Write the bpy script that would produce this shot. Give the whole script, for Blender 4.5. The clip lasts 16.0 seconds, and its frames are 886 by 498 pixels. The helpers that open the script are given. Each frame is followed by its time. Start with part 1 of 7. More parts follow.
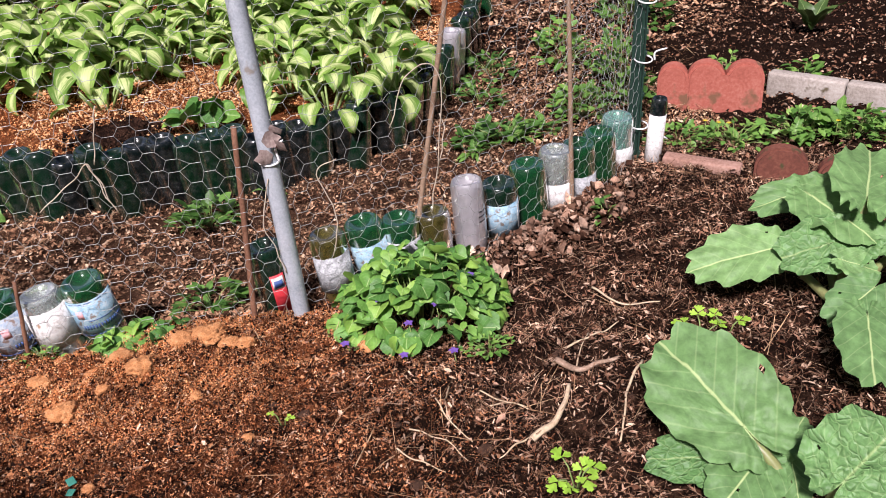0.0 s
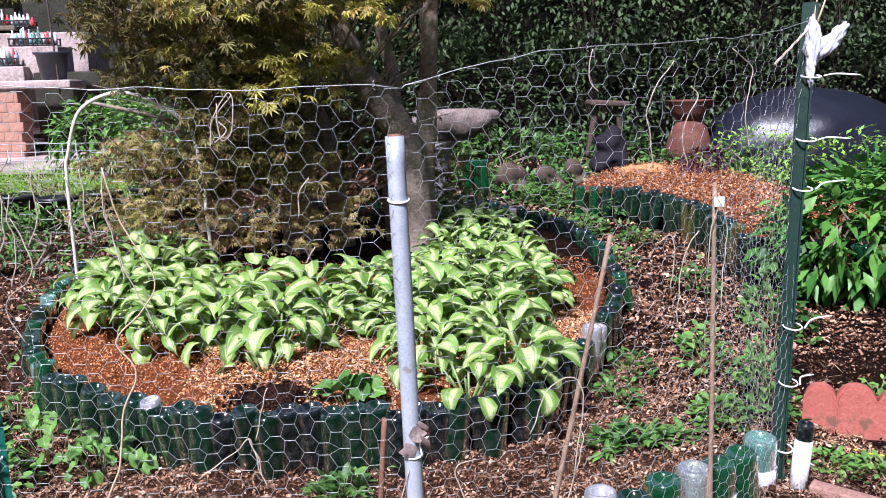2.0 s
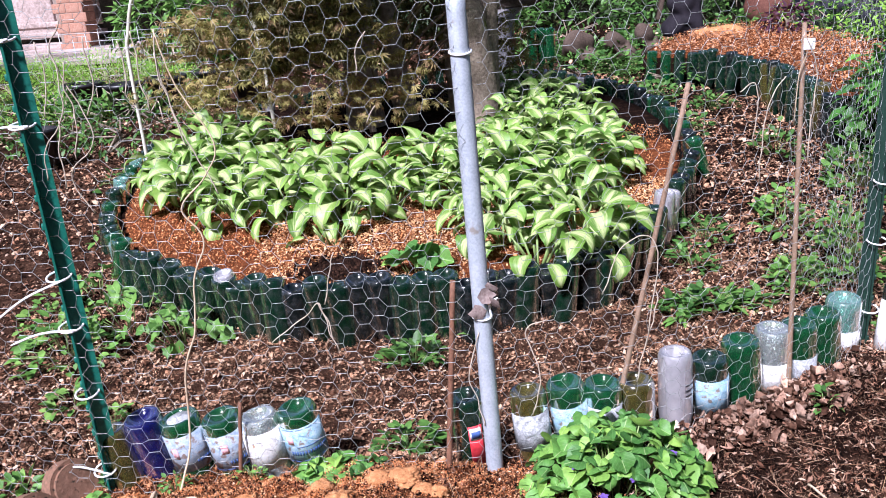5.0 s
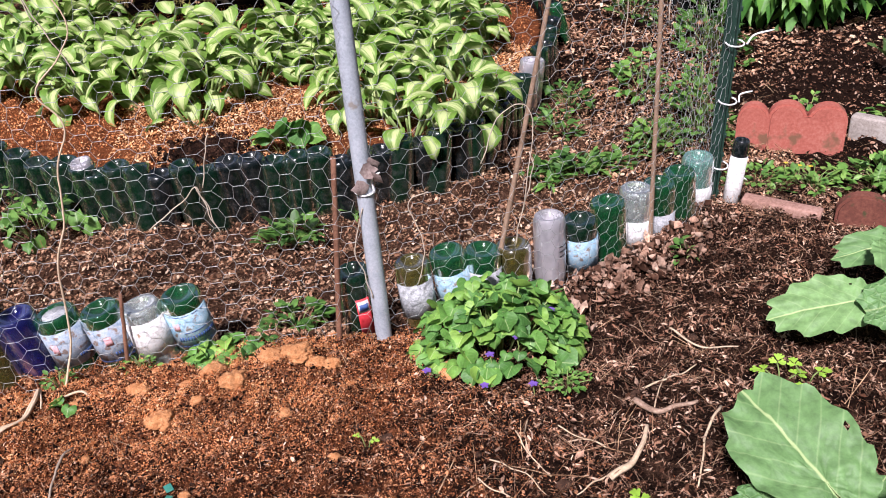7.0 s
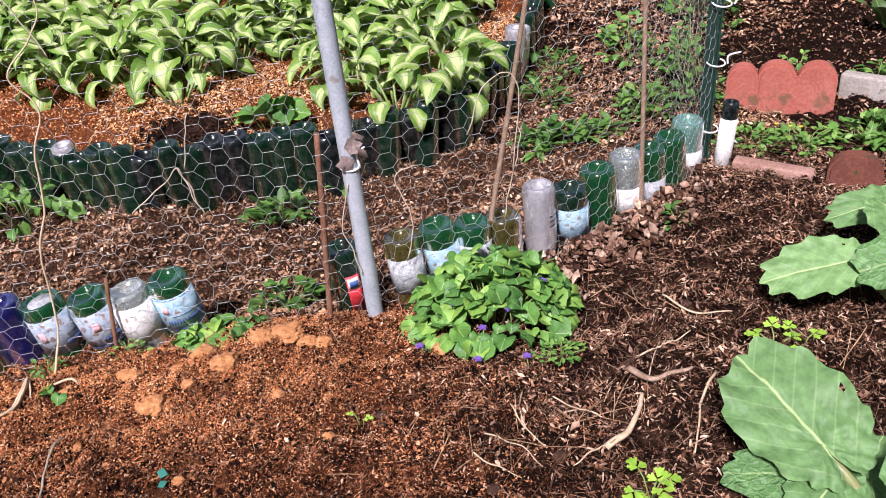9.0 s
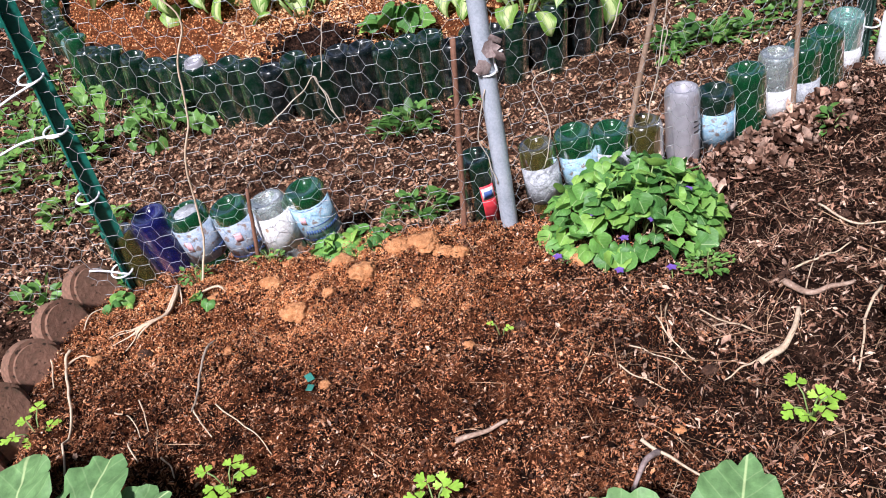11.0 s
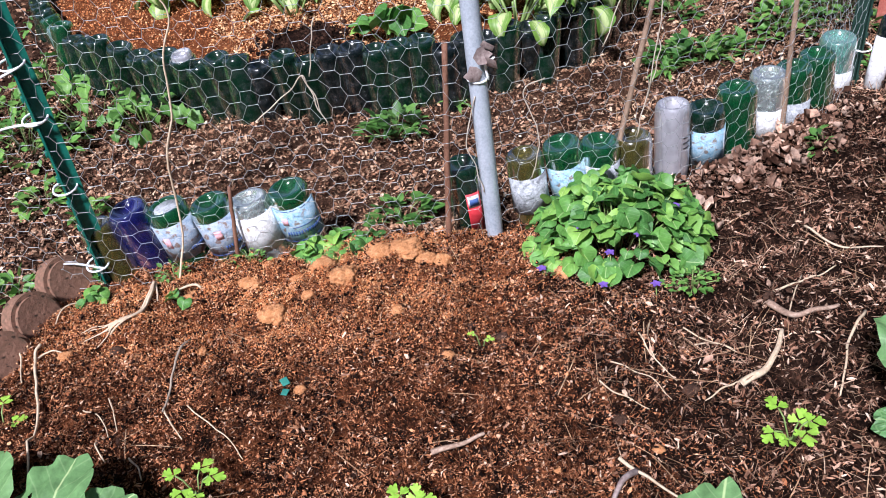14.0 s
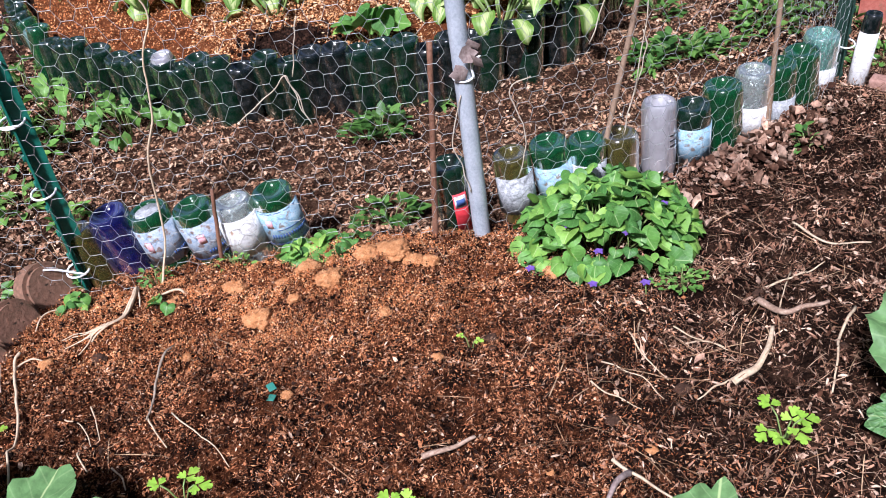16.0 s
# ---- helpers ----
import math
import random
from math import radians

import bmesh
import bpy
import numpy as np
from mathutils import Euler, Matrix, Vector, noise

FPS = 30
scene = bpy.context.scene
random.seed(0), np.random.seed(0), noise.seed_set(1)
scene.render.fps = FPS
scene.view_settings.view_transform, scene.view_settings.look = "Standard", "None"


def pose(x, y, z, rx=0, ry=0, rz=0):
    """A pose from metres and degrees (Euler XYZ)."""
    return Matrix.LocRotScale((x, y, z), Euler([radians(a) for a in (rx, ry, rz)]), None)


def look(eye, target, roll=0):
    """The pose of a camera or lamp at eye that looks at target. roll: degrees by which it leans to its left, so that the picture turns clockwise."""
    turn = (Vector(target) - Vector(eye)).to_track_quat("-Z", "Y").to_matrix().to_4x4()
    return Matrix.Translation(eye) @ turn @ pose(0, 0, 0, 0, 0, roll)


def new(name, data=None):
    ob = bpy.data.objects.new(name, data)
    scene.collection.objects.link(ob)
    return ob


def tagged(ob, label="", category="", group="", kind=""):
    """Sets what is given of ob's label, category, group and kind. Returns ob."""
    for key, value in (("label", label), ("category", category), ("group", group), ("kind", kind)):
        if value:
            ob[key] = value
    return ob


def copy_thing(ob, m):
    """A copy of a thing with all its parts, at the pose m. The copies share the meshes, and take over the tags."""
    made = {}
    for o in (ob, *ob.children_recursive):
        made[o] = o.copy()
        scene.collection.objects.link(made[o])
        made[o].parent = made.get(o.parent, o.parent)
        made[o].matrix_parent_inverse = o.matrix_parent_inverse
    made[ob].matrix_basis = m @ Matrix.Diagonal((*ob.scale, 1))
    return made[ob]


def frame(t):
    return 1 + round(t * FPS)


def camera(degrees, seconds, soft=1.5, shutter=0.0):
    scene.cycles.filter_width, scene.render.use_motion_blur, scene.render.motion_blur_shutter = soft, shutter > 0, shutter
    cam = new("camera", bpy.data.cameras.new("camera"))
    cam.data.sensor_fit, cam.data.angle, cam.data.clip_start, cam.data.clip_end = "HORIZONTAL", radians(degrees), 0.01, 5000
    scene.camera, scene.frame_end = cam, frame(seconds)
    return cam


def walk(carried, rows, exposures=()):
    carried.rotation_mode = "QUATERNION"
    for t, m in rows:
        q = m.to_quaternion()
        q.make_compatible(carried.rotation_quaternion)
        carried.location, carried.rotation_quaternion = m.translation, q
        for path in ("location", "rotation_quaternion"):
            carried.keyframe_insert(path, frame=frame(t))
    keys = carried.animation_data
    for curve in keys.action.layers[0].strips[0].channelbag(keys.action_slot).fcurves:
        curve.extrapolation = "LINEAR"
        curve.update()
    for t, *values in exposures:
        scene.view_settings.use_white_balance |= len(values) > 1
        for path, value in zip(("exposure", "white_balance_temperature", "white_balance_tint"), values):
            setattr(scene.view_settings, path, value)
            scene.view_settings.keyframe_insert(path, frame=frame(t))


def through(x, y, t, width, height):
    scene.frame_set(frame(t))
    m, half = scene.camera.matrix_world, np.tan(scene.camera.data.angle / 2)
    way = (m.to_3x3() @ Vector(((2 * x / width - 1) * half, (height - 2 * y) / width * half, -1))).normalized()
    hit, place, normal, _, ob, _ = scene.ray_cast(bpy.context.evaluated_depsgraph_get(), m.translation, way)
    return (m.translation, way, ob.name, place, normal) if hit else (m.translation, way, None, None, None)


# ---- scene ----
cam = camera(56.6, 16.0, 1.0)
PATH = [
    (0, (0.019, -1.449, 0.934), (0.356, 0.259, -0.051), -4.5),
    (0.5, (0.01, -1.471, 0.974), (0.248, 0.343, 0.166), -4.9),
    (1, (-0.005, -1.487, 1.002), (0.142, 0.415, 0.401), -3.6),
    (1.5, (-0.011, -1.492, 1.029), (0.099, 0.448, 0.556), -1.7),
    (2, (-0.009, -1.492, 1.042), (0.082, 0.469, 0.659), -1.4),
    (2.5, (-0.01, -1.493, 1.043), (0.053, 0.479, 0.716), -1.5),
    (3, (-0.019, -1.501, 1.046), (-0.008, 0.471, 0.712), -1.5),
    (3.5, (-0.017, -1.498, 1.044), (-0.041, 0.466, 0.667), -2.4),
    (4, (-0.016, -1.505, 1.044), (-0.05, 0.456, 0.655), -3.2),
    (4.5, (-0.006, -1.49, 1.039), (-0.055, 0.461, 0.603), -3.6),
    (5, (-0.009, -1.449, 0.989), (-0.093, 0.439, 0.336), -4.3),
    (5.2, (-0.014, -1.44, 0.971), (-0.107, 0.397, 0.186), -4.9),
    (7.3, (-0.046, -1.461, 0.997), (0.226, 0.277, 0.045), -3.2),
    (7.5, (-0.045, -1.46, 0.996), (0.256, 0.276, 0.049), -3.2),
    (8, (-0.041, -1.454, 0.993), (0.3, 0.275, 0.047), -3.8),
    (8.5, (-0.036, -1.445, 0.988), (0.304, 0.273, 0.023), -4.2),
    (9, (-0.034, -1.442, 0.987), (0.19, 0.27, -0.023), -5.2),
    (9.5, (-0.03, -1.437, 0.984), (0.022, 0.259, -0.074), -7.9),
    (10, (-0.071, -1.424, 0.974), (-0.062, 0.248, -0.124), -8.9),
    (10.2, (-0.078, -1.421, 0.972), (-0.09, 0.24, -0.143), -9.4),
    (12.3, (-0.1, -1.394, 0.954), (-0.188, 0.225, -0.216), -10.8),
    (12.5, (-0.097, -1.391, 0.956), (-0.188, 0.222, -0.222), -10.8),
    (13, (-0.092, -1.384, 0.953), (-0.173, 0.217, -0.243), -10.4),
    (13.5, (-0.09, -1.38, 0.953), (-0.143, 0.221, -0.245), -9.3),
    (14, (-0.091, -1.391, 0.956), (-0.113, 0.248, -0.191), -7.4),
    (14.5, (-0.102, -1.391, 0.952), (-0.123, 0.276, -0.153), -6.2),
    (15, (-0.107, -1.389, 0.949), (-0.13, 0.269, -0.171), -6.3),
    (15.5, (-0.106, -1.38, 0.947), (-0.11, 0.261, -0.196), -6.5),
    (16, (-0.098, -1.376, 0.946), (-0.08, 0.261, -0.202), -7.3),
]
walk(cam, [(t, look(eye, target, roll)) for t, eye, target, roll in PATH],
     [(0, 0.58, 6450, 25), (1.0, 0.66, 6350, 25), (2.2, 0.95, 5600, 25), (4.6, 0.95, 5550, 25), (5.1, 0.98, 5700, 25), (6.2, 0.68, 6150, 26), (9.5, 0.7, 6200, 26), (12.3, 0.72, 5650, 18), (16, 0.73, 5700, 21)])

# ---- light ----
world = bpy.data.worlds.new("World")
scene.world = world
world.use_nodes = True
wn, wl = world.node_tree.nodes, world.node_tree.links
sky = wn.new("ShaderNodeTexSky")
sky.sky_type, sky.sun_disc = "NISHITA", False
sky.sun_elevation, sky.sun_rotation = radians(52), radians(215)
sky.dust_density, sky.air_density = 3.0, 1.0
wl.new(sky.outputs[0], wn["Background"].inputs[0])
wn["Background"].inputs[1].default_value = 0.038
sun = new("sun", bpy.data.lights.new("sun", "SUN"))
sun.data.energy, sun.data.angle, sun.data.color = 5.0, radians(6), (1.0, 0.985, 0.96)
sun.matrix_world = look((-4, -7, 10), (0, 1.0, 0))
scene.view_settings.exposure = 0.62


# ---- materials ----
def nodes_of(name):
    m = bpy.data.materials.new(name)
    m.use_nodes = True
    nt = m.node_tree
    return m, nt, nt.nodes, nt.links, nt.nodes["Principled BSDF"]


def ramp_node(nt, cols, stops=None):
    r = nt.nodes.new("ShaderNodeValToRGB")
    els = r.color_ramp.elements
    n = len(cols)
    while len(els) < n:
        els.new(0.5)
    for i, c in enumerate(cols):
        els[i].position = stops[i] if stops else i / max(1, n - 1)
        els[i].color = (*c, 1)
    return r


def noise_node(nt, scale, detail=5, rough=0.6, src=None):
    t = nt.nodes.new("ShaderNodeTexNoise")
    t.inputs["Scale"].default_value, t.inputs["Detail"].default_value = scale, detail
    t.inputs["Roughness"].default_value = rough
    if src is not None:
        nt.links.new(src, t.inputs["Vector"])
    return t


def coord(nt, kind="Object"):
    return nt.nodes.new("ShaderNodeTexCoord").outputs[kind]


def mixc(nt, fac, a, b, mode="MIX"):
    m = nt.nodes.new("ShaderNodeMix")
    m.data_type, m.blend_type = "RGBA", mode
    for sock, v in ((m.inputs[0], fac), (m.inputs[6], a), (m.inputs[7], b)):
        if isinstance(v, (int, float)):
            sock.default_value = v
        elif isinstance(v, tuple):
            sock.default_value = (*v, 1)
        else:
            nt.links.new(v, sock)
    return m.outputs[2]


def bump_to(nt, bsdf, height, strength, dist):
    b = nt.nodes.new("ShaderNodeBump")
    b.inputs["Strength"].default_value, b.inputs["Distance"].default_value = strength, dist
    nt.links.new(height, b.inputs["Height"])
    nt.links.new(b.outputs[0], bsdf.inputs["Normal"])


def surface(name, cols, scale=30, fine=200, rough=0.8, bump=0.4, dist=0.003, metal=0.0, spots=None, stops=None, space="Object"):
    """A worn plain surface: a coarse and a fine noise through a ramp, with relief."""
    m, nt, ns, ls, b = nodes_of(name)
    co = coord(nt, space)
    n1, n2 = noise_node(nt, scale, 6, 0.65, co), noise_node(nt, fine, 4, 0.6, co)
    mixed = ns.new("ShaderNodeMath")
    mixed.operation = "MULTIPLY_ADD"
    ls.new(n2.outputs[0], mixed.inputs[0])
    mixed.inputs[1].default_value = 0.5
    half = ns.new("ShaderNodeMath")
    half.operation = "MULTIPLY"
    half.inputs[1].default_value = 0.5
    ls.new(n1.outputs[0], half.inputs[0])
    ls.new(half.outputs[0], mixed.inputs[2])
    r = ramp_node(nt, cols, stops or [0.3 + 0.4 * i / max(1, len(cols) - 1) for i in range(len(cols))])
    ls.new(mixed.outputs[0], r.inputs[0])
    out = r.outputs[0]
    if spots:
        n3 = noise_node(nt, spots[1], 3, 0.5, co)
        r3 = ramp_node(nt, [(0, 0, 0), (1, 1, 1)], [spots[2], spots[2] + 0.08])
        ls.new(n3.outputs[0], r3.inputs[0])
        out = mixc(nt, r3.outputs[0], out, spots[0])
    ls.new(out, b.inputs["Base Color"])
    b.inputs["Roughness"].default_value, b.inputs["Metallic"].default_value = rough, metal
    if rough >= 0.85:
        b.inputs["Specular IOR Level"].default_value = 0.2
    bump_to(nt, b, mixed.outputs[0], bump, dist)
    return m


def flaky(name, cols, rough=0.85, noise_scale=120, stops=None, damp_=0.38):
    """Loose bits, each of its own colour."""
    m, nt, ns, ls, b = nodes_of(name)
    g = ns.new("ShaderNodeNewGeometry")
    r = ramp_node(nt, cols, stops)
    ls.new(g.outputs["Random Per Island"], r.inputs[0])
    n = noise_node(nt, noise_scale, 4, 0.6, coord(nt))
    shade = ramp_node(nt, [(0.45, 0.45, 0.45), (1.25, 1.2, 1.15)], [0.3, 0.7])
    ls.new(n.outputs[0], shade.inputs[0])
    wet = noise_node(nt, 9, 5, 0.65, coord(nt))
    damp = ramp_node(nt, [(damp_, damp_ * 0.92, damp_ * 0.88), (1.15, 1.12, 1.08)], [0.36, 0.6])
    ls.new(wet.outputs[0], damp.inputs[0])
    out = mixc(nt, 1.0, r.outputs[0], shade.outputs[0], "MULTIPLY")
    ls.new(mixc(nt, 1.0, out, damp.outputs[0], "MULTIPLY"), b.inputs["Base Color"])
    b.inputs["Roughness"].default_value = rough
    b.inputs["Specular IOR Level"].default_value = 0.04
    bump_to(nt, b, n.outputs[0], 0.5, 0.002)
    return m


def leafy(name, cols, rand="island", rough=0.45, through=0.25, noise_scale=40, bump=0.2, stripe=None, vein=0.0, pucker=0.0, ribs=0, gloss=0.4):
    """Leaves: colour by leaf, mottled, partly lit through. stripe: cream heart of the leaf."""
    m, nt, ns, ls, b = nodes_of(name)
    if rand == "object":
        rnd = ns.new("ShaderNodeObjectInfo").outputs["Random"]
    else:
        rnd = ns.new("ShaderNodeNewGeometry").outputs["Random Per Island"]
    r = ramp_node(nt, cols)
    ls.new(rnd, r.inputs[0])
    n = noise_node(nt, noise_scale, 4, 0.6, coord(nt))
    shade = ramp_node(nt, [(0.7, 0.7, 0.65), (1.2, 1.2, 1.1)], [0.3, 0.7])
    ls.new(n.outputs[0], shade.inputs[0])
    out = mixc(nt, 1.0, r.outputs[0], shade.outputs[0], "MULTIPLY")
    uv = ns.new("ShaderNodeUVMap").outputs[0]
    sep = ns.new("ShaderNodeSeparateXYZ")
    ls.new(uv, sep.inputs[0])
    if stripe or vein:
        off = ns.new("ShaderNodeMath")
        off.operation = "SUBTRACT"
        off.inputs[1].default_value = 0.5
        ls.new(sep.outputs[0], off.inputs[0])
        ab = ns.new("ShaderNodeMath")
        ab.operation = "ABSOLUTE"
        ls.new(off.outputs[0], ab.inputs[0])
    if stripe:
        stretch = ns.new("ShaderNodeMapping")
        stretch.inputs["Scale"].default_value = (14, 2.2, 1)
        addv = ns.new("ShaderNodeVectorMath")
        ls.new(uv, stretch.inputs[0])
        comb = ns.new("ShaderNodeCombineXYZ")
        times = ns.new("ShaderNodeMath")
        times.operation = "MULTIPLY"
        times.inputs[1].default_value = 37.0
        ls.new(rnd, times.inputs[0])
        ls.new(times.outputs[0], comb.inputs[2])
        ls.new(stretch.outputs[0], addv.inputs[0])
        ls.new(comb.outputs[0], addv.inputs[1])
        n2 = noise_node(nt, 1.0, 3, 0.6, addv.outputs[0])
        edge = ns.new("ShaderNodeMath")
        edge.operation = "MULTIPLY_ADD"
        edge.inputs[1].default_value, edge.inputs[2].default_value = 0.85, -0.425
        ls.new(n2.outputs[0], edge.inputs[0])
        d = ns.new("ShaderNodeMath")
        d.operation = "ADD"
        ls.new(ab.outputs[0], d.inputs[0])
        ls.new(edge.outputs[0], d.inputs[1])
        rs = ramp_node(nt, [(1, 1, 1), (0.5, 0.5, 0.5), (0.22, 0.22, 0.22), (0, 0, 0)], [stripe[1] - 0.1, stripe[1] + 0.01, stripe[1] + 0.06, stripe[1] + 0.2])
        ls.new(d.outputs[0], rs.inputs[0])
        out = mixc(nt, rs.outputs[0], out, stripe[0])
    if vein:
        rv = ramp_node(nt, [(1, 1, 1), (0, 0, 0)], [0.006, 0.018])
        ls.new(ab.outputs[0], rv.inputs[0])
        amt = ns.new("ShaderNodeMath")
        amt.operation = "MULTIPLY"
        amt.inputs[1].default_value = vein
        ls.new(rv.outputs[0], amt.inputs[0])
        out = mixc(nt, amt.outputs[0], out, (0.55, 0.66, 0.3))
    if ribs:
        # side veins that run out and forward from the midrib
        slant = ns.new("ShaderNodeMath")
        slant.operation = "MULTIPLY_ADD"
        slant.inputs[1].default_value = -0.75
        ls.new(ab.outputs[0], slant.inputs[0])
        ls.new(sep.outputs[1], slant.inputs[2])
        rep_ = ns.new("ShaderNodeMath")
        rep_.operation = "MULTIPLY"
        rep_.inputs[1].default_value = ribs
        ls.new(slant.outputs[0], rep_.inputs[0])
        ping = ns.new("ShaderNodeMath")
        ping.operation = "PINGPONG"
        ping.inputs[1].default_value = 0.5
        ls.new(rep_.outputs[0], ping.inputs[0])
        rr_ = ramp_node(nt, [(0.2, 0.2, 0.2), (0, 0, 0)], [0.0, 0.07])
        ls.new(ping.outputs[0], rr_.inputs[0])
        out = mixc(nt, rr_.outputs[0], out, (0.42, 0.56, 0.26))
    height = n.outputs[0]
    if pucker:
        big = ns.new("ShaderNodeMapping")
        big.inputs["Scale"].default_value = (9, 11, 1)
        ls.new(uv, big.inputs[0])
        warp = noise_node(nt, 0.6, 2, 0.5, big.outputs[0])
        vadd = ns.new("ShaderNodeVectorMath")
        ls.new(big.outputs[0], vadd.inputs[0])
        ls.new(warp.outputs["Color"], vadd.inputs[1])
        cell = ns.new("ShaderNodeTexVoronoi")
        cell.feature = "DISTANCE_TO_EDGE"
        cell.inputs["Scale"].default_value = 1.0
        ls.new(vadd.outputs[0], cell.inputs["Vector"])
        net_ = ramp_node(nt, [(1, 1, 1), (0, 0, 0)], [0.0, 0.09])
        ls.new(cell.outputs["Distance"], net_.inputs[0])
        thin = ns.new("ShaderNodeMath")
        thin.operation = "MULTIPLY"
        thin.inputs[1].default_value = 0.35 * pucker
        ls.new(net_.outputs[0], thin.inputs[0])
        out = mixc(nt, thin.outputs[0], out, (0.34, 0.5, 0.2))
        round_ = ramp_node(nt, [(0, 0, 0), (0.8, 0.8, 0.8), (1, 1, 1)], [0.0, 0.2, 0.5])
        ls.new(cell.outputs["Distance"], round_.inputs[0])
        height = round_.outputs[0]
    ls.new(out, b.inputs["Base Color"])
    b.inputs["Roughness"].default_value, b.inputs["Specular IOR Level"].default_value = rough, gloss
    bump_to(nt, b, height, bump, 0.004)
    tr = ns.new("ShaderNodeBsdfTranslucent")
    ls.new(out, tr.inputs[0])
    mx = ns.new("ShaderNodeMixShader")
    mx.inputs[0].default_value = through
    ls.new(b.outputs[0], mx.inputs[1])
    ls.new(tr.outputs[0], mx.inputs[2])
    ls.new(mx.outputs[0], ns["Material Output"].inputs[0])
    return m


def glassy(name, col, rough=0.08, trans=0.9, dirt=0.25):
    m, nt, ns, ls, b = nodes_of(name)
    n = noise_node(nt, 35, 5, 0.7, coord(nt))
    r = ramp_node(nt, [col, tuple(min(1, c * 0.6 + 0.05) for c in col)], [0.45, 0.75])
    ls.new(n.outputs[0], r.inputs[0])
    ls.new(r.outputs[0], b.inputs["Base Color"])
    rr = ramp_node(nt, [(rough,) * 3, (min(1, rough + dirt),) * 3], [0.4, 0.7])
    ls.new(n.outputs[0], rr.inputs[0])
    ls.new(rr.outputs[0], b.inputs["Roughness"])
    b.inputs["Transmission Weight"].default_value, b.inputs["IOR"].default_value = trans, 1.45
    return m


M = {}
M["green_glass"] = glassy("green_glass", (0.008, 0.105, 0.032), 0.05, 0.65, 0.15)
M["dark_glass"] = glassy("dark_glass", (0.003, 0.022, 0.01), 0.08, 0.4, 0.2)
M["black_glass"] = glassy("black_glass", (0.004, 0.008, 0.008), 0.12, 0.3, 0.2)
M["olive_glass"] = glassy("olive_glass", (0.2, 0.17, 0.04), 0.08, 0.8)
M["clear_glass"] = glassy("clear_glass", (0.78, 0.86, 0.82), 0.1, 0.85, 0.4)
M["blue_glass"] = glassy("blue_glass", (0.012, 0.014, 0.13), 0.08, 0.6)
M["frosted_glass"] = glassy("frosted_glass", (0.66, 0.64, 0.67), 0.32, 0.7, 0.2)
M["aqua_glass"] = glassy("aqua_glass", (0.25, 0.5, 0.42), 0.12, 0.7, 0.3)
M["paper_blue"] = surface("paper_blue", [(0.06, 0.18, 0.28), (0.2, 0.35, 0.45), (0.33, 0.45, 0.51), (0.45, 0.5, 0.52)], 55, 300, 0.7, 0.2, 0.001, 0, ((0.17, 0.14, 0.12), 80, 0.58))
M["paper_faded"] = surface("paper_faded", [(0.08, 0.13, 0.21), (0.22, 0.29, 0.37), (0.35, 0.39, 0.43), (0.3, 0.25, 0.26)], 75, 320, 0.75, 0.3, 0.001, 0, ((0.17, 0.12, 0.1), 70, 0.55))
M["print_pink"] = surface("print_pink", [(0.55, 0.2, 0.24), (0.7, 0.36, 0.38), (0.72, 0.5, 0.5)], 90, 260, 0.7, 0.1)
M["paper_white"] = surface("paper_white", [(0.3, 0.27, 0.24), (0.6, 0.59, 0.57), (0.74, 0.74, 0.72)], 40, 160, 0.7, 0.3, 0.001, 0, ((0.25, 0.16, 0.1), 38, 0.62))
M["paper_grey"] = surface("paper_grey", [(0.09, 0.1, 0.09), (0.32, 0.33, 0.34), (0.6, 0.61, 0.63)], 90, 260, 0.75, 0.4, 0.001)
M["print_blue"] = surface("print_blue", [(0.03, 0.07, 0.2), (0.06, 0.12, 0.32)], 60, 200, 0.6, 0.1)
M["print_red"] = surface("print_red", [(0.5, 0.02, 0.03), (0.65, 0.05, 0.06)], 60, 200, 0.6, 0.1)
M["galvanised"] = surface("galvanised", [(0.26, 0.3, 0.34), (0.43, 0.47, 0.51), (0.56, 0.6, 0.64)], 18, 260, 0.5, 0.15, 0.001, 0.3, ((0.3, 0.27, 0.24), 30, 0.66))
M["green_paint"] = surface("green_paint", [(0.005, 0.08, 0.055), (0.008, 0.125, 0.088), (0.013, 0.16, 0.11)], 30, 200, 0.42, 0.15, 0.001)
M["dark_green_paint"] = surface("dark_green_paint", [(0.004, 0.016, 0.011), (0.008, 0.03, 0.02), (0.02, 0.042, 0.032)], 30, 200, 0.45, 0.15, 0.001)
M["wire"] = surface("wire", [(0.2, 0.21, 0.21), (0.4, 0.41, 0.4), (0.52, 0.52, 0.5)], 20, 300, 0.5, 0.1, 0.0005, 0.5)
M["white_plastic"] = surface("white_plastic", [(0.68, 0.69, 0.68), (0.82, 0.82, 0.8)], 30, 200, 0.4, 0.1)
M["film_plastic"] = surface("film_plastic", [(0.34, 0.35, 0.36), (0.52, 0.53, 0.54), (0.66, 0.67, 0.67)], 40, 200, 0.35, 0.3, 0.002)
M["rust"] = surface("rust", [(0.07, 0.03, 0.018), (0.17, 0.075, 0.04), (0.24, 0.12, 0.07)], 40, 250, 0.8, 0.5, 0.001)
M["cane"] = surface("cane", [(0.13, 0.08, 0.05), (0.26, 0.17, 0.11), (0.34, 0.24, 0.16)], 30, 250, 0.7, 0.4, 0.001)
M["straw"] = surface("straw", [(0.3, 0.2, 0.12), (0.5, 0.38, 0.25), (0.62, 0.5, 0.36)], 30, 200, 0.8, 0.3, 0.001)
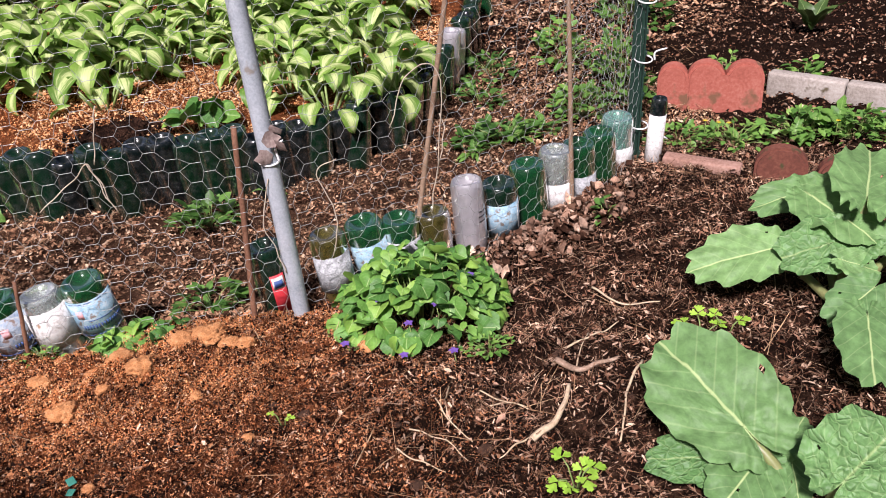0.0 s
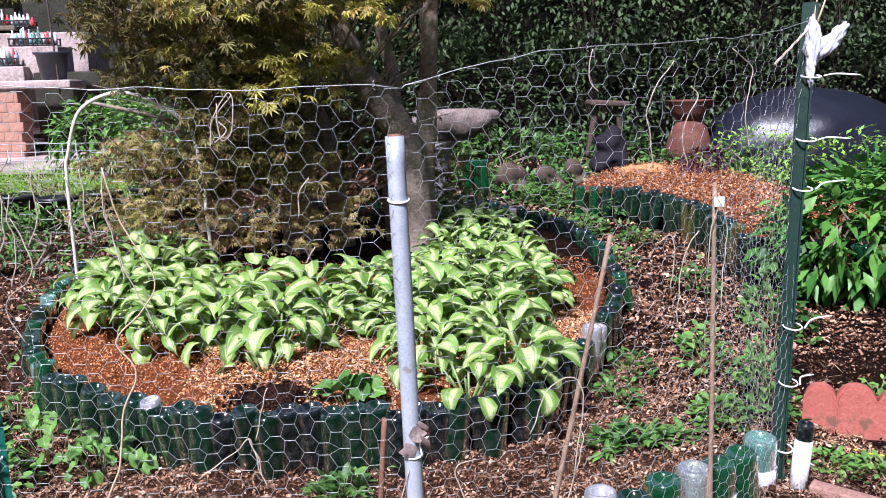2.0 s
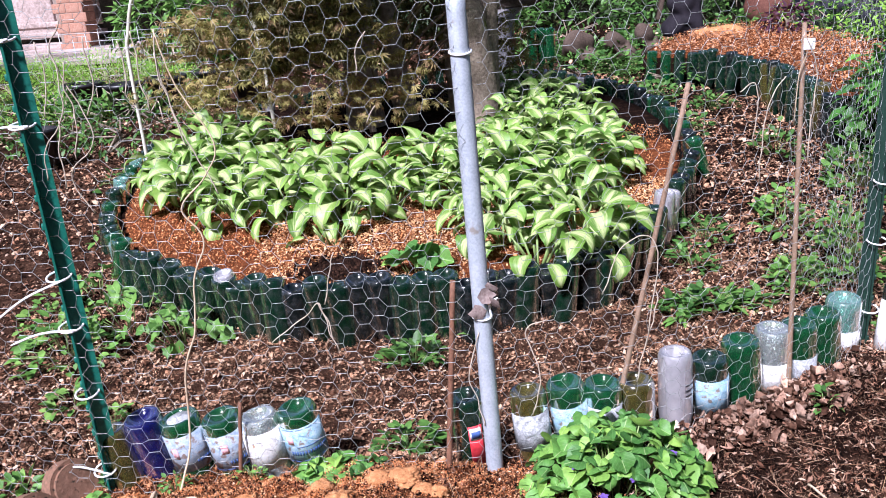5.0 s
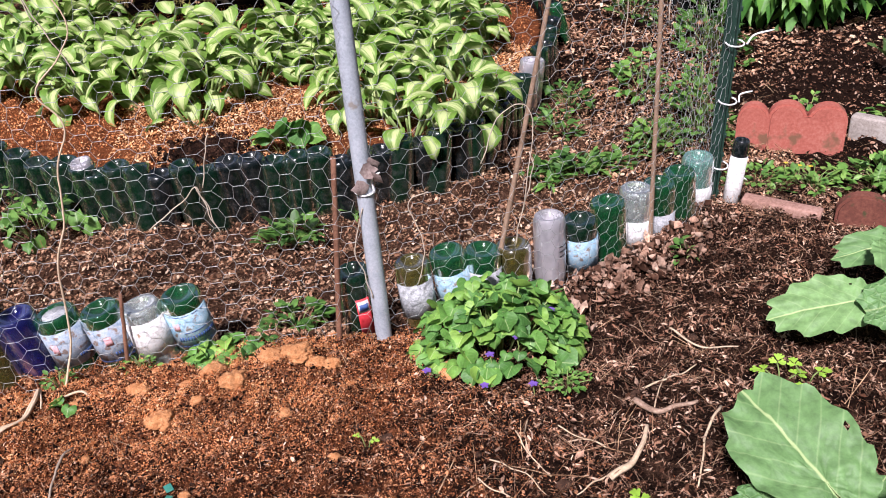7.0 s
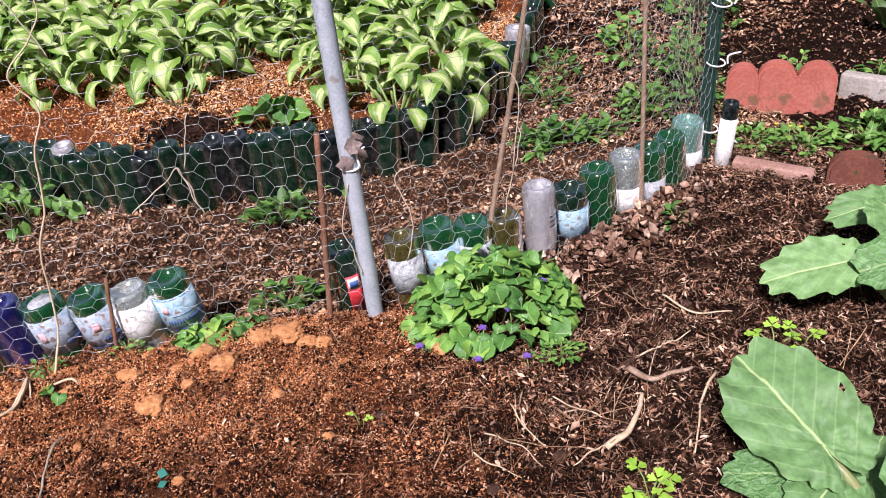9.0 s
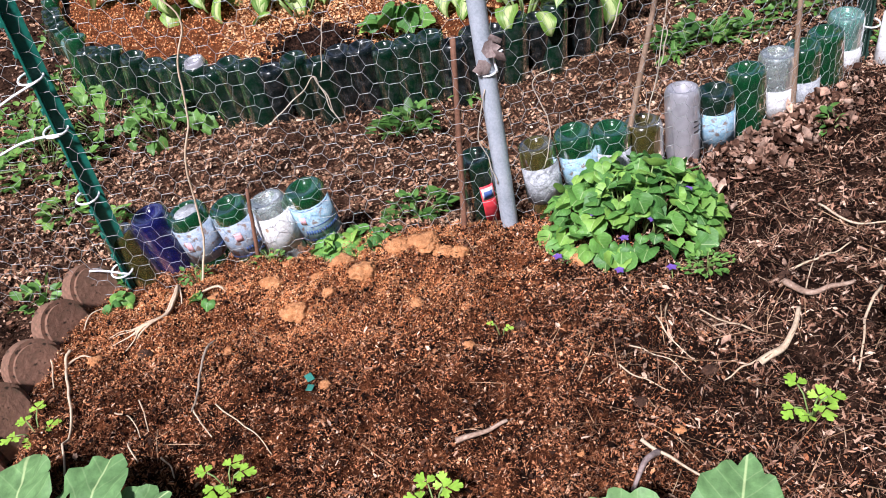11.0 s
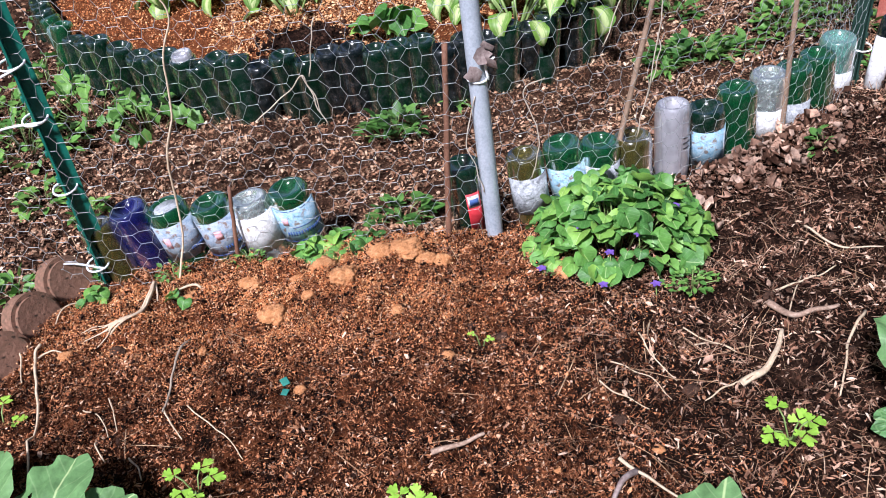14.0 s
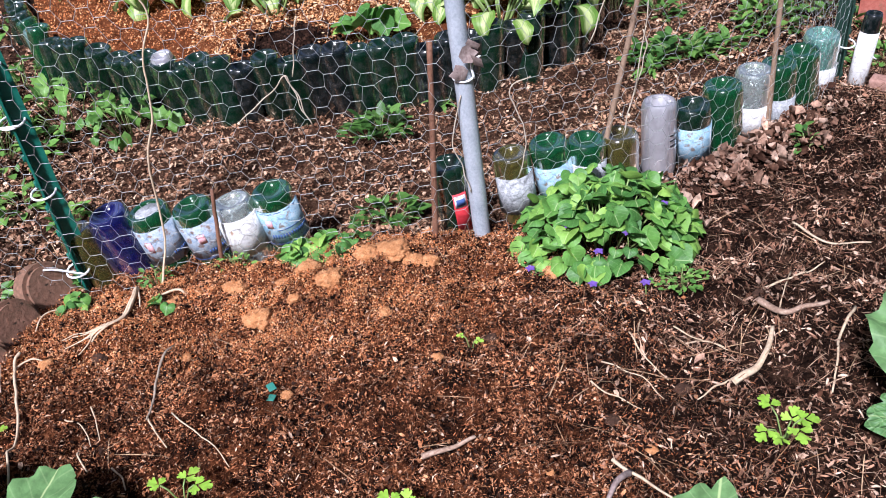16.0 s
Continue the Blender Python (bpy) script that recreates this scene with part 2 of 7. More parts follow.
M["tendril"] = surface("tendril", [(0.22, 0.17, 0.12), (0.42, 0.35, 0.27), (0.56, 0.5, 0.42)], 30, 200, 0.85, 0.4, 0.001)
M["stick"] = surface("stick", [(0.09, 0.055, 0.038), (0.28, 0.185, 0.13), (0.5, 0.38, 0.29)], 40, 200, 0.85, 0.5, 0.002)
M["terracotta"] = surface("terracotta", [(0.22, 0.06, 0.042), (0.34, 0.1, 0.072), (0.43, 0.165, 0.125)], 8, 120, 0.85, 0.5, 0.004, 0, ((0.17, 0.085, 0.05), 16, 0.6))
M["old_terracotta"] = surface("old_terracotta", [(0.09, 0.07, 0.042), (0.2, 0.105, 0.068), (0.32, 0.175, 0.115)], 14, 140, 0.9, 0.7, 0.004, 0, ((0.045, 0.03, 0.02), 75, 0.6))
M["dark_terracotta"] = surface("dark_terracotta", [(0.07, 0.03, 0.02), (0.14, 0.048, 0.033), (0.21, 0.085, 0.055)], 12, 120, 0.9, 0.5, 0.004, 0, ((0.06, 0.055, 0.025), 26, 0.58))
M["white_stone"] = surface("white_stone", [(0.17, 0.135, 0.11), (0.34, 0.3, 0.265), (0.47, 0.43, 0.39)], 14, 120, 0.9, 0.5, 0.004, 0, ((0.1, 0.08, 0.05), 22, 0.62))
M["plank"] = surface("plank", [(0.16, 0.08, 0.06), (0.3, 0.17, 0.13), (0.4, 0.25, 0.2)], 20, 160, 0.85, 0.4, 0.003)
M["dark_stone"] = surface("dark_stone", [(0.006, 0.005, 0.007), (0.022, 0.018, 0.024)], 14, 60, 0.85, 0.4, 0.006)
M["bark"] = surface("bark", [(0.1, 0.078, 0.06), (0.27, 0.215, 0.16), (0.42, 0.355, 0.27)], 9, 60, 0.95, 0.9, 0.015, 0, ((0.12, 0.14, 0.04), 5, 0.6))
M["tarp"] = surface("tarp", [(0.004, 0.005, 0.009), (0.012, 0.013, 0.022)], 2, 7, 0.42, 0.4, 0.04)
M["urn_clay"] = surface("urn_clay", [(0.05, 0.022, 0.016), (0.12, 0.048, 0.034), (0.2, 0.09, 0.065)], 6, 60, 0.9, 0.5, 0.006)
M["bath_stone"] = surface("bath_stone", [(0.06, 0.046, 0.038), (0.18, 0.14, 0.12), (0.34, 0.29, 0.26)], 6, 60, 0.9, 0.8, 0.012)
M["pedestal_stone"] = surface("pedestal_stone", [(0.17, 0.16, 0.16), (0.33, 0.31, 0.31), (0.46, 0.44, 0.43)], 7, 70, 0.9, 0.5, 0.006)
M["brick"] = surface("brick", [(0.22, 0.1, 0.07), (0.36, 0.19, 0.13), (0.48, 0.31, 0.24)], 5, 60, 0.9, 0.4, 0.004)
M["mortar"] = surface("mortar", [(0.2, 0.15, 0.12), (0.3, 0.24, 0.2)], 12, 90, 0.95, 0.4, 0.004)
M["house_brick"] = surface("house_brick", [(0.1, 0.05, 0.04), (0.17, 0.09, 0.065), (0.24, 0.14, 0.1)], 3, 40, 0.9, 0.4, 0.004)
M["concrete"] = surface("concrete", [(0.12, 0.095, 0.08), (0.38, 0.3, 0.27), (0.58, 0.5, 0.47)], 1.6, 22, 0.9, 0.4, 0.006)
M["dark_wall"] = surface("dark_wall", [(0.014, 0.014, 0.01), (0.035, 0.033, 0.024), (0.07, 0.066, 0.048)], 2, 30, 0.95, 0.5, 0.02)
M["mossy_stone"] = surface("mossy_stone", [(0.05, 0.045, 0.028), (0.13, 0.11, 0.07), (0.22, 0.18, 0.13)], 2.5, 30, 0.95, 0.6, 0.02)
M["black_plastic"] = surface("black_plastic", [(0.008, 0.008, 0.009), (0.02, 0.02, 0.022)], 20, 100, 0.4, 0.1)
M["grey_plastic"] = surface("grey_plastic", [(0.03, 0.035, 0.045), (0.06, 0.07, 0.085)], 10, 80, 0.45, 0.1)
M["wood_dark"] = surface("wood_dark", [(0.03, 0.021, 0.016), (0.075, 0.053, 0.04), (0.13, 0.095, 0.075)], 12, 90, 0.9, 0.6, 0.008)
M["teal_plastic"] = surface("teal_plastic", [(0.02, 0.13, 0.1), (0.04, 0.22, 0.16)], 60, 200, 0.5, 0.2, 0.001)
M["pane"] = glassy("pane", (0.3, 0.33, 0.36), 0.05, 0.2, 0.05)

M["hoop_plastic"] = surface("hoop_plastic", [(0.3, 0.28, 0.2), (0.55, 0.53, 0.44), (0.7, 0.68, 0.6)], 9, 90, 0.6, 0.2)
M["dead_leaf"] = surface("dead_leaf", [(0.1, 0.07, 0.06), (0.24, 0.18, 0.16), (0.36, 0.3, 0.27)], 60, 200, 0.9, 0.4, 0.002)
M["clod"] = surface("clod", [(0.28, 0.1, 0.035), (0.5, 0.22, 0.085), (0.68, 0.38, 0.19)], 90, 500, 0.95, 1.0, 0.006)
M["dark_clod"] = surface("dark_clod", [(0.012, 0.006, 0.004), (0.05, 0.025, 0.015), (0.14, 0.07, 0.04)], 60, 300, 0.95, 0.9, 0.004)

M["hosta"] = leafy("hosta", [(0.09, 0.2, 0.03), (0.145, 0.275, 0.043), (0.215, 0.355, 0.068)], "object", 0.45, 0.25, 30, 0.15, ((0.5, 0.58, 0.25), 0.16), ribs=0, gloss=0.3)
M["violet_leaf"] = leafy("violet_leaf", [(0.05, 0.15, 0.034), (0.085, 0.22, 0.046), (0.125, 0.29, 0.058), (0.25, 0.43, 0.08)], "object", 0.5, 0.22, 60, 0.3, None, 0.4, 0.0, 7, 0.32)
M["rhubarb_leaf"] = leafy("rhubarb_leaf", [(0.105, 0.215, 0.08), (0.14, 0.265, 0.1), (0.18, 0.325, 0.125)], "object", 0.55, 0.18, 60, 0.5, None, 0.6, 0.0, 6, 0.3)
M["rhubarb_crinkled"] = leafy("rhubarb_crinkled", [(0.085, 0.195, 0.065), (0.12, 0.25, 0.09)], "object", 0.52, 0.15, 45, 0.6, None, 0.3, 0.5, 6, 0.35)
M["weed_blade"] = leafy("weed_blade", [(0.08, 0.2, 0.04), (0.15, 0.3, 0.06)], "object", 0.5, 0.25, 60, 0.3, None, 0.5)
M["chard_leaf"] = leafy("chard_leaf", [(0.05, 0.1, 0.03), (0.08, 0.14, 0.04)], "object", 0.4, 0.2, 30, 0.3, None, 0.6)
M["celery_leaf"] = leafy("celery_leaf", [(0.3, 0.54, 0.06), (0.4, 0.66, 0.09)], "object", 0.5, 0.3, 80, 0.3)
M["weed_leaf"] = leafy("weed_leaf", [(0.035, 0.1, 0.02), (0.07, 0.17, 0.032), (0.13, 0.27, 0.058)], "island", 0.5, 0.25, 60, 0.3)
M["weed_light"] = leafy("weed_light", [(0.07, 0.18, 0.035), (0.13, 0.28, 0.055), (0.22, 0.38, 0.085)], "island", 0.5, 0.25, 60, 0.3)
M["bright_leaf"] = leafy("bright_leaf", [(0.2, 0.42, 0.05), (0.34, 0.58, 0.09)], "island", 0.5, 0.35, 60, 0.3)
M["maple_leaf"] = leafy("maple_leaf", [(0.1, 0.095, 0.04), (0.16, 0.15, 0.055), (0.26, 0.24, 0.075), (0.21, 0.13, 0.07)], "island", 0.55, 0.35, 40, 0.1, gloss=0.25)
M["maple_young"] = leafy("maple_young", [(0.3, 0.2, 0.1), (0.36, 0.33, 0.11), (0.48, 0.42, 0.16), (0.4, 0.24, 0.15)], "island", 0.55, 0.35, 40, 0.1, gloss=0.25)
# Paler copy of the maple leaf, with sunlight put into its colour.
M["maple_sunlit"] = leafy("maple_sunlit", [(0.32, 0.27, 0.08), (0.46, 0.44, 0.1), (0.6, 0.57, 0.13), (0.54, 0.34, 0.13)], "island", 0.45, 0.35, 40, 0.1)
M["hedge_leaf"] = leafy("hedge_leaf", [(0.026, 0.045, 0.02), (0.05, 0.078, 0.033), (0.085, 0.125, 0.055)], "island", 0.5, 0.12, 20, 0.1, gloss=0.2)
M["peony_leaf"] = leafy("peony_leaf", [(0.03, 0.11, 0.02), (0.06, 0.18, 0.03), (0.13, 0.3, 0.05)], "island", 0.45, 0.2, 30, 0.1, gloss=0.3)
M["purple_leaf"] = leafy("purple_leaf", [(0.05, 0.015, 0.03), (0.09, 0.03, 0.05)], "island", 0.5, 0.15, 40, 0.1)
M["petal"] = leafy("petal", [(0.16, 0.08, 0.45), (0.28, 0.15, 0.6)], "island", 0.5, 0.3, 60, 0.1)
M["yellow_petal"] = leafy("yellow_petal", [(0.7, 0.5, 0.03), (0.8, 0.6, 0.05)], "island", 0.5, 0.2, 60, 0.1)
M["stem"] = surface("stem", [(0.12, 0.2, 0.05), (0.25, 0.32, 0.1)], 30, 150, 0.5, 0.2)
M["red_stem"] = surface("red_stem", [(0.16, 0.14, 0.06), (0.22, 0.28, 0.1)], 12, 100, 0.45, 0.2)
M["mulch_bits"] = flaky("mulch_bits", [(0.025, 0.012, 0.008), (0.13, 0.064, 0.038), (0.33, 0.175, 0.105), (0.54, 0.34, 0.22), (0.78, 0.62, 0.46)], stops=[0, 0.2, 0.46, 0.78, 1], damp_=0.5)
M["litter_bits"] = flaky("litter_bits", [(0.008, 0.004, 0.003), (0.035, 0.017, 0.011), (0.15, 0.072, 0.045), (0.4, 0.23, 0.155), (0.76, 0.58, 0.45)], stops=[0, 0.3, 0.5, 0.77, 1])
M["coir_bits"] = flaky("coir_bits", [(0.014, 0.0065, 0.0045), (0.115, 0.043, 0.022), (0.39, 0.152, 0.07), (0.66, 0.33, 0.17), (0.82, 0.61, 0.46)], stops=[0, 0.25, 0.53, 0.88, 1], damp_=0.42)
M["coir_bright"] = flaky("coir_bright", [(0.38, 0.125, 0.045), (0.6, 0.225, 0.085), (0.73, 0.35, 0.15), (0.8, 0.52, 0.3)], damp_=0.7)
M["soil_bits"] = flaky("soil_bits", [(0.006, 0.004, 0.003), (0.02, 0.01, 0.007), (0.06, 0.032, 0.022)])
M["chip_bright"] = flaky("chip_bright", [(0.44, 0.2, 0.08), (0.6, 0.32, 0.145), (0.72, 0.46, 0.25), (0.8, 0.6, 0.4)], damp_=0.7)
M["bed_two_bits"] = flaky("bed_two_bits", [(0.1, 0.04, 0.022), (0.34, 0.14, 0.06), (0.55, 0.24, 0.1), (0.65, 0.36, 0.2), (0.6, 0.46, 0.36)], damp_=0.6)
M["dry_leaf"] = flaky("dry_leaf", [(0.05, 0.025, 0.017), (0.2, 0.11, 0.075), (0.42, 0.27, 0.2), (0.66, 0.5, 0.4)], damp_=0.45)
M["fibre_bits"] = flaky("fibre_bits", [(0.05, 0.025, 0.016), (0.2, 0.11, 0.07), (0.4, 0.25, 0.17), (0.6, 0.45, 0.33)])
M["straw_bits"] = flaky("straw_bits", [(0.16, 0.09, 0.05), (0.36, 0.22, 0.13), (0.55, 0.4, 0.26)])


def soil_material():
    m, nt, ns, ls, b = nodes_of("soil")
    co = coord(nt)
    a = ns.new("ShaderNodeAttribute")
    a.attribute_name = "zone"
    sep = ns.new("ShaderNodeSeparateColor")
    ls.new(a.outputs["Color"], sep.inputs[0])
    n1, n2 = noise_node(nt, 22, 8, 0.7, co), noise_node(nt, 260, 5, 0.75, co)
    dark = ramp_node(nt, [(0.003, 0.0018, 0.0014), (0.012, 0.006, 0.004), (0.05, 0.026, 0.017)], [0.35, 0.54, 0.74])
    mulch = ramp_node(nt, [(0.008, 0.004, 0.003), (0.05, 0.025, 0.015), (0.22, 0.125, 0.08)], [0.35, 0.52, 0.72])
    coir = ramp_node(nt, [(0.016, 0.005, 0.0025), (0.15, 0.046, 0.017), (0.5, 0.2, 0.08)], [0.36, 0.53, 0.72])
    both = ns.new("ShaderNodeMath")
    both.operation = "MULTIPLY_ADD"
    both.inputs[1].default_value = 0.55
    hn = ns.new("ShaderNodeMath")
    hn.operation = "MULTIPLY"
    hn.inputs[1].default_value = 0.45
    ls.new(n1.outputs[0], hn.inputs[0])
    ls.new(n2.outputs[0], both.inputs[0])
    ls.new(hn.outputs[0], both.inputs[2])
    for r in (dark, mulch, coir):
        ls.new(both.outputs[0], r.inputs[0])

    def edged(sock):
        add = ns.new("ShaderNodeMath")
        add.operation = "MULTIPLY_ADD"
        add.inputs[1].default_value = 1.3
        ls.new(n1.outputs[0], add.inputs[0])
        off = ns.new("ShaderNodeMath")
        off.operation = "ADD"
        off.inputs[1].default_value = -0.65
        ls.new(sock, off.inputs[0])
        ls.new(off.outputs[0], add.inputs[2])
        r = ramp_node(nt, [(0, 0, 0), (1, 1, 1)], [0.3, 0.7])
        ls.new(add.outputs[0], r.inputs[0])
        return r.outputs[0]

    out = mixc(nt, edged(sep.outputs[2]), dark.outputs[0], mulch.outputs[0])
    out = mixc(nt, edged(sep.outputs[0]), out, coir.outputs[0])
    ls.new(out, b.inputs["Base Color"])
    b.inputs["Roughness"].default_value, b.inputs["Specular IOR Level"].default_value = 0.95, 0.03
    bump_to(nt, b, both.outputs[0], 0.9, 0.012)
    return m


M["soil"] = soil_material()


# ---- helpers of form ----
rng = np.random.default_rng(7)


def thing(name, at=(0, 0, 0), label="", category="", group="", kind="", rz=0.0):
    ob = new(name)
    ob.empty_display_size = 0.05
    ob.matrix_basis = pose(*at, 0, 0, rz)
    return tagged(ob, label, category, group, kind)


def mesh_from(name, verts, faces, mat, smooth=True, uvs=None):
    me = bpy.data.meshes.new(name)
    me.from_pydata([tuple(v) for v in verts], [], faces)
    me.materials.append(mat)
    if smooth:
        me.polygons.foreach_set("use_smooth", [True] * len(me.polygons))
    if uvs is not None:
        lay = me.uv_layers.new(name="UVMap")
        idx = np.zeros(len(me.loops), dtype=np.int32)
        me.loops.foreach_get("vertex_index", idx)
        lay.data.foreach_set("uv", np.asarray(uvs, dtype=np.float32)[idx].ravel())
    me.update()
    return me


def put(name, me, parent=None, m=None, label=""):
    ob = new(name, me)
    if parent is not None:
        ob.parent = parent
    if m is not None:
        ob.matrix_basis = m
    if label:
        ob["label"] = label
    return ob


def part(name, bm, mat, parent, label="", smooth=True, m=None):
    me = bpy.data.meshes.new(name)
    bm.to_mesh(me)
    bm.free()
    me.materials.append(mat)
    if smooth:
        me.polygons.foreach_set("use_smooth", [True] * len(me.polygons))
    return put(name, me, parent, m, label)


def join(chunks):
    """Several (verts, faces) as one."""
    vs, fs, k = [], [], 0
    for v, f in chunks:
        vs += list(v)
        fs += [tuple(i + k for i in q) for q in f]
        k += len(v)
    return vs, fs


def lathe(profile, seg=28, axis_x=0.0):
    vs, fs = [], []
    for r, z in profile:
        for i in range(seg):
            a = 2 * math.pi * i / seg
            vs.append((axis_x + r * math.cos(a), r * math.sin(a), z))
    for j in range(len(profile) - 1):
        for i in range(seg):
            k = (i + 1) % seg
            fs.append((j * seg + i, j * seg + k, (j + 1) * seg + k, (j + 1) * seg + i))
    return vs, fs


def tube(pts, radii, seg=8, closed_ends=True, wobble=0.0):
    """A round bar along points, its radius given at each."""
    pts = [Vector(p) for p in pts]
    if isinstance(radii, (int, float)):
        radii = [radii] * len(pts)
    vs, fs = [], []
    side = None
    for i, p in enumerate(pts):
        d = (pts[min(i + 1, len(pts) - 1)] - pts[max(i - 1, 0)]).normalized()
        if side is None:
            side = d.orthogonal().normalized()
        side = (side - d * side.dot(d)).normalized()
        up = d.cross(side)
        for k in range(seg):
            a = 2 * math.pi * k / seg
            r = radii[i] * (1 + (wobble * noise.noise(p * 9 + Vector((k * 1.7, 0, 0))) if wobble else 0))
            vs.append(p + side * (r * math.cos(a)) + up * (r * math.sin(a)))
    for i in range(len(pts) - 1):
        for k in range(seg):
            j = (k + 1) % seg
            fs.append((i * seg + k, i * seg + j, (i + 1) * seg + j, (i + 1) * seg + k))
    if closed_ends:
        fs.append(tuple(range(seg))[::-1])
        fs.append(tuple((len(pts) - 1) * seg + k for k in range(seg)))
    return vs, fs


def smooth_path(pts, n=6):
    """Points along a Catmull-Rom line through pts."""
    p = [Vector(q) for q in pts]
    p = [p[0] * 2 - p[1]] + p + [p[-1] * 2 - p[-2]]
    out = []
    for i in range(1, len(p) - 2):
        for k in range(n):
            t = k / n
            a, b, c, d = p[i - 1], p[i], p[i + 1], p[i + 2]
            out.append(0.5 * ((2 * b) + (c - a) * t + (2 * a - 5 * b + 4 * c - d) * t * t + (3 * b - a - 3 * c + d) * t ** 3))
    out.append(p[-2])
    return out


def box(cx, cy, cz, sx, sy, sz, bevel=0.0):
    bm = bmesh.new()
    bmesh.ops.create_cube(bm, size=1.0, matrix=Matrix.Translation((cx, cy, cz)) @ Matrix.Diagonal((sx, sy, sz, 1)))
    if bevel:
        bmesh.ops.bevel(bm, geom=bm.edges[:], offset=bevel, segments=2, affect="EDGES", profile=0.6)
    return bm


def turn_mats(yaw, pitch, roll):
    """Rotation matrices Rz(yaw) Rx(pitch) Ry(roll) for arrays of angles."""
    cz, sz, cx, sx, cy, sy = np.cos(yaw), np.sin(yaw), np.cos(pitch), np.sin(pitch), np.cos(roll), np.sin(roll)
    o, z = np.ones_like(cz), np.zeros_like(cz)
    rz = np.stack([np.stack([cz, -sz, z], -1), np.stack([sz, cz, z], -1), np.stack([z, z, o], -1)], -2)
    rx = np.stack([np.stack([o, z, z], -1), np.stack([z, cx, -sx], -1), np.stack([z, sx, cx], -1)], -2)
    ry = np.stack([np.stack([cy, z, sy], -1), np.stack([z, o, z], -1), np.stack([-sy, z, cy], -1)], -2)
    return rz @ rx @ ry


def cloud(name, base, faces, places, mats, scales, mat, parent=None, label="", smooth=False):
    """Many small pieces in one mesh: base verts turned by mats, scaled (n,) or (n, 3), at places."""
    base = np.asarray(base, float)
    sc = np.asarray(scales, float)
    sc = sc[:, None] * np.ones(3) if sc.ndim == 1 else sc
    v = np.einsum("nij,nkj->nki", mats, base[None] * sc[:, None, :]) + np.asarray(places)[:, None, :]
    n, k = v.shape[:2]
    sizes = np.array([len(f) for f in faces])
    flat = np.concatenate([np.array(f) for f in faces])
    loops = (flat[None] + (np.arange(n) * k)[:, None]).ravel()
    starts = np.concatenate([[0], np.cumsum(np.tile(sizes, n))[:-1]])
    me = bpy.data.meshes.new(name)
    me.vertices.add(n * k)
    me.vertices.foreach_set("co", v.astype(np.float32).ravel())
    me.loops.add(len(loops))
    me.loops.foreach_set("vertex_index", loops.astype(np.int32))
    me.polygons.add(len(sizes) * n)
    me.polygons.foreach_set("loop_start", starts.astype(np.int32))
    me.polygons.foreach_set("loop_total", np.tile(sizes, n).astype(np.int32))
    me.update(calc_edges=True)
    me.validate()
    me.materials.append(mat)
    if smooth:
        me.polygons.foreach_set("use_smooth", [True] * len(me.polygons))
    return put(name, me, parent, None, label)


# ---- the ground ----
FENCE = [(-1.75, 0.03), (-0.806, 0.0), (0.0, 0.0), (0.25, 0.03), (0.5, 0.115), (0.75, 0.265), (0.957, 0.47)]
RING = [(-1.82, 3.3), (-1.72, 2.52), (-1.5, 1.72), (-1.25, 1.27), (-1.06, 1.06), (-0.84, 0.92), (-0.7, 0.83), (-0.45, 0.765), (-0.2, 0.745),
        (0.0, 0.76), (0.2, 0.8), (0.4, 0.93), (0.57, 1.23), (0.71, 1.5), (1.0, 2.29), (1.1, 3.43), (0.9, 4.4), (0.29, 5.4), (-0.8, 5.2), (-1.6, 4.3)]
BED_TWO = [(1.33, 5.1), (1.68, 4.85), (1.88, 4.4), (1.93, 3.9), (1.87, 3.2), (1.84, 2.6), (2.3, 2.2), (3.0, 3.6), (3.1, 5.6), (3.0, 7.0), (2.3, 6.9), (1.6, 5.9)]


def inside(poly, x, y):
    """Signed: how far inside the outline, about, for arrays of points (positive inside)."""
    x, y = np.asarray(x, float), np.asarray(y, float)
    best, odd = np.full(x.shape, 1e9), np.zeros(x.shape, bool)
    for (ax, ay), (bx, by) in zip(poly, poly[1:] + poly[:1]):
        dx, dy = bx - ax, by - ay
        t = np.clip(((x - ax) * dx + (y - ay) * dy) / (dx * dx + dy * dy), 0, 1)
        best = np.minimum(best, np.hypot(x - ax - t * dx, y - ay - t * dy))
        cross = ((ay > y) != (by > y)) & (x < (bx - ax) * (y - ay) / ((by - ay) or 1e-9) + ax)
        odd ^= cross
    return np.where(odd, best, -best)


def fence_y(x):
    return np.interp(x, [p[0] for p in FENCE], [p[1] for p in FENCE])


def step(v, lo, hi):
    t = np.clip((np.asarray(v, float) - lo) / (hi - lo), 0, 1)
    return t * t * (3 - 2 * t)


def ground_z(x, y):
    """The lie of the land: the near bed at 0, the path sunk behind the bottles."""
    x, y = np.asarray(x, float), np.asarray(y, float)
    behind = step(y - fence_y(x), 0.03, 0.12) * step(1.15 - x, 0.0, 0.2)
    left = step(-0.93 - x - 0.2 * np.minimum(y, 0), 0.0, 0.08)
    z = -0.045 * np.maximum(behind * (1 - step(y, 1.6, 4.0)), left)
    z += 0.035 * np.exp(-((x - 0.62) ** 2 / 0.05 + (y - fence_y(x) + 0.05) ** 2 / 0.006))
    z += 0.02 * np.exp(-((x + 0.3) ** 2 / 0.12 + (y + 0.1) ** 2 / 0.012))
    z -= 0.02 * step(x, 0.95, 1.2) * step(y, 0.2, 0.4)
    return z


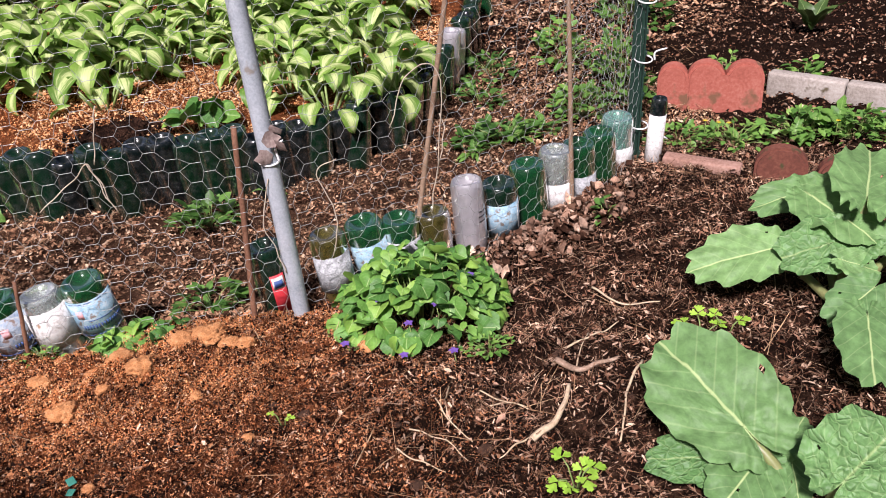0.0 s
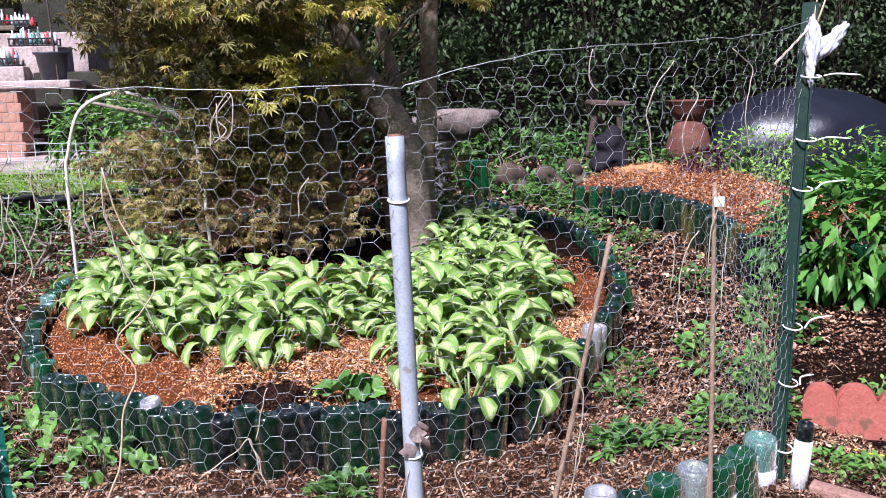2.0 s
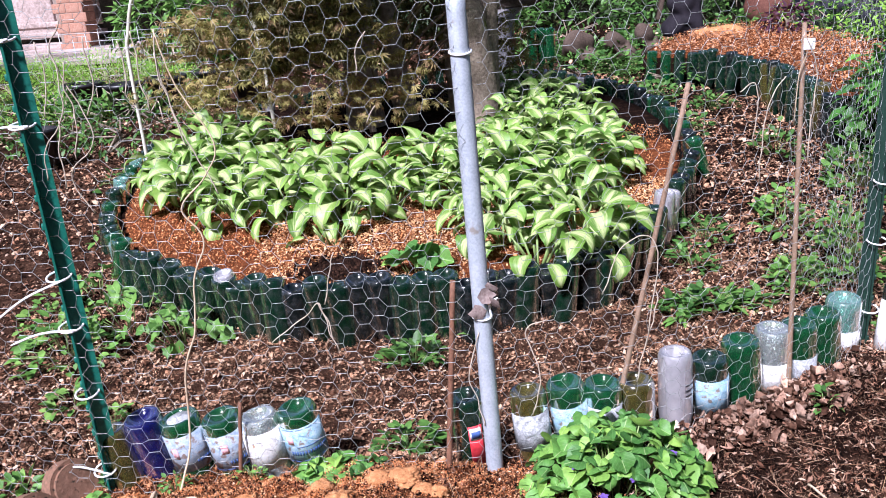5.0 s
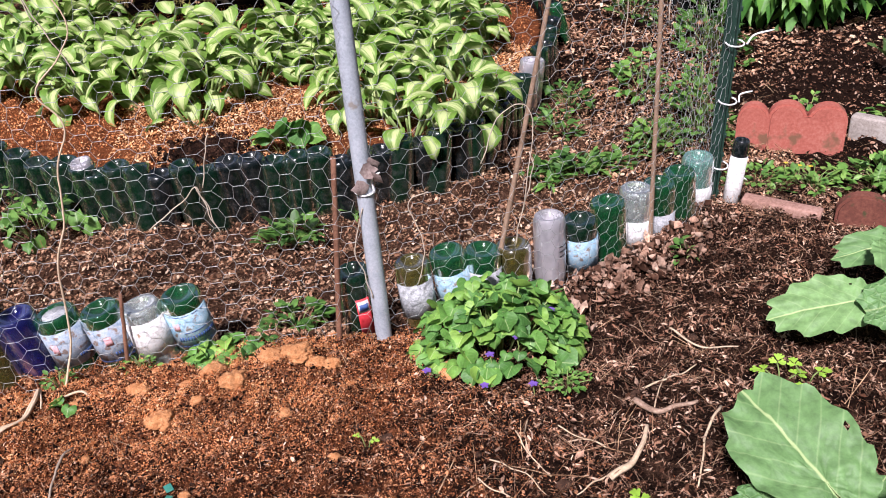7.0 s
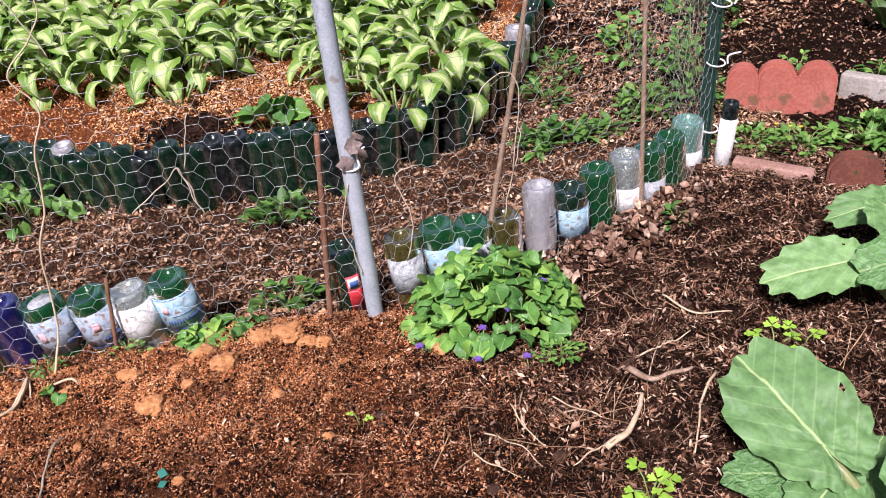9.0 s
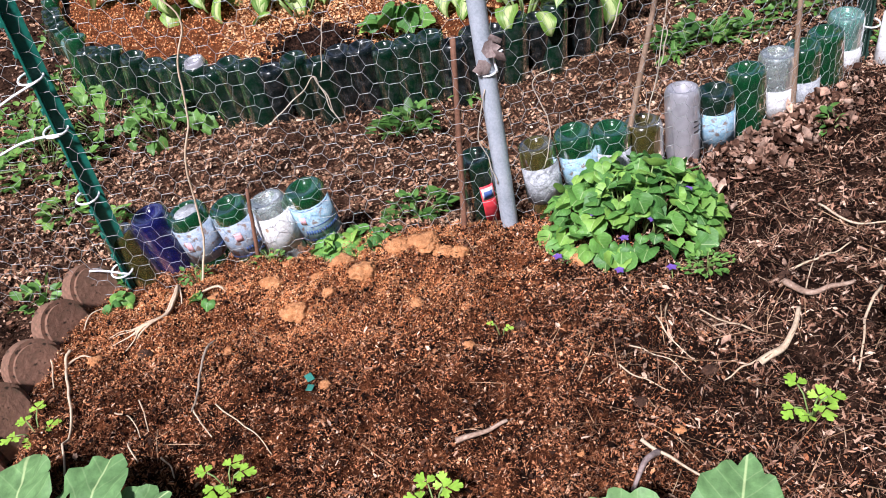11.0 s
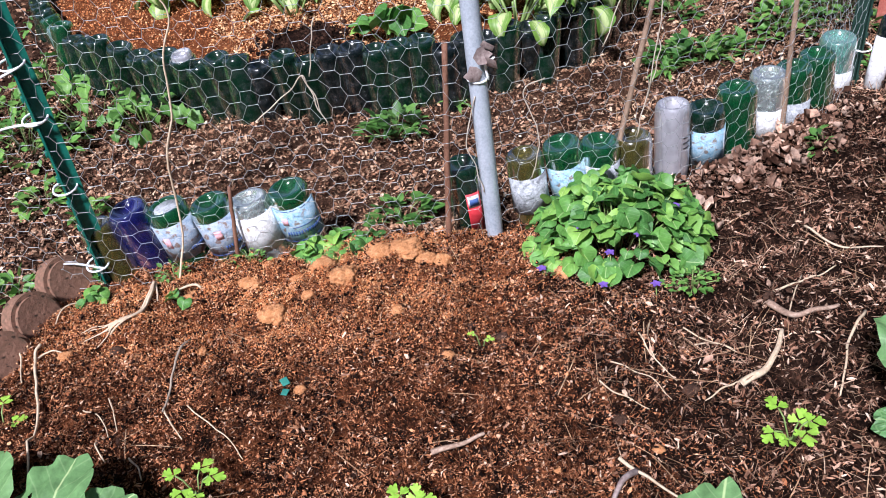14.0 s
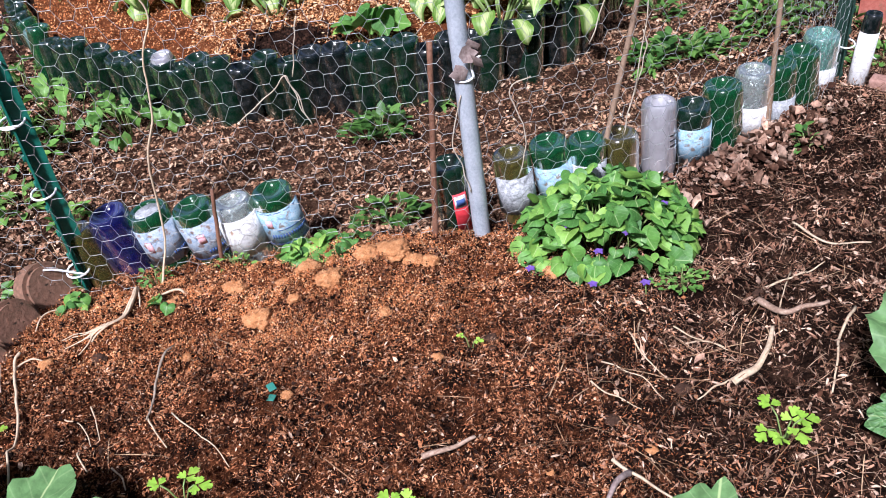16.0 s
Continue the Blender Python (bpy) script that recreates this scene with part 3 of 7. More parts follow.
def ripple(x, y):
    out = np.zeros(np.shape(x))
    for k, (f, a) in enumerate(((7, 0.011), (19, 0.0065), (47, 0.006), (95, 0.0045))):
        r = np.random.default_rng(40 + k)
        for _ in range(7):
            th, ph = r.uniform(0, 6.28), r.uniform(0, 6.28)
            out += a / 2.2 * np.sin(f * r.uniform(0.7, 1.4) * (np.cos(th) * x + np.sin(th) * y) + ph)
    return out


def build_ground():
    def axis(lo, hi, step_, far_lo, far_hi):
        mid = list(np.arange(lo, hi, step_))
        low, high, d = [lo], [hi], step_
        while low[-1] > far_lo:
            d *= 1.18
            low.append(low[-1] - d)
        d = step_
        while high[-1] < far_hi:
            d *= 1.18
            high.append(high[-1] + d)
        return np.array(low[::-1][:-1] + mid + high)

    xs, ys = axis(-1.6, 1.9, 0.017, -400, 400), axis(-1.0, 1.6, 0.017, -300, 600)
    gx, gy = np.meshgrid(xs, ys)
    z = ground_z(gx, gy) + ripple(gx, gy) * np.clip(1.4 - 0.05 * np.hypot(gx, gy), 0.3, 1)
    nx, ny = len(xs), len(ys)
    v = np.stack([gx, gy, z], -1).reshape(-1, 3)
    i = np.arange(nx * ny).reshape(ny, nx)
    f = np.stack([i[:-1, :-1], i[:-1, 1:], i[1:, 1:], i[1:, :-1]], -1).reshape(-1, 4)
    me = bpy.data.meshes.new("ground")
    me.vertices.add(len(v))
    me.vertices.foreach_set("co", v.astype(np.float32).ravel())
    me.loops.add(f.size)
    me.loops.foreach_set("vertex_index", f.astype(np.int32).ravel())
    me.polygons.add(len(f))
    me.polygons.foreach_set("loop_start", np.arange(0, f.size, 4, dtype=np.int32))
    me.polygons.foreach_set("loop_total", np.full(len(f), 4, dtype=np.int32))
    me.update(calc_edges=True)
    me.polygons.foreach_set("use_smooth", [True] * len(me.polygons))
    x, y = v[:, 0], v[:, 1]
    front = 1 - step(y - fence_y(x), -0.02, 0.06)
    coir = front * step(0.28 - x - 0.3 * y, 0.0, 0.5) * (0.42 + 0.4 * step(y, -0.4, -0.08)) * step(x, -1.0, -0.85) * step(y, -1.35, -0.95)
    mulch = (1 - front) * 0.8 + front * step(x, 0.0, 0.4) * 0.35
    mulch = np.where(x < -0.97, 0.6, mulch) * (1 - 0.8 * step(x, 0.75, 1.0) * step(y, 0.35, 0.7))
    mulch *= 1 - 0.6 * step(x, 1.25, 1.6) * step(y, 1.2, 2.2)
    col = np.stack([coir, np.zeros_like(x), mulch, np.ones_like(x)], -1)
    att = me.color_attributes.new("zone", "FLOAT_COLOR", "POINT")
    att.data.foreach_set("color", col.astype(np.float32).ravel())
    me.materials.append(M["soil"])
    return tagged(put("ground", me), "bare garden soil strewn with mulch and leaf litter", "ground", "", "structure")


build_ground()


def bed_soil(name, poly, rim, crown, label, coir=0.95):
    cx, cy = np.mean([p[0] for p in poly]), np.mean([p[1] for p in poly])
    edge = smooth_path([(x, y, 0) for x, y in poly + poly[:1]], 6)[:-1]
    vs, fs, n, rings = [], [], len(edge), 34
    for j in range(rings + 1):
        s = 0.965 - 0.965 * max(0, j - 1) / rings
        for p in edge:
            x, y = cx + (p.x - cx) * s, cy + (p.y - cy) * s
            z = rim + (crown - rim) * min(1, (1 - s) * 2.5) + 0.6 * float(ripple(x, y)) * min(1, 1.2 - s + 0.3)
            vs.append((x, y, z if j else rim - 0.12))
    for j in range(rings):
        for i in range(n):
            k = (i + 1) % n
            fs.append((j * n + i, j * n + k, (j + 1) * n + k, (j + 1) * n + i))
    me = mesh_from(name, vs, fs, M["soil"])
    att = me.color_attributes.new("zone", "FLOAT_COLOR", "POINT")
    tint = np.tile(np.array([coir, 0, 0.3, 1], np.float32), (len(vs), 1))
    ys_ = np.array([v[1] for v in vs])
    # Bed 1 loses its orange under the maple: the tree's shade, put into the colour.
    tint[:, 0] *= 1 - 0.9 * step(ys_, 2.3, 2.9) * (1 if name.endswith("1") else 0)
    tint[:2 * n, 0] = 0.0
    tint[:2 * n, 2] = 0.0
    att.data.foreach_set("color", tint.ravel())
    return tagged(put(name, me), label, "soil", "", "structure")


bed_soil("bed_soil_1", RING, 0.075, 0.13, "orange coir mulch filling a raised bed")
bed_soil("bed_soil_2", BED_TWO, 0.19, 0.22, "orange mulch on a second raised bed", 0.95)


# ---- loose bits ----
FLAKE = [(-0.5, -0.22, 0), (0.1, -0.3, 0.1), (0.5, 0.05, 0), (0.05, 0.28, 0.12), (-0.45, 0.2, 0.02)]
FLAKE_F = [(0, 1, 4), (1, 3, 4), (1, 2, 3)]
GRAIN = [(-0.5, -0.4, 0), (0.5, -0.35, 0), (0.1, 0.5, 0), (0, 0, 0.55)]
GRAIN_F = [(0, 1, 3), (1, 2, 3), (2, 0, 3)]
CURL = [(-0.5, 0, 0.12), (-0.25, -0.35, 0.0), (-0.2, 0.33, 0.1), (0.1, -0.42, 0.16), (0.05, 0, -0.05), (0.12, 0.4, 0.2), (0.5, -0.05, 0.18), (0.3, -0.2, 0.02), (0.3, 0.22, 0.05)]
CURL_F = [(0, 1, 4), (0, 4, 2), (1, 3, 4), (4, 5, 2), (3, 7, 4), (4, 8, 5), (7, 6, 4), (4, 6, 8)]
HUSK = [(-0.5, 0.02, 0.22), (-0.3, -0.26, 0.5), (-0.16, 0.0, 0.0), (-0.28, 0.3, 0.36), (0.08, -0.44, 0.62), (0.06, -0.14, 0.1), (0.1, 0.16, 0.02), (0.02, 0.46, 0.56), (0.3, -0.3, 0.2), (0.3, 0.0, 0.26), (0.34, 0.3, 0.6), (0.62, 0.04, 0.62)]
HUSK_F = [(0, 1, 2), (0, 2, 3), (1, 4, 5, 2), (2, 6, 7, 3), (2, 5, 6), (4, 8, 5), (5, 8, 9), (5, 9, 6), (6, 9, 10), (6, 10, 7), (9, 8, 11), (9, 11, 10)]
CRUMB = [(-0.5, -0.1, 0.0), (0.45, 0.1, 0.05), (0.05, -0.5, -0.05), (-0.1, 0.45, 0.05), (0.05, 0.0, 0.42), (0, 0, -0.4)]
CRUMB_F = [(0, 2, 4), (2, 1, 4), (1, 3, 4), (3, 0, 4), (2, 0, 5), (1, 2, 5), (3, 1, 5), (0, 3, 5)]
SHARD = [(-0.5, -0.15, 0.0), (0.5, 0.05, 0.06), (-0.05, 0.45, 0.1), (0.0, -0.05, 0.45)]
SHARD_F = [(0, 1, 3), (1, 2, 3), (2, 0, 3)]
THREAD = [(-0.5, -0.03, 0), (-0.5, 0.03, 0.0), (0.0, -0.03, 0.07), (0.0, 0.03, 0.07), (0.5, 0.06, 0), (0.5, 0.1, 0)]
THREAD_F = [(0, 2, 3, 1), (2, 4, 5, 3)]
STRIP = [(-0.5, -0.03, 0), (-0.5, 0.03, 0.0), (-0.15, -0.03, 0.06), (-0.15, 0.03, 0.06), (0.2, -0.02, 0.04), (0.2, 0.04, 0.04), (0.5, 0.05, 0), (0.5, 0.08, 0)]
STRIP_F = [(0, 2, 3, 1), (2, 4, 5, 3), (4, 6, 7, 5)]


def keep(n, sampler, test):
    """About n points of the sampler that pass the test."""
    x, y = sampler(n)
    ok = test(x, y)
    return x[ok], y[ok]


def in_box(x0, x1, y0, y1):
    return lambda n: (rng.uniform(x0, x1, n), rng.uniform(y0, y1, n))


def scatter(name, shape, faces, xy, zfun, lo, hi, mat, label, tilt=0.5, lift=0.004, thin=1.0, parent=None):
    x, y = xy
    n = len(x)
    s = lo + (hi - lo) * rng.random(n) ** 2.2
    sc = np.stack([s, s * rng.uniform(0.5, 1.1, n) * thin, s * rng.uniform(0.5, 1.3, n) * min(1, 1.6 * thin)], -1)
    z = zfun(x, y) + lift * rng.uniform(0.1, 1.6, n)
    ob = cloud(name, shape, faces, np.stack([x, y, z], -1), turn_mats(rng.uniform(0, 6.28, n), rng.normal(0, tilt, n), rng.normal(0, tilt, n)), sc, mat, parent)
    if parent is None:
        tagged(ob, label, "debris", "", "stuff")
    return ob


def top_z(x, y):
    return ground_z(x, y) + ripple(x, y)


def bed_z(x, y):
    return 0.08 + 0.05 * step(inside(RING, x, y), 0, 0.5)


def on_path(x, y):
    return (y > fence_y(x) + 0.03) & (inside(RING, x, y) < 0.0) & (inside(BED_TWO, x, y) < 0.0)


def on_bed(x, y):
    return (y < fence_y(x) + 0.03) & (x > -0.95)


def patches(x, y):
    """Between 0 and 1: where the loose stuff lies thick."""
    return step(ripple(x * 2.1 + 3, y * 2.1) + 0.5 * ripple(x * 0.6, y * 0.6 + 7), -0.012, 0.008)


def coir_part(x, y):
    return on_bed(x, y) & (rng.random(len(x)) < step(0.35 - x - 0.2 * y, 0, 0.45) * (0.5 + 0.5 * patches(x, y)))


def litter_part(x, y):
    return on_bed(x, y) & (rng.random(len(x)) < 0.06 + 0.94 * step(x + 0.2 * y, -0.1, 0.3))


scatter("wood_chips", FLAKE, FLAKE_F, keep(125000, in_box(-1.5, 1.35, 0.02, 1.7), on_path), top_z, 0.004, 0.017, M["mulch_bits"], "tan and brown wood chips on the path", 0.5, 0.006)
scatter("path_chips", FLAKE, FLAKE_F, keep(26000, in_box(0.6, 1.9, 1.5, 4.2), on_path), top_z, 0.006, 0.02, M["mulch_bits"], "pale brown wood chips along the side path", 0.5, 0.006)
scatter("wood_chips_far", FLAKE, FLAKE_F, keep(26000, in_box(-3.0, 2.6, 1.7, 6.0), on_path), top_z, 0.01, 0.04, M["mulch_bits"], "tan and brown wood chips farther along the path", 0.5, 0.008)
scatter("leaf_litter", FLAKE, FLAKE_F, keep(105000, in_box(-0.4, 1.5, -0.95, 0.6), litter_part), top_z, 0.004, 0.018, M["litter_bits"], "broken brown leaf litter on dark soil", 0.7, 0.006, 0.5)
scatter("litter_fibres", STRIP, STRIP_F, keep(22000, in_box(-0.4, 1.5, -0.95, 0.6), litter_part), top_z, 0.012, 0.055, M["fibre_bits"], "fine dry fibres and rootlets in the litter", 0.45, 0.008, 0.45)
scatter("coir_fibres", THREAD, THREAD_F, keep(46000, in_box(-0.95, 0.5, -0.95, 0.05), coir_part), top_z, 0.005, 0.02, M["coir_bits"], "fine reddish coir fibres on the soil", 0.6, 0.006, 0.6)
scatter("leaf_scraps", CURL, CURL_F, keep(19000, in_box(-0.4, 1.5, -0.95, 0.6), litter_part), top_z, 0.005, 0.018, M["litter_bits"], "curled scraps of brown leaves", 0.9, 0.007, 0.6)
scatter("soil_crumbs", SHARD, SHARD_F, keep(26000, in_box(-0.4, 1.5, -0.95, 0.6), litter_part), top_z, 0.003, 0.014, M["soil_bits"], "dark crumbs of soil among the litter", 1.2, 0.003)
scatter("dark_crumbs", SHARD, SHARD_F, keep(26000, in_box(-0.95, 0.5, -0.95, 0.05), coir_part), top_z, 0.003, 0.014, M["soil_bits"], "near-black crumbs of soil among the coir", 1.2, 0.005)
scatter("coir_crumbs", GRAIN, GRAIN_F, keep(130000, in_box(-0.95, 0.5, -0.95, 0.05), coir_part), top_z, 0.002, 0.008, M["coir_bits"], "reddish brown coir crumbs on the soil", 1.2, 0.003, 0.6)
scatter("coir_shreds", SHARD, SHARD_F, keep(110000, in_box(-0.95, 0.5, -0.95, 0.05), coir_part), top_z, 0.004, 0.013, M["coir_bits"], "shredded reddish coir and bark fibres", 0.7, 0.004, 0.3)
scatter("coir_flakes", FLAKE, FLAKE_F, keep(10000, in_box(-0.95, 0.5, -0.95, 0.05), coir_part), top_z, 0.003, 0.013, M["coir_bits"], "dark shredded bark among the coir", 0.8, 0.005)
scatter("coir_lumps", CRUMB, CRUMB_F, keep(3600, in_box(-0.95, 0.45, -0.95, 0.03), coir_part), top_z, 0.004, 0.012, M["coir_bits"], "small lumps of reddish coir and bark", 1.2, 0.004)
scatter("coir_fluff", GRAIN, GRAIN_F, keep(420000, in_box(-0.95, 0.3, -0.55, 0.03), lambda x, y: on_bed(x, y) & (rng.random(len(x)) < np.exp(-((x + 0.36) / 0.42) ** 2 - ((y + 0.07) / 0.16) ** 2) * (0.2 + 0.9 * (ripple(x * 1.3, y * 1.3 + 4) > -0.002)))), top_z, 0.0014, 0.005, M["coir_bright"], "loose orange coir below the bottles", 0.8, 0.007)
scatter("bed_coir", GRAIN, GRAIN_F, keep(90000, in_box(-1.8, 1.2, 0.75, 3.0), lambda x, y: (inside(RING, x, y) > 0.05) & (rng.random(len(x)) < 0.4 + 0.6 * step(-0.45 - x, 0, 0.3))), bed_z, 0.0025, 0.0095, M["coir_bright"], "bright orange coir on the raised bed", 0.8, 0.006)
scatter("bed_chips", FLAKE, FLAKE_F, keep(52000, in_box(-0.75, 1.0, 0.75, 1.9), lambda x, y: inside(RING, x, y) > 0.05), bed_z, 0.004, 0.014, M["chip_bright"], "pale orange chips on the raised bed", 0.5, 0.006)
scatter("bed_two_chips", FLAKE, FLAKE_F, keep(46000, in_box(1.2, 3.2, 2.2, 7.2), lambda x, y: inside(BED_TWO, x, y) > 0.08), lambda x, y: 0.215 + 0 * x, 0.006, 0.026, M["bed_two_bits"], "mixed orange and brown chips on the second bed", 0.6, 0.03)
scatter("side_litter", FLAKE, FLAKE_F, keep(26000, in_box(-2.2, -0.9, -1.0, 1.2), lambda x, y: (x < -0.95) & (inside(RING, x, y) < 0)), top_z, 0.004, 0.017, M["litter_bits"], "brown chips on the soil beside the bed", 0.5, 0.006)
scatter("yard_chips", FLAKE, FLAKE_F, keep(30000, in_box(-3.2, -1.2, 1.1, 4.4), lambda x, y: inside(RING, x, y) < 0), top_z, 0.006, 0.022, M["litter_bits"], "grey-brown chips on the soil round the bed's end", 0.5, 0.006)
scatter("bed_hole", CRUMB, CRUMB_F, keep(2600, lambda n: (rng.normal(-0.45, 0.05, n), rng.normal(0.98, 0.035, n)), lambda x, y: inside(RING, x, y) > 0.03), lambda x, y: bed_z(x, y) + 0.006, 0.006, 0.022, M["soil_bits"], "dark soil dug up through the orange coir", 1.2, 0.004)
scatter("straw", STRIP, STRIP_F, keep(9000, in_box(-0.95, 1.6, -1.0, 1.5), lambda x, y: (inside(RING, x, y) < 0) & (rng.random(len(x)) < 0.25 + 0.75 * step(x, -0.1, 0.3))), top_z, 0.015, 0.1, M["straw_bits"], "thin dry straws and rootlets on the soil", 0.25, 0.009, 0.3)
scatter("path_straw", STRIP, STRIP_F, keep(5000, in_box(-1.3, 1.3, 0.1, 1.3), on_path), top_z, 0.02, 0.08, M["straw_bits"], "thin pale straws on the chip path", 0.3, 0.01, 0.3)
scatter("far_litter", FLAKE, FLAKE_F, keep(18000, in_box(-5, 7, 2.0, 10.5), lambda x, y: (inside(RING, x, y) < 0) & (inside(BED_TWO, x, y) < 0)), top_z, 0.02, 0.07, M["mulch_bits"], "fallen leaves under the far hedge", 0.4)
scatter("right_litter", FLAKE, FLAKE_F, keep(36000, in_box(0.95, 2.7, 0.3, 2.8), lambda x, y: inside(BED_TWO, x, y) < 0), top_z, 0.004, 0.02, M["litter_bits"], "brown chips on the dark soil of the side bed", 0.6)
scatter("dry_leaves", HUSK, HUSK_F, keep(1700, lambda n: (rng.normal(0.6, 0.18, n), rng.normal(0.12, 0.12, n)), lambda x, y: (x > 0.25) & (x < 1.0) & (y < fence_y(x) + 0.01) & (y > fence_y(x) - 0.13)),
        lambda x, y: top_z(x, y), 0.01, 0.034, M["dry_leaf"], "curled dry brown leaves heaped against the bottles", 1.0, 0.016)
scatter("near_litter", FLAKE, FLAKE_F, keep(16000, in_box(-3.2, 3.2, -4.5, -0.2), lambda x, y: (y < -0.95) | (x < -1.6) | (x > 1.5)), lambda x, y: ground_z(x, y), 0.008, 0.04, M["litter_bits"], "brown chips and leaves scattered over the near soil", 0.4, 0.012)
scatter("stray_leaves", HUSK, HUSK_F, keep(300, in_box(-0.9, 1.6, -1.0, 1.6), lambda x, y: (inside(RING, x, y) < 0) & (rng.random(len(x)) < 0.1 + 0.9 * step(x, 0.1, 0.4))), top_z, 0.01, 0.03, M["dry_leaf"], "stray dry leaves lying on the soil", 0.4, 0.008)


# ---- bottles ----
def bottle_profile(r, tall, punt=0.022):
    outer = [(0.0005, -punt), (r * 0.45, -punt * 0.85), (r * 0.72, -0.006), (r * 0.8, 0.0), (r * 0.9, -0.003), (r * 0.985, -0.012), (r, -0.026),
             (r, -tall * 0.55), (r * 0.93, -tall * 0.62), (r * 0.66, -tall * 0.74), (r * 0.38, -tall * 0.86), (r * 0.33, -tall)]
    inner = [(r * 0.25, -tall), (r * 0.3, -tall * 0.86), (r * 0.58, -tall * 0.74), (r * 0.86, -tall * 0.62), (r * 0.92, -tall * 0.55), (r * 0.92, -0.032), (r * 0.7, -0.012), (r * 0.4, -punt - 0.005), (0.0005, -punt - 0.006)]
    return outer + inner


def label_patch(r, a0, a1, z0, z1, n=12):
    vs, fs = [], []
    for i in range(n + 1):
        a = radians(a0 + (a1 - a0) * i / n)
        for rr, z in ((r, z0), (r, z1), (r - 0.0005, z1), (r - 0.0005, z0)):
            vs.append((rr * math.cos(a), rr * math.sin(a), z))
    for i in range(n):
        for k in range(4):
            q = (k + 1) % 4
            fs.append((i * 4 + k, i * 4 + q, (i + 1) * 4 + q, (i + 1) * 4 + k))
    fs += [(3, 2, 1, 0), tuple(n * 4 + k for k in range(4))]
    return vs, fs


def bottle(glass, r=0.041, tall=0.26, paper=None, span=(205, 335), zs=(-0.13, -0.05), bars=(), label="", group="", seg=28):
    """An upside-down bottle; its base is at the origin, its neck below."""
    ob = thing("glass_bottle", (0, 0, 0), label, "bottle", group)
    put("body", mesh_from("body", *lathe(bottle_profile(r, tall), seg), M[glass]), ob)
    if paper:
        me = mesh_from("paper_label", *label_patch(r + 0.0012, span[0], span[1], zs[0], zs[1]), M[paper])
        lab = put("paper_label", me, ob, None, "weathered paper label")
        for a0, a1, z0, z1, mat in bars:
            put("print_bar", mesh_from("print_bar", *label_patch(r + 0.002, a0, a1, z0, z1, 6), M[mat]), lab)
    return ob


def print_row(a0, a1, z0, z1, step_=7.5):
    """A line of unreadable letters: a plain upright bar for each."""
    return tuple((a, a + step_ * 0.5, z0 + 0.003, z1 - 0.003, "print_blue") for a in np.arange(a0, a1, step_))


EDGING = "bottles edging the near bed"
near = [
    ("olive_glass", -0.80, 0.035, 0.135, 0.036, None, (), "brown-olive glass bottle upside down beside the green post"),
    ("blue_glass", -0.733, 0.05, 0.155, 0.041, None, (), "dark blue glass bottle set upside down in soil"),
    ("green_glass", -0.655, 0.05, 0.15, 0.043, "paper_faded", print_row(292, 342, -0.1, -0.086) + ((232, 250, -0.078, -0.053, "print_pink"),), "green glass bottle upside down with a faded pale blue label"),
    ("green_glass", -0.567, 0.045, 0.15, 0.042, "paper_faded", print_row(275, 335, -0.1, -0.085) + ((262, 282, -0.07, -0.05, "print_pink"), (200, 345, -0.109, -0.1075, "print_blue")), "green glass bottle upside down with a torn pale blue label"),
    ("clear_glass", -0.487, 0.045, 0.148, 0.041, "paper_white", (), "clear glass bottle upside down with white remnants inside"),
    ("green_glass", -0.408, 0.055, 0.155, 0.043, "paper_blue", print_row(232, 338, -0.096, -0.08) + ((195, 345, -0.108, -0.1065, "print_blue"), (195, 345, -0.0325, -0.031, "print_blue"), (228, 246, -0.066, -0.048, "print_pink"), (252, 330, -0.074, -0.0725, "print_blue")), "green glass bottle upside down with a pale blue label"),
    ("dark_glass", -0.052, 0.055, 0.15, 0.038, None, (), "dark green bottle upside down with a red and white label"),
    ("olive_glass", 0.074, 0.062, 0.15, 0.039, "paper_grey", (), "olive glass bottle upside down with a scraped grey label"),
    ("green_glass", 0.152, 0.078, 0.155, 0.041, "paper_blue", ((215, 300, -0.13, -0.12, "print_blue"),), "green glass bottle upside down with a blue label"),
    ("green_glass", 0.233, 0.085, 0.145, 0.041, "paper_grey", (), "green glass bottle upside down behind dry leaves"),
    ("olive_glass", 0.306, 0.11, 0.135, 0.041, None, (), "short olive glass bottle upside down"),
    ("frosted_glass", 0.392, 0.125, 0.188, 0.036, None, (), "frosted pale grey bottle standing taller than its neighbours"),
    ("dark_glass", 0.472, 0.155, 0.155, 0.04, "paper_blue", ((300, 303, -0.13, -0.05, "paper_white"),), "dark green bottle upside down with a blue label"),
    ("green_glass", 0.556, 0.21, 0.165, 0.043, None, (), "bright green glass bottle upside down"),
    ("clear_glass", 0.645, 0.26, 0.165, 0.041, "paper_white", (), "clear glass bottle upside down with a white label"),
    ("green_glass", 0.722, 0.31, 0.15, 0.041, "paper_grey", (), "green glass bottle upside down with scraps of label"),
    ("green_glass", 0.796, 0.36, 0.15, 0.042, None, (), "green glass bottle upside down near the corner post"),
    ("aqua_glass", 0.875, 0.425, 0.155, 0.042, "paper_white", (), "pale green glass bottle with a white label"),
]
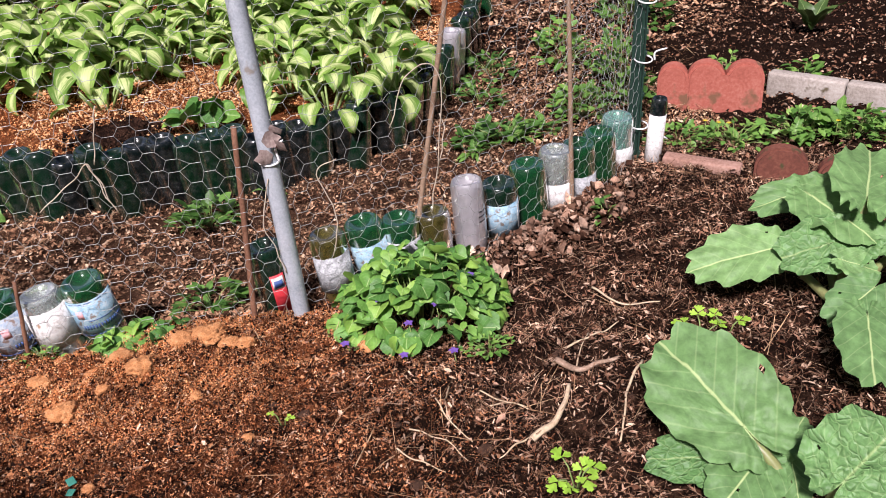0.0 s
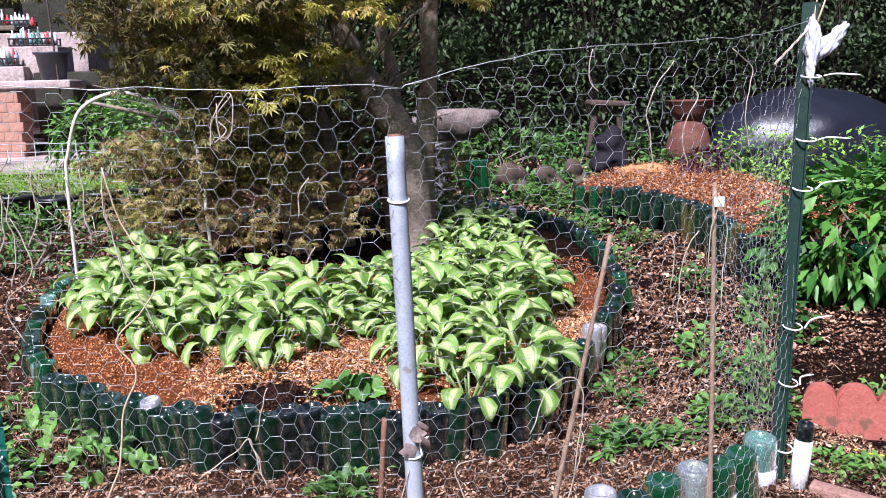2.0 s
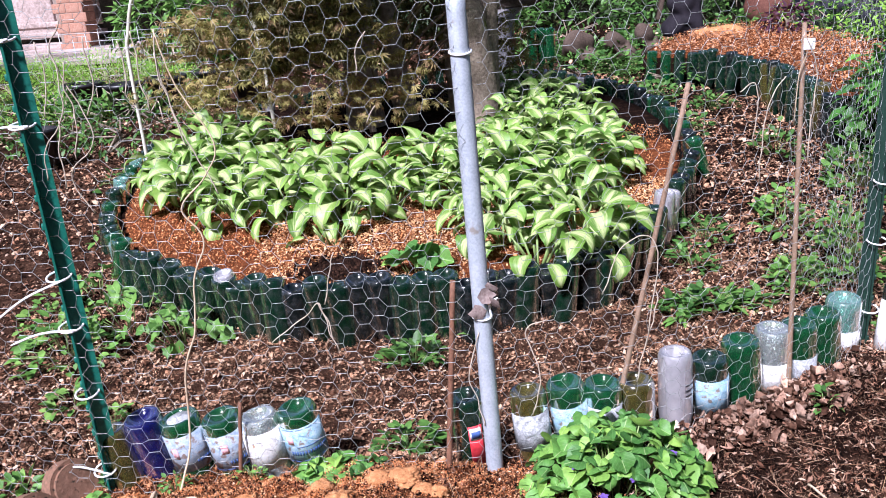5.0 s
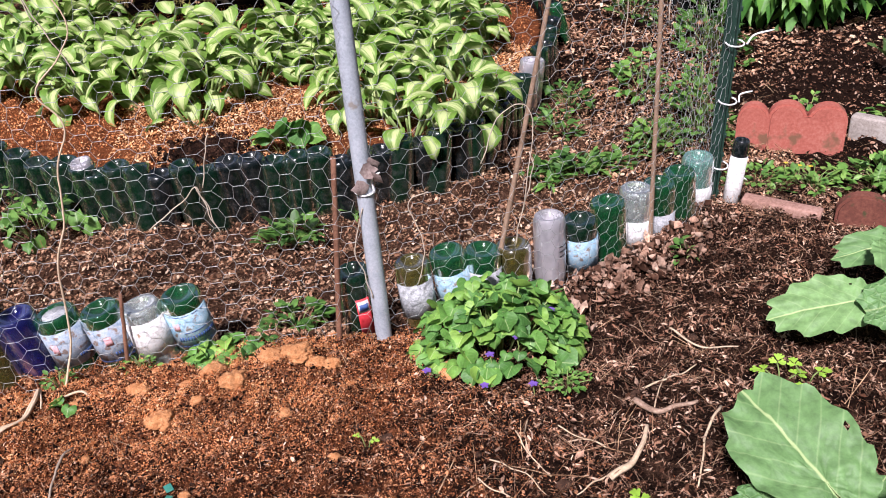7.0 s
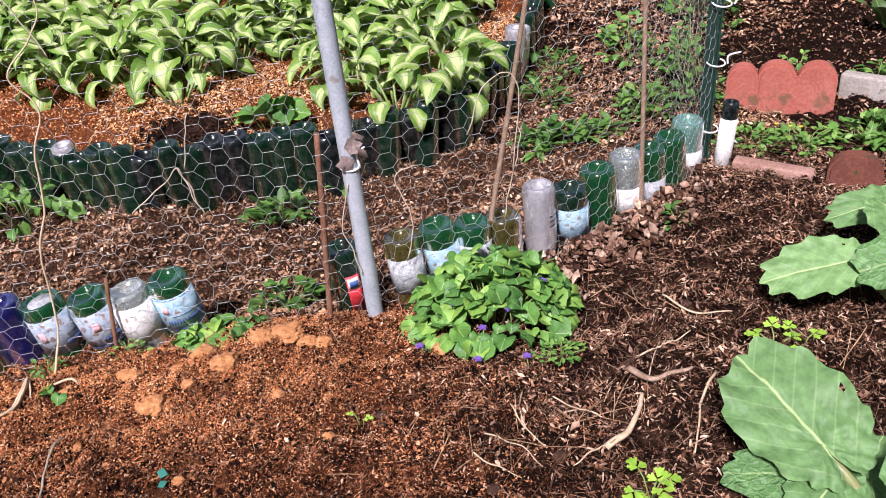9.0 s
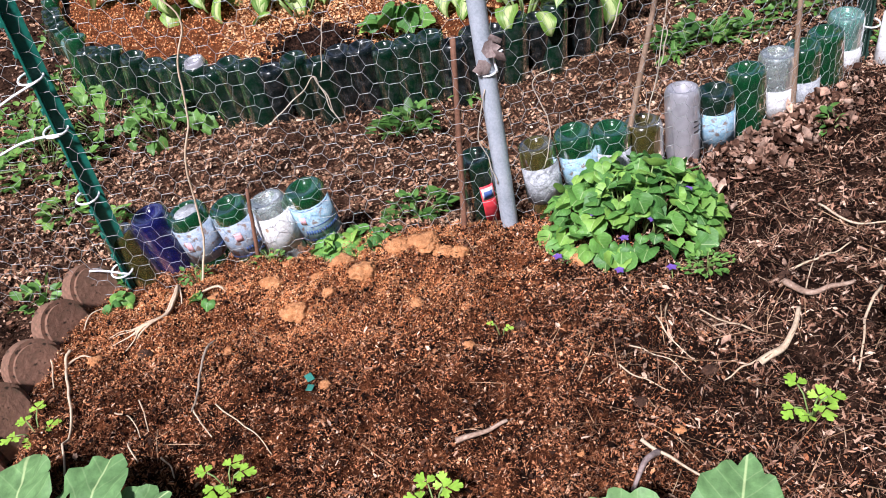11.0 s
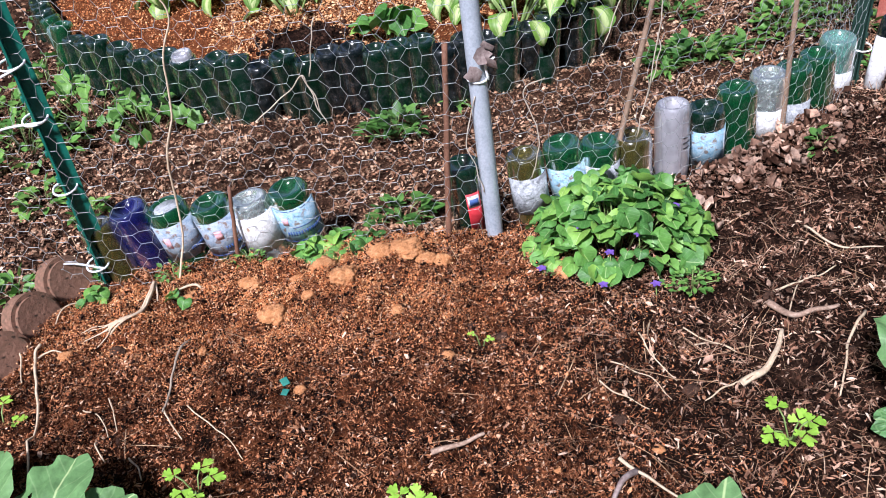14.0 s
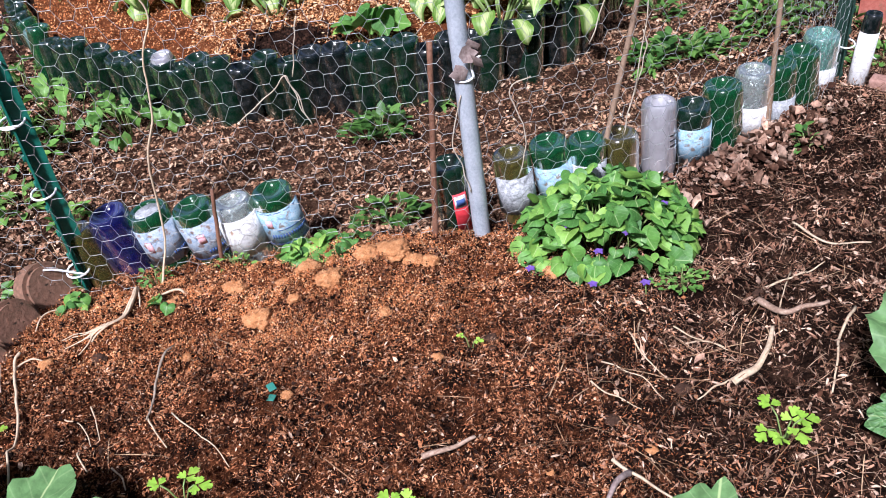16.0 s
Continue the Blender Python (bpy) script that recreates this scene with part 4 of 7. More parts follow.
for glass, x, y, z, r, paper, bars, text in near:
    b = bottle(glass, r, 0.27, paper, (188, 352) if x < 0 else (190, 335), (-0.112, -0.028) if x < 0 else (-0.125, -0.042) if x < 0.6 else (-0.15, -0.078), bars, text, EDGING)
    b.matrix_basis = pose(x, y, z - (0.012 if x < -0.3 else 0.0), rng.normal(0, 2), rng.normal(-13 if x < -0.62 else -8 if x < -0.3 else -3, 2), rng.normal(8, 6))
    if glass == "dark_glass" and x < 0:
        lab = put("paper_label", mesh_from("paper_label", *label_patch(r + 0.0012, 258, 302, -0.15, -0.055), M["print_red"]), b, None, "red label with a white barcode panel")
        put("barcode_panel", mesh_from("barcode_panel", *label_patch(r + 0.002, 262, 298, -0.088, -0.06), M["paper_white"]), lab)
        put("print_bar", mesh_from("print_bar", *label_patch(r + 0.0028, 267, 293, -0.084, -0.068), M["print_blue"]), lab)
    if glass == "green_glass" and x < -0.6:
        put("dust_disc", mesh_from("dust_disc", *lathe([(0.0005, -0.006), (r * 0.6, -0.005), (r * 0.62, -0.009), (0.0005, -0.012)], 18), M["paper_grey"]), b, None, "pale dust caked in the bottle's hollow base")
    if glass == "frosted_glass":
        for k, (z0, w) in enumerate(((-0.07, 45), (-0.082, 50), (-0.094, 30))):
            put("print_bar", mesh_from("print_bar", *label_patch(r + 0.001, 280, 280 + w, z0, z0 + 0.003), M["black_plastic"]), b)

tall_one = bottle("black_glass", 0.021, 0.25, "paper_white", (150, 390), (-0.22, -0.045), (), "black-based bottle wrapped in a white label by the corner post")
tall_one.matrix_basis = pose(0.995, 0.43, 0.185, 2, 3, 0)


def ring_of_bottles(poly, z, gap, group, label, closed=True, seed=3, kinds=("black_glass", "dark_glass", "black_glass", "dark_glass", "dark_glass"), tall=0.3, r=0.038):
    r_ = random.Random(seed)
    masters = {}
    pts = smooth_path([(x, y, 0) for x, y in (poly + poly[:1] if closed else poly)], 20)
    travel, last = 0.0, pts[0]
    for p in pts[1:]:
        travel += (p - last).length
        last = p
        if travel < gap:
            continue
        travel = 0.0
        kind = r_.choice(kinds)
        m = pose(p.x, p.y, z + r_.uniform(-0.018, 0.02), r_.gauss(0, 5), r_.gauss(0, 6), r_.uniform(-20, 20))
        if kind not in masters:
            ob = bottle(kind, r, tall, None, label=label.replace("?", {"dark_glass": "dark green", "green_glass": "green", "black_glass": "near-black", "clear_glass": "clear", "frosted_glass": "frosted", "aqua_glass": "pale green", "olive_glass": "brown-olive"}[kind]), group=group, seg=20)
            ob.matrix_basis = m
            masters[kind] = ob
        else:
            copy_thing(masters[kind], m)


ring_of_bottles(RING[4:13], 0.14, 0.058, "bottles edging the raised hosta bed", "? glass bottle upside down in the raised bed's edge", False, 3, r=0.041)
ring_of_bottles(RING[12:], 0.15, 0.1, "bottles edging the raised hosta bed", "? glass bottle upside down along the bed's far side", False, 5, ("dark_glass", "green_glass", "black_glass", "dark_glass", "dark_glass", "frosted_glass"))
ring_of_bottles(RING[0:5], 0.135, 0.082, "bottles edging the raised hosta bed", "? glass bottle upside down round the bed's end", False, 6, ("aqua_glass", "dark_glass", "green_glass", "dark_glass"))
ring_of_bottles(BED_TWO[:7], 0.25, 0.092, "bottles edging the second bed", "? glass bottle upside down holding up the second bed", False, 8, ("dark_glass", "green_glass", "olive_glass", "dark_glass", "black_glass", "dark_glass"), 0.36, 0.042)
for x, y, z, lean in ((-1.19, 1.23, 0.11, 4), (-0.79, 0.885, 0.15, 9)):
    pale = bottle("frosted_glass", 0.032, 0.3, None, label="cloudy pale glass bottle upside down in the raised bed's edge", group="bottles edging the raised hosta bed")
    pale.matrix_basis = pose(x, y, z, 6, -lean, 0)


# ---- posts, stakes and netting ----
def post_round(name, base, top, r, mat, label):
    ob = thing(name, base, label, "post")
    d = Vector(top) - Vector(base)
    n = 20
    vs, fs = tube([d * (k / n) for k in range(-2, n + 1)], r, 20)
    put("tube", mesh_from("tube", vs, fs, mat), ob)
    vs, fs = tube([d * 0.985, d * 1.004], r * 0.72, 16)
    put("rusty_end", mesh_from("rusty_end", vs, fs, M["rust"]), ob)
    return ob


def tie(parent, at, r, tail, name="cable_tie"):
    """A white cable tie round a post, with its tail."""
    a = [Vector((r * 1.08 * math.cos(t), r * 1.08 * math.sin(t), 0.004 * math.sin(t))) for t in np.linspace(0, 2 * math.pi, 17)]
    c = [tube(a, 0.0022, 5)]
    if tail:
        pts = smooth_path([Vector((r, -r, 0)), Vector(tail) * 0.5 + Vector((0, 0, 0.004)), Vector(tail)], 5)
        c.append(tube(pts, [0.0024] * (len(pts) - 1) + [0.001], 5))
    return put(name, mesh_from(name, *join(c), M["white_plastic"]), parent, Matrix.Translation(at), "white plastic cable tie")


galv = post_round("steel_post", (0, 0, 0), (-0.022, 0.0, 0.96), 0.0172, M["galvanised"], "galvanised steel tube post with an open rusty top")
for z, tail in ((0.35, (0.03, -0.04, 0.05)), (0.845, None)):
    tie(galv, (-0.022 * z, 0, z), 0.0178, tail)


def t_post(base, top, mat, label, ties, turn):
    ob = thing("fence_post", base, label, "post")
    d = Vector(top) - Vector(base)
    rot = d.to_track_quat("Z", "Y").to_matrix().to_4x4() @ Matrix.Rotation(radians(turn), 4, "Z")
    h = d.length
    prof = [(-0.019, -0.004), (0.019, -0.004), (0.019, 0.0), (0.003, 0.002), (0.003, 0.03), (-0.003, 0.03), (-0.003, 0.002), (-0.019, 0.0)]
    vs = [(x, y, z) for z in (-0.12, h) for x, y in prof]
    fs = [(k, (k + 1) % 8, 8 + (k + 1) % 8, 8 + k) for k in range(8)] + [tuple(range(8))[::-1], tuple(range(8, 16))]
    bm = bmesh.new()
    verts = [bm.verts.new(v) for v in vs]
    for f in fs:
        bm.faces.new([verts[i] for i in f])
    part("shaft", bm, mat, ob, "", False, rot)
    for k in range(int(h / 0.055)):
        part("stud", box(0, -0.006, 0.04 + k * 0.055, 0.012, 0.006, 0.012, 0.002), mat, ob, "", True, rot)
    for z, tail in ties:
        tie(ob, d * (z / h), 0.021, tail)
    return ob


t_post((-0.806, 0.0, -0.01), (-0.81, 0.0, 1.11), M["green_paint"], "green painted steel fence post with white ties",
       ((0.24, None), (0.385, (-0.11, -0.03, -0.02)), (0.49, (-0.12, -0.06, -0.07)), (0.06, (-0.09, -0.02, 0.02)), (0.78, (-0.07, -0.02, -0.01)), (0.93, (-0.08, -0.02, -0.02))), 25)
corner = t_post((0.957, 0.47, -0.02), (0.975, 0.47, 1.22), M["dark_green_paint"], "dark green steel corner post with white ties and foil",
                ((0.12, (0.07, -0.03, -0.04)), (0.3, (0.05, -0.03, 0.03)), (0.45, (0.09, -0.02, 0.03)), (0.8, (0.1, -0.02, 0.02)), (0.92, (0.1, -0.02, 0.0)), (1.07, (0.11, -0.02, 0.0))), -25)


def stake(base, top, r, mat, label, name="garden_stake"):
    b, t = Vector(base), Vector(top)
    pts = [b.lerp(t, k / 8) + Vector((0.003 * noise.noise(Vector((k, base[0] * 9, 1))), 0.003 * noise.noise(Vector((k, base[0] * 9, 5))), 0)) for k in range(-1, 9)]
    return tagged(put(name, mesh_from(name, *tube(pts, [r * (1 - 0.02 * k) for k in range(10)], 8), mat)), label, "stake")


stake((-0.097, -0.004, -0.02), (-0.06, 0.01, 0.42), 0.0065, M["rust"], "rusty brown iron stake at the fence")
stake((0.25, 0.1, -0.02), (0.4, 0.1, 0.75), 0.006, M["cane"], "thin leaning bamboo cane at the fence")
stake((0.675, 0.225, 0.0), (0.66, 0.24, 0.83), 0.006, M["cane"], "thin brown cane upright at the fence")
stake((-0.53, -0.006, -0.01), (-0.503, 0.0, 0.19), 0.0045, M["rust"], "short rusty rod in front of the bottles")


def netting(name, line, tops, parent, seed=1, z0=0.0, colw=0.0315, roww=0.0355):
    """Hexagonal wire netting along a ground line; tops: height at each point of the line."""
    r_ = np.random.default_rng(seed)
    p = np.array(line, float)
    seg = np.hypot(*np.diff(p, axis=0).T)
    cum = np.concatenate([[0], np.cumsum(seg)])
    n = int(cum[-1] / colw)
    rows = int(max(tops) / roww) + 1
    off = {}

    def node(i, j):
        """Twist end: column i, half-row j."""
        key = (i, j)
        if key not in off:
            s = i * colw
            z = z0 + j * roww / 2
            off[key] = (s + r_.normal(0, 0.003), z + r_.normal(0, 0.003))
        return off[key]

    ends = []
    for i in range(n):
        for j in range(rows * 2):
            if (i + j) % 2:
                continue
            s, z = node(i, j)
            a, b = (s - colw * 0.33, z), (s + colw * 0.33, z)
            ends.append((a, b, 1))
            for dj in (-1, 1):
                s2, z2 = node(i + 1, j + dj)
                ends.append((b, (s2 - colw * 0.33, z2), 0))
    vs, fs = [], []

    def at(s, z):
        s = min(max(s, 0), cum[-1])
        x, y = np.interp(s, cum, p[:, 0]), np.interp(s, cum, p[:, 1])
        w = 0.009 * math.sin(5.1 * s + 3.0 * z) + 0.006 * math.sin(11 * s - 7 * z + 1)
        s2 = s + 0.01 * math.sin(9 * z + 4 * s)
        x, y = np.interp(s2, cum, p[:, 0]), np.interp(s2, cum, p[:, 1])
        return Vector((x, y - 0.012 + w, z + 0.012 * math.sin(3.3 * s + 0.7)))

    for (a, b, twist) in ends:
        top = np.interp(a[0], cum, tops)
        if a[1] > top or b[1] > top or a[1] < z0:
            continue
        v, f = tube([at(*a), at(*b)], 0.00065 if twist else 0.00045, 3, False)
        k = len(vs)
        vs += v
        fs += [tuple(q + k for q in t) for t in f]
    put("netting", mesh_from("netting", vs, fs, M["wire"]), parent)
    top_line = [at(s, np.interp(s, cum, tops)) for s in np.linspace(0, cum[-1], 70)]
    top_line = [q + Vector((0, 0, 0.006 * noise.noise(q * 14))) for q in top_line]
    put("top_wire", mesh_from("top_wire", *tube(top_line, 0.0008, 5), M["wire"]), parent)
    for q in top_line[4::9]:
        knot = [q + Vector((0.0022 * math.cos(a), 0.0022 * math.sin(a), 0.012 * (a / 9 - 0.7))) for a in np.linspace(0, 12, 15)]
        put("wire_knot", mesh_from("wire_knot", *tube(knot, 0.0007, 4), M["wire"]), parent)
    return top_line[0], top_line[-1]


net = thing("wire_fence", (0, 0, 0), "galvanised hexagonal wire netting hung between the posts", "fence")
near_end = netting("netting", FENCE[:3], [1.06, 1.08, 1.045], net, 1)[1]
far_end = netting("netting", FENCE[2:], [1.045, 1.09, 1.11, 1.14, 1.19], net, 2)[0]
put("top_wire", mesh_from("top_wire", *tube([near_end + Vector((-0.03, -0.001, 0.0)), near_end, far_end, far_end + Vector((0.03, -0.001, 0.004))], 0.0009, 5), M["wire"]), net)
netting("netting", [(0.957, 0.47), (0.99, 0.8), (0.96, 1.1)], [1.1, 0.75, 0.6], net, 3)


# ---- leaves ----
def leaf_mesh(name, mat, length, width, droop, fold=0.25, wave=0.0, nu=4, nv=8, heart=False, twist=0.0, seed=0, lobes=0.0):
    """A leaf from its stalk along +y, falling by droop; u runs across, v along."""
    r_ = random.Random(seed)
    ph = r_.uniform(0, 6)
    vs, uvs, fs = [], [], []
    for j in range(nv + 1):
        v = j / nv
        if heart:
            w = math.sin(math.pi * min(1, v * 0.88 + 0.12)) ** 0.5 * (1 - 0.14 * v)
        else:
            w = math.sin(math.pi * v ** 0.8) ** 0.85 * (1 - 0.15 * v)
        w = max(w, 0.02) * width / 2
        bend = droop * v ** 1.6
        y = length * (v - 0.15 * bend * v)
        z = -length * 0.55 * bend * v
        for i in range(nu * 2 + 1):
            u = i / nu - 1
            back = -0.16 * length * abs(u) ** 1.5 * (1 - v) ** 3 if heart else 0.0
            ww = w * (1 + lobes * math.sin(v * 17 + ph + 2 * u) * abs(u))
            edge = wave * width * math.sin(v * 11 + ph + (3 if u > 0 else 0)) * abs(u) ** 1.5
            x = ww * u
            t = twist * v
            zz = z + fold * abs(ww * u) + edge
            vs.append((x * math.cos(t) - (zz - z) * math.sin(t), y + back, z + x * math.sin(t) + (zz - z) * math.cos(t)))
            uvs.append((0.5 + u / 2, v))
    m = nu * 2 + 1
    for j in range(nv):
        for i in range(nu * 2):
            fs.append((j * m + i, j * m + i + 1, (j + 1) * m + i + 1, (j + 1) * m + i))
    return mesh_from(name, vs, fs, mat, True, uvs)


def hosta_leaf(length, width, droop, twist, cup, side, seed):
    """An ovate, arching leaf whose tip curls down and to one side; the margins ripple."""
    r_ = random.Random(seed)
    ph, nu, nv = r_.uniform(0, 6), 3, 9
    vs, uvs, fs = [], [], []
    p, ang = Vector((0, 0, 0)), 0.25
    for j in range(nv + 1):
        v = j / nv
        w = (math.sin(math.pi * min(1, v ** 0.82)) ** 0.72 * (1 - 0.25 * v ** 4) + 0.03) * width / 2 * (1 - v ** 9)
        t = twist * v ** 1.6
        d = Vector((math.sin(side * v * v), math.cos(ang) * math.cos(side * v * v), math.sin(ang)))
        if j:
            p = p + d * (length / nv)
        ang -= droop / nv * (0.4 + 1.6 * v)
        for i in range(nu * 2 + 1):
            u = i / nu - 1
            x, z = w * u, cup * abs(w * u) ** 1.3 * 3.0 + 0.11 * width * math.sin(9 * v + ph + (2.2 if u > 0 else 0)) * abs(u) ** 2 * math.sin(math.pi * v)
            vs.append(p + Vector((x * math.cos(t) - z * math.sin(t), 0.3 * z * math.sin(-ang), x * math.sin(t) + z * math.cos(t))))
            uvs.append((0.5 + u / 2, v))
    m = nu * 2 + 1
    for j in range(nv):
        for i in range(nu * 2):
            fs.append((j * m + i, j * m + i + 1, (j + 1) * m + i + 1, (j + 1) * m + i))
    return mesh_from("leaf", vs, fs, M["hosta"], True, uvs)


HOSTA = [hosta_leaf(rng.uniform(0.13, 0.165), rng.uniform(0.066, 0.09), rng.uniform(0.9, 2.3), rng.uniform(-1.1, 1.1), rng.uniform(-0.35, 0.45), rng.uniform(-0.7, 0.7), k) for k in range(14)]


def hosta(x, y, z, size, seed, n=20):
    r_ = random.Random(seed)
    ob = thing("hosta_plant", (x, y, z), "hosta with cream-centred, green-edged wavy leaves", "plant", "hostas in the raised bed")
    for k in range(n):
        a = k * 2.39996 + r_.uniform(-0.3, 0.3)
        rad = 0.02 + 0.11 * math.sqrt((k + 0.5) / n) * size
        h = (0.2 - 0.13 * (k / n) + r_.uniform(-0.02, 0.02)) * size
        m = Matrix.Translation((rad * math.cos(a), rad * math.sin(a), h)) @ Matrix.Rotation(a - math.pi / 2, 4, "Z") @ Matrix.Rotation(radians(34 - 50 * k / n + r_.uniform(-15, 15)), 4, "X") @ Matrix.Rotation(r_.uniform(-0.3, 0.3), 4, "Y")
        put("leaf", HOSTA[r_.randrange(14)], ob, m @ Matrix.Scale(size * r_.uniform(0.8, 1.15), 4))
    vs, fs = join([tube([(0, 0, -0.02), (0.05 * math.cos(t), 0.05 * math.sin(t), 0.07), (0.09 * size * math.cos(t), 0.09 * size * math.sin(t), 0.13 * size)], 0.004, 5) for t in np.linspace(0, 6, 9)])
    tagged(put("stalk", mesh_from("stalk", vs, fs, M["stem"]), ob), "", "", "", "stuff")
    return ob


HOSTA_ZONE = [(-1.45, 2.3), (-1.08, 1.5), (-0.66, 1.22), (-0.3, 1.36), (-0.12, 1.36), (0.05, 1.02), (0.36, 0.92), (0.52, 1.5), (0.64, 2.4), (0.66, 3.6), (0.4, 4.4), (0.1, 4.0), (0.1, 2.6), (-0.4, 2.0), (-0.9, 2.3), (-1.3, 3.2)]
made, k = [], 0
pick = random.Random(21)
while len(made) < 66 and k < 6000:
    k += 1
    x, y = pick.uniform(-1.6, 0.9), pick.uniform(0.9, 4.5)
    d = float(inside(HOSTA_ZONE, np.array([x]), np.array([y]))[0])
    if d > 0.06 and all((x - a) ** 2 + (y - b) ** 2 > 0.185 ** 2 for a, b in made):
        made.append((x, y))
        hosta(x, y, 0.1, pick.uniform(0.78, 1.06), k, 30 if y < 2.6 else 17)

for k, (x, y, s, n) in enumerate(((0.17, 0.885, 0.85, 11), (0.33, 0.92, 0.95, 12), (-0.5, 1.2, 0.7, 5), (-1.3, 2.0, 1.0, 20), (-1.15, 1.8, 1.0, 20))):
    hosta(x, y, 0.09, s, 900 + k, n)

def heart_leaf(size, cup, fold, seed):
    """A heart-shaped leaf round its stalk, its tip along +y and a notch behind."""
    r_ = random.Random(seed)
    seg, rings = 26, 4
    vs, uvs, fs = [(0, 0, 0)], [(0.5, 0.3)], []
    for j in range(1, rings + 1):
        q = j / rings
        for i in range(seg):
            a = -math.pi + 2 * math.pi * (i + 0.5) / seg
            rad = (0.74 - 0.12 * math.cos(2 * a)) + 0.3 * math.exp(-(a / 0.34) ** 2)
            rad *= 1 - 0.7 * math.exp(-((math.pi - abs(a)) / 0.3) ** 2)
            rad *= 1 + (0.03 * math.sin(11 * a + seed) if j == rings else 0)
            x, y = size * rad * q * math.sin(a), size * rad * q * math.cos(a)
            z = fold * abs(x) - cup * size * q * q + 0.05 * size * math.sin(3 * a + seed) * q * q
            vs.append((x, y, z))
            uvs.append((0.5 + 0.5 * x / size, 0.3 + 0.5 * y / size))
    fs += [(0, 1 + i, 1 + (i + 1) % seg) for i in range(seg) if i != seg - 1]
    for j in range(rings - 1):
        for i in range(seg - 1):
            b = 1 + j * seg + i
            fs.append((b, b + seg, b + seg + 1, b + 1))
    return mesh_from("leaf", vs, fs, M["violet_leaf"], True, uvs)


VIOLET = [heart_leaf(0.035, c, f, k) for k, (c, f) in enumerate(((0.2, 0.15), (0.4, 0.25), (0.1, 0.5), (0.3, 0.05), (-0.15, 0.4), (0.2, 0.8)))]


def leaf_clump(name, at, rx, ry, h, n, size, label, seed, meshes=VIOLET, group=""):
    r_ = random.Random(seed)
    ob = thing(name, at, label, "plant", group)
    stems = []
    for k in range(n):
        a, q = r_.uniform(0, 6.28), math.sqrt(r_.random())
        x, y = rx * q * math.cos(a), ry * q * math.sin(a)
        z = h * (1 - q ** 2.8) * r_.uniform(0.62, 1.08) + 0.016
        m = Matrix.Translation((x, y, z)) @ Matrix.Rotation(math.atan2(y, x) - math.pi / 2 + r_.gauss(0, 0.5 + 1.5 * (1 - q)), 4, "Z") @ Matrix.Rotation(r_.gauss(-0.1 - 0.6 * q * q, 0.36), 4, "X") @ Matrix.Rotation(r_.gauss(0, 0.36), 4, "Y")
        put("leaf", meshes[r_.randrange(len(meshes))], ob, m @ Matrix.Scale(size * r_.uniform(0.55, 1.25), 4))
        if k % 2 == 0:
            stems.append(tube([(x * 0.4, y * 0.4, -0.01), (x * 0.75, y * 0.75, z * 0.6), (x, y, z)], 0.0016, 4))
    tagged(put("stalk", mesh_from("stalk", *join(stems), M["stem"]), ob), "", "", "", "stuff")
    return ob


PETAL = [leaf_mesh("petal", M["petal"], 0.011, 0.009, 0.5, 0.2, 0.0, 2, 3, False)]


def violet_flower(x, y, z, seed):
    r_ = random.Random(seed)
    ob = thing("violet_flower", (x, y, z), "small purple violet flower", "flower", "violet flowers")
    for k in range(5):
        put("petal", PETAL[0], ob, Matrix.Rotation(k * 1.256 + r_.uniform(-0.2, 0.2), 4, "Z") @ Matrix.Rotation(0.4, 4, "X"))
    put("stalk", mesh_from("stalk", *tube([(0, 0, 0), (0.004, 0.006, -0.03), (0, 0.012, -z - 0.02)], 0.0012, 4), M["stem"]), ob)


leaf_clump("violet_plant", (0.232, -0.075, 0.0), 0.178, 0.145, 0.12, 260, 0.74, "dense green violet plant with heart-shaped leaves", 4)
leaf_clump("violet_plant", (-0.3, -0.02, 0.0), 0.115, 0.05, 0.035, 58, 0.6, "low green violet plant at the bottles' foot", 5)
for k, (x, y, z) in enumerate(((0.145, -0.15, 0.1), (0.2, -0.1, 0.12), (0.19, -0.2, 0.07), (0.25, -0.17, 0.08), (0.33, -0.12, 0.1), (0.07, -0.17, 0.03), (0.26, -0.255, 0.03), (0.17, -0.24, 0.03), (-0.33, -0.1, 0.03))):
    violet_flower(x, y, z, k)


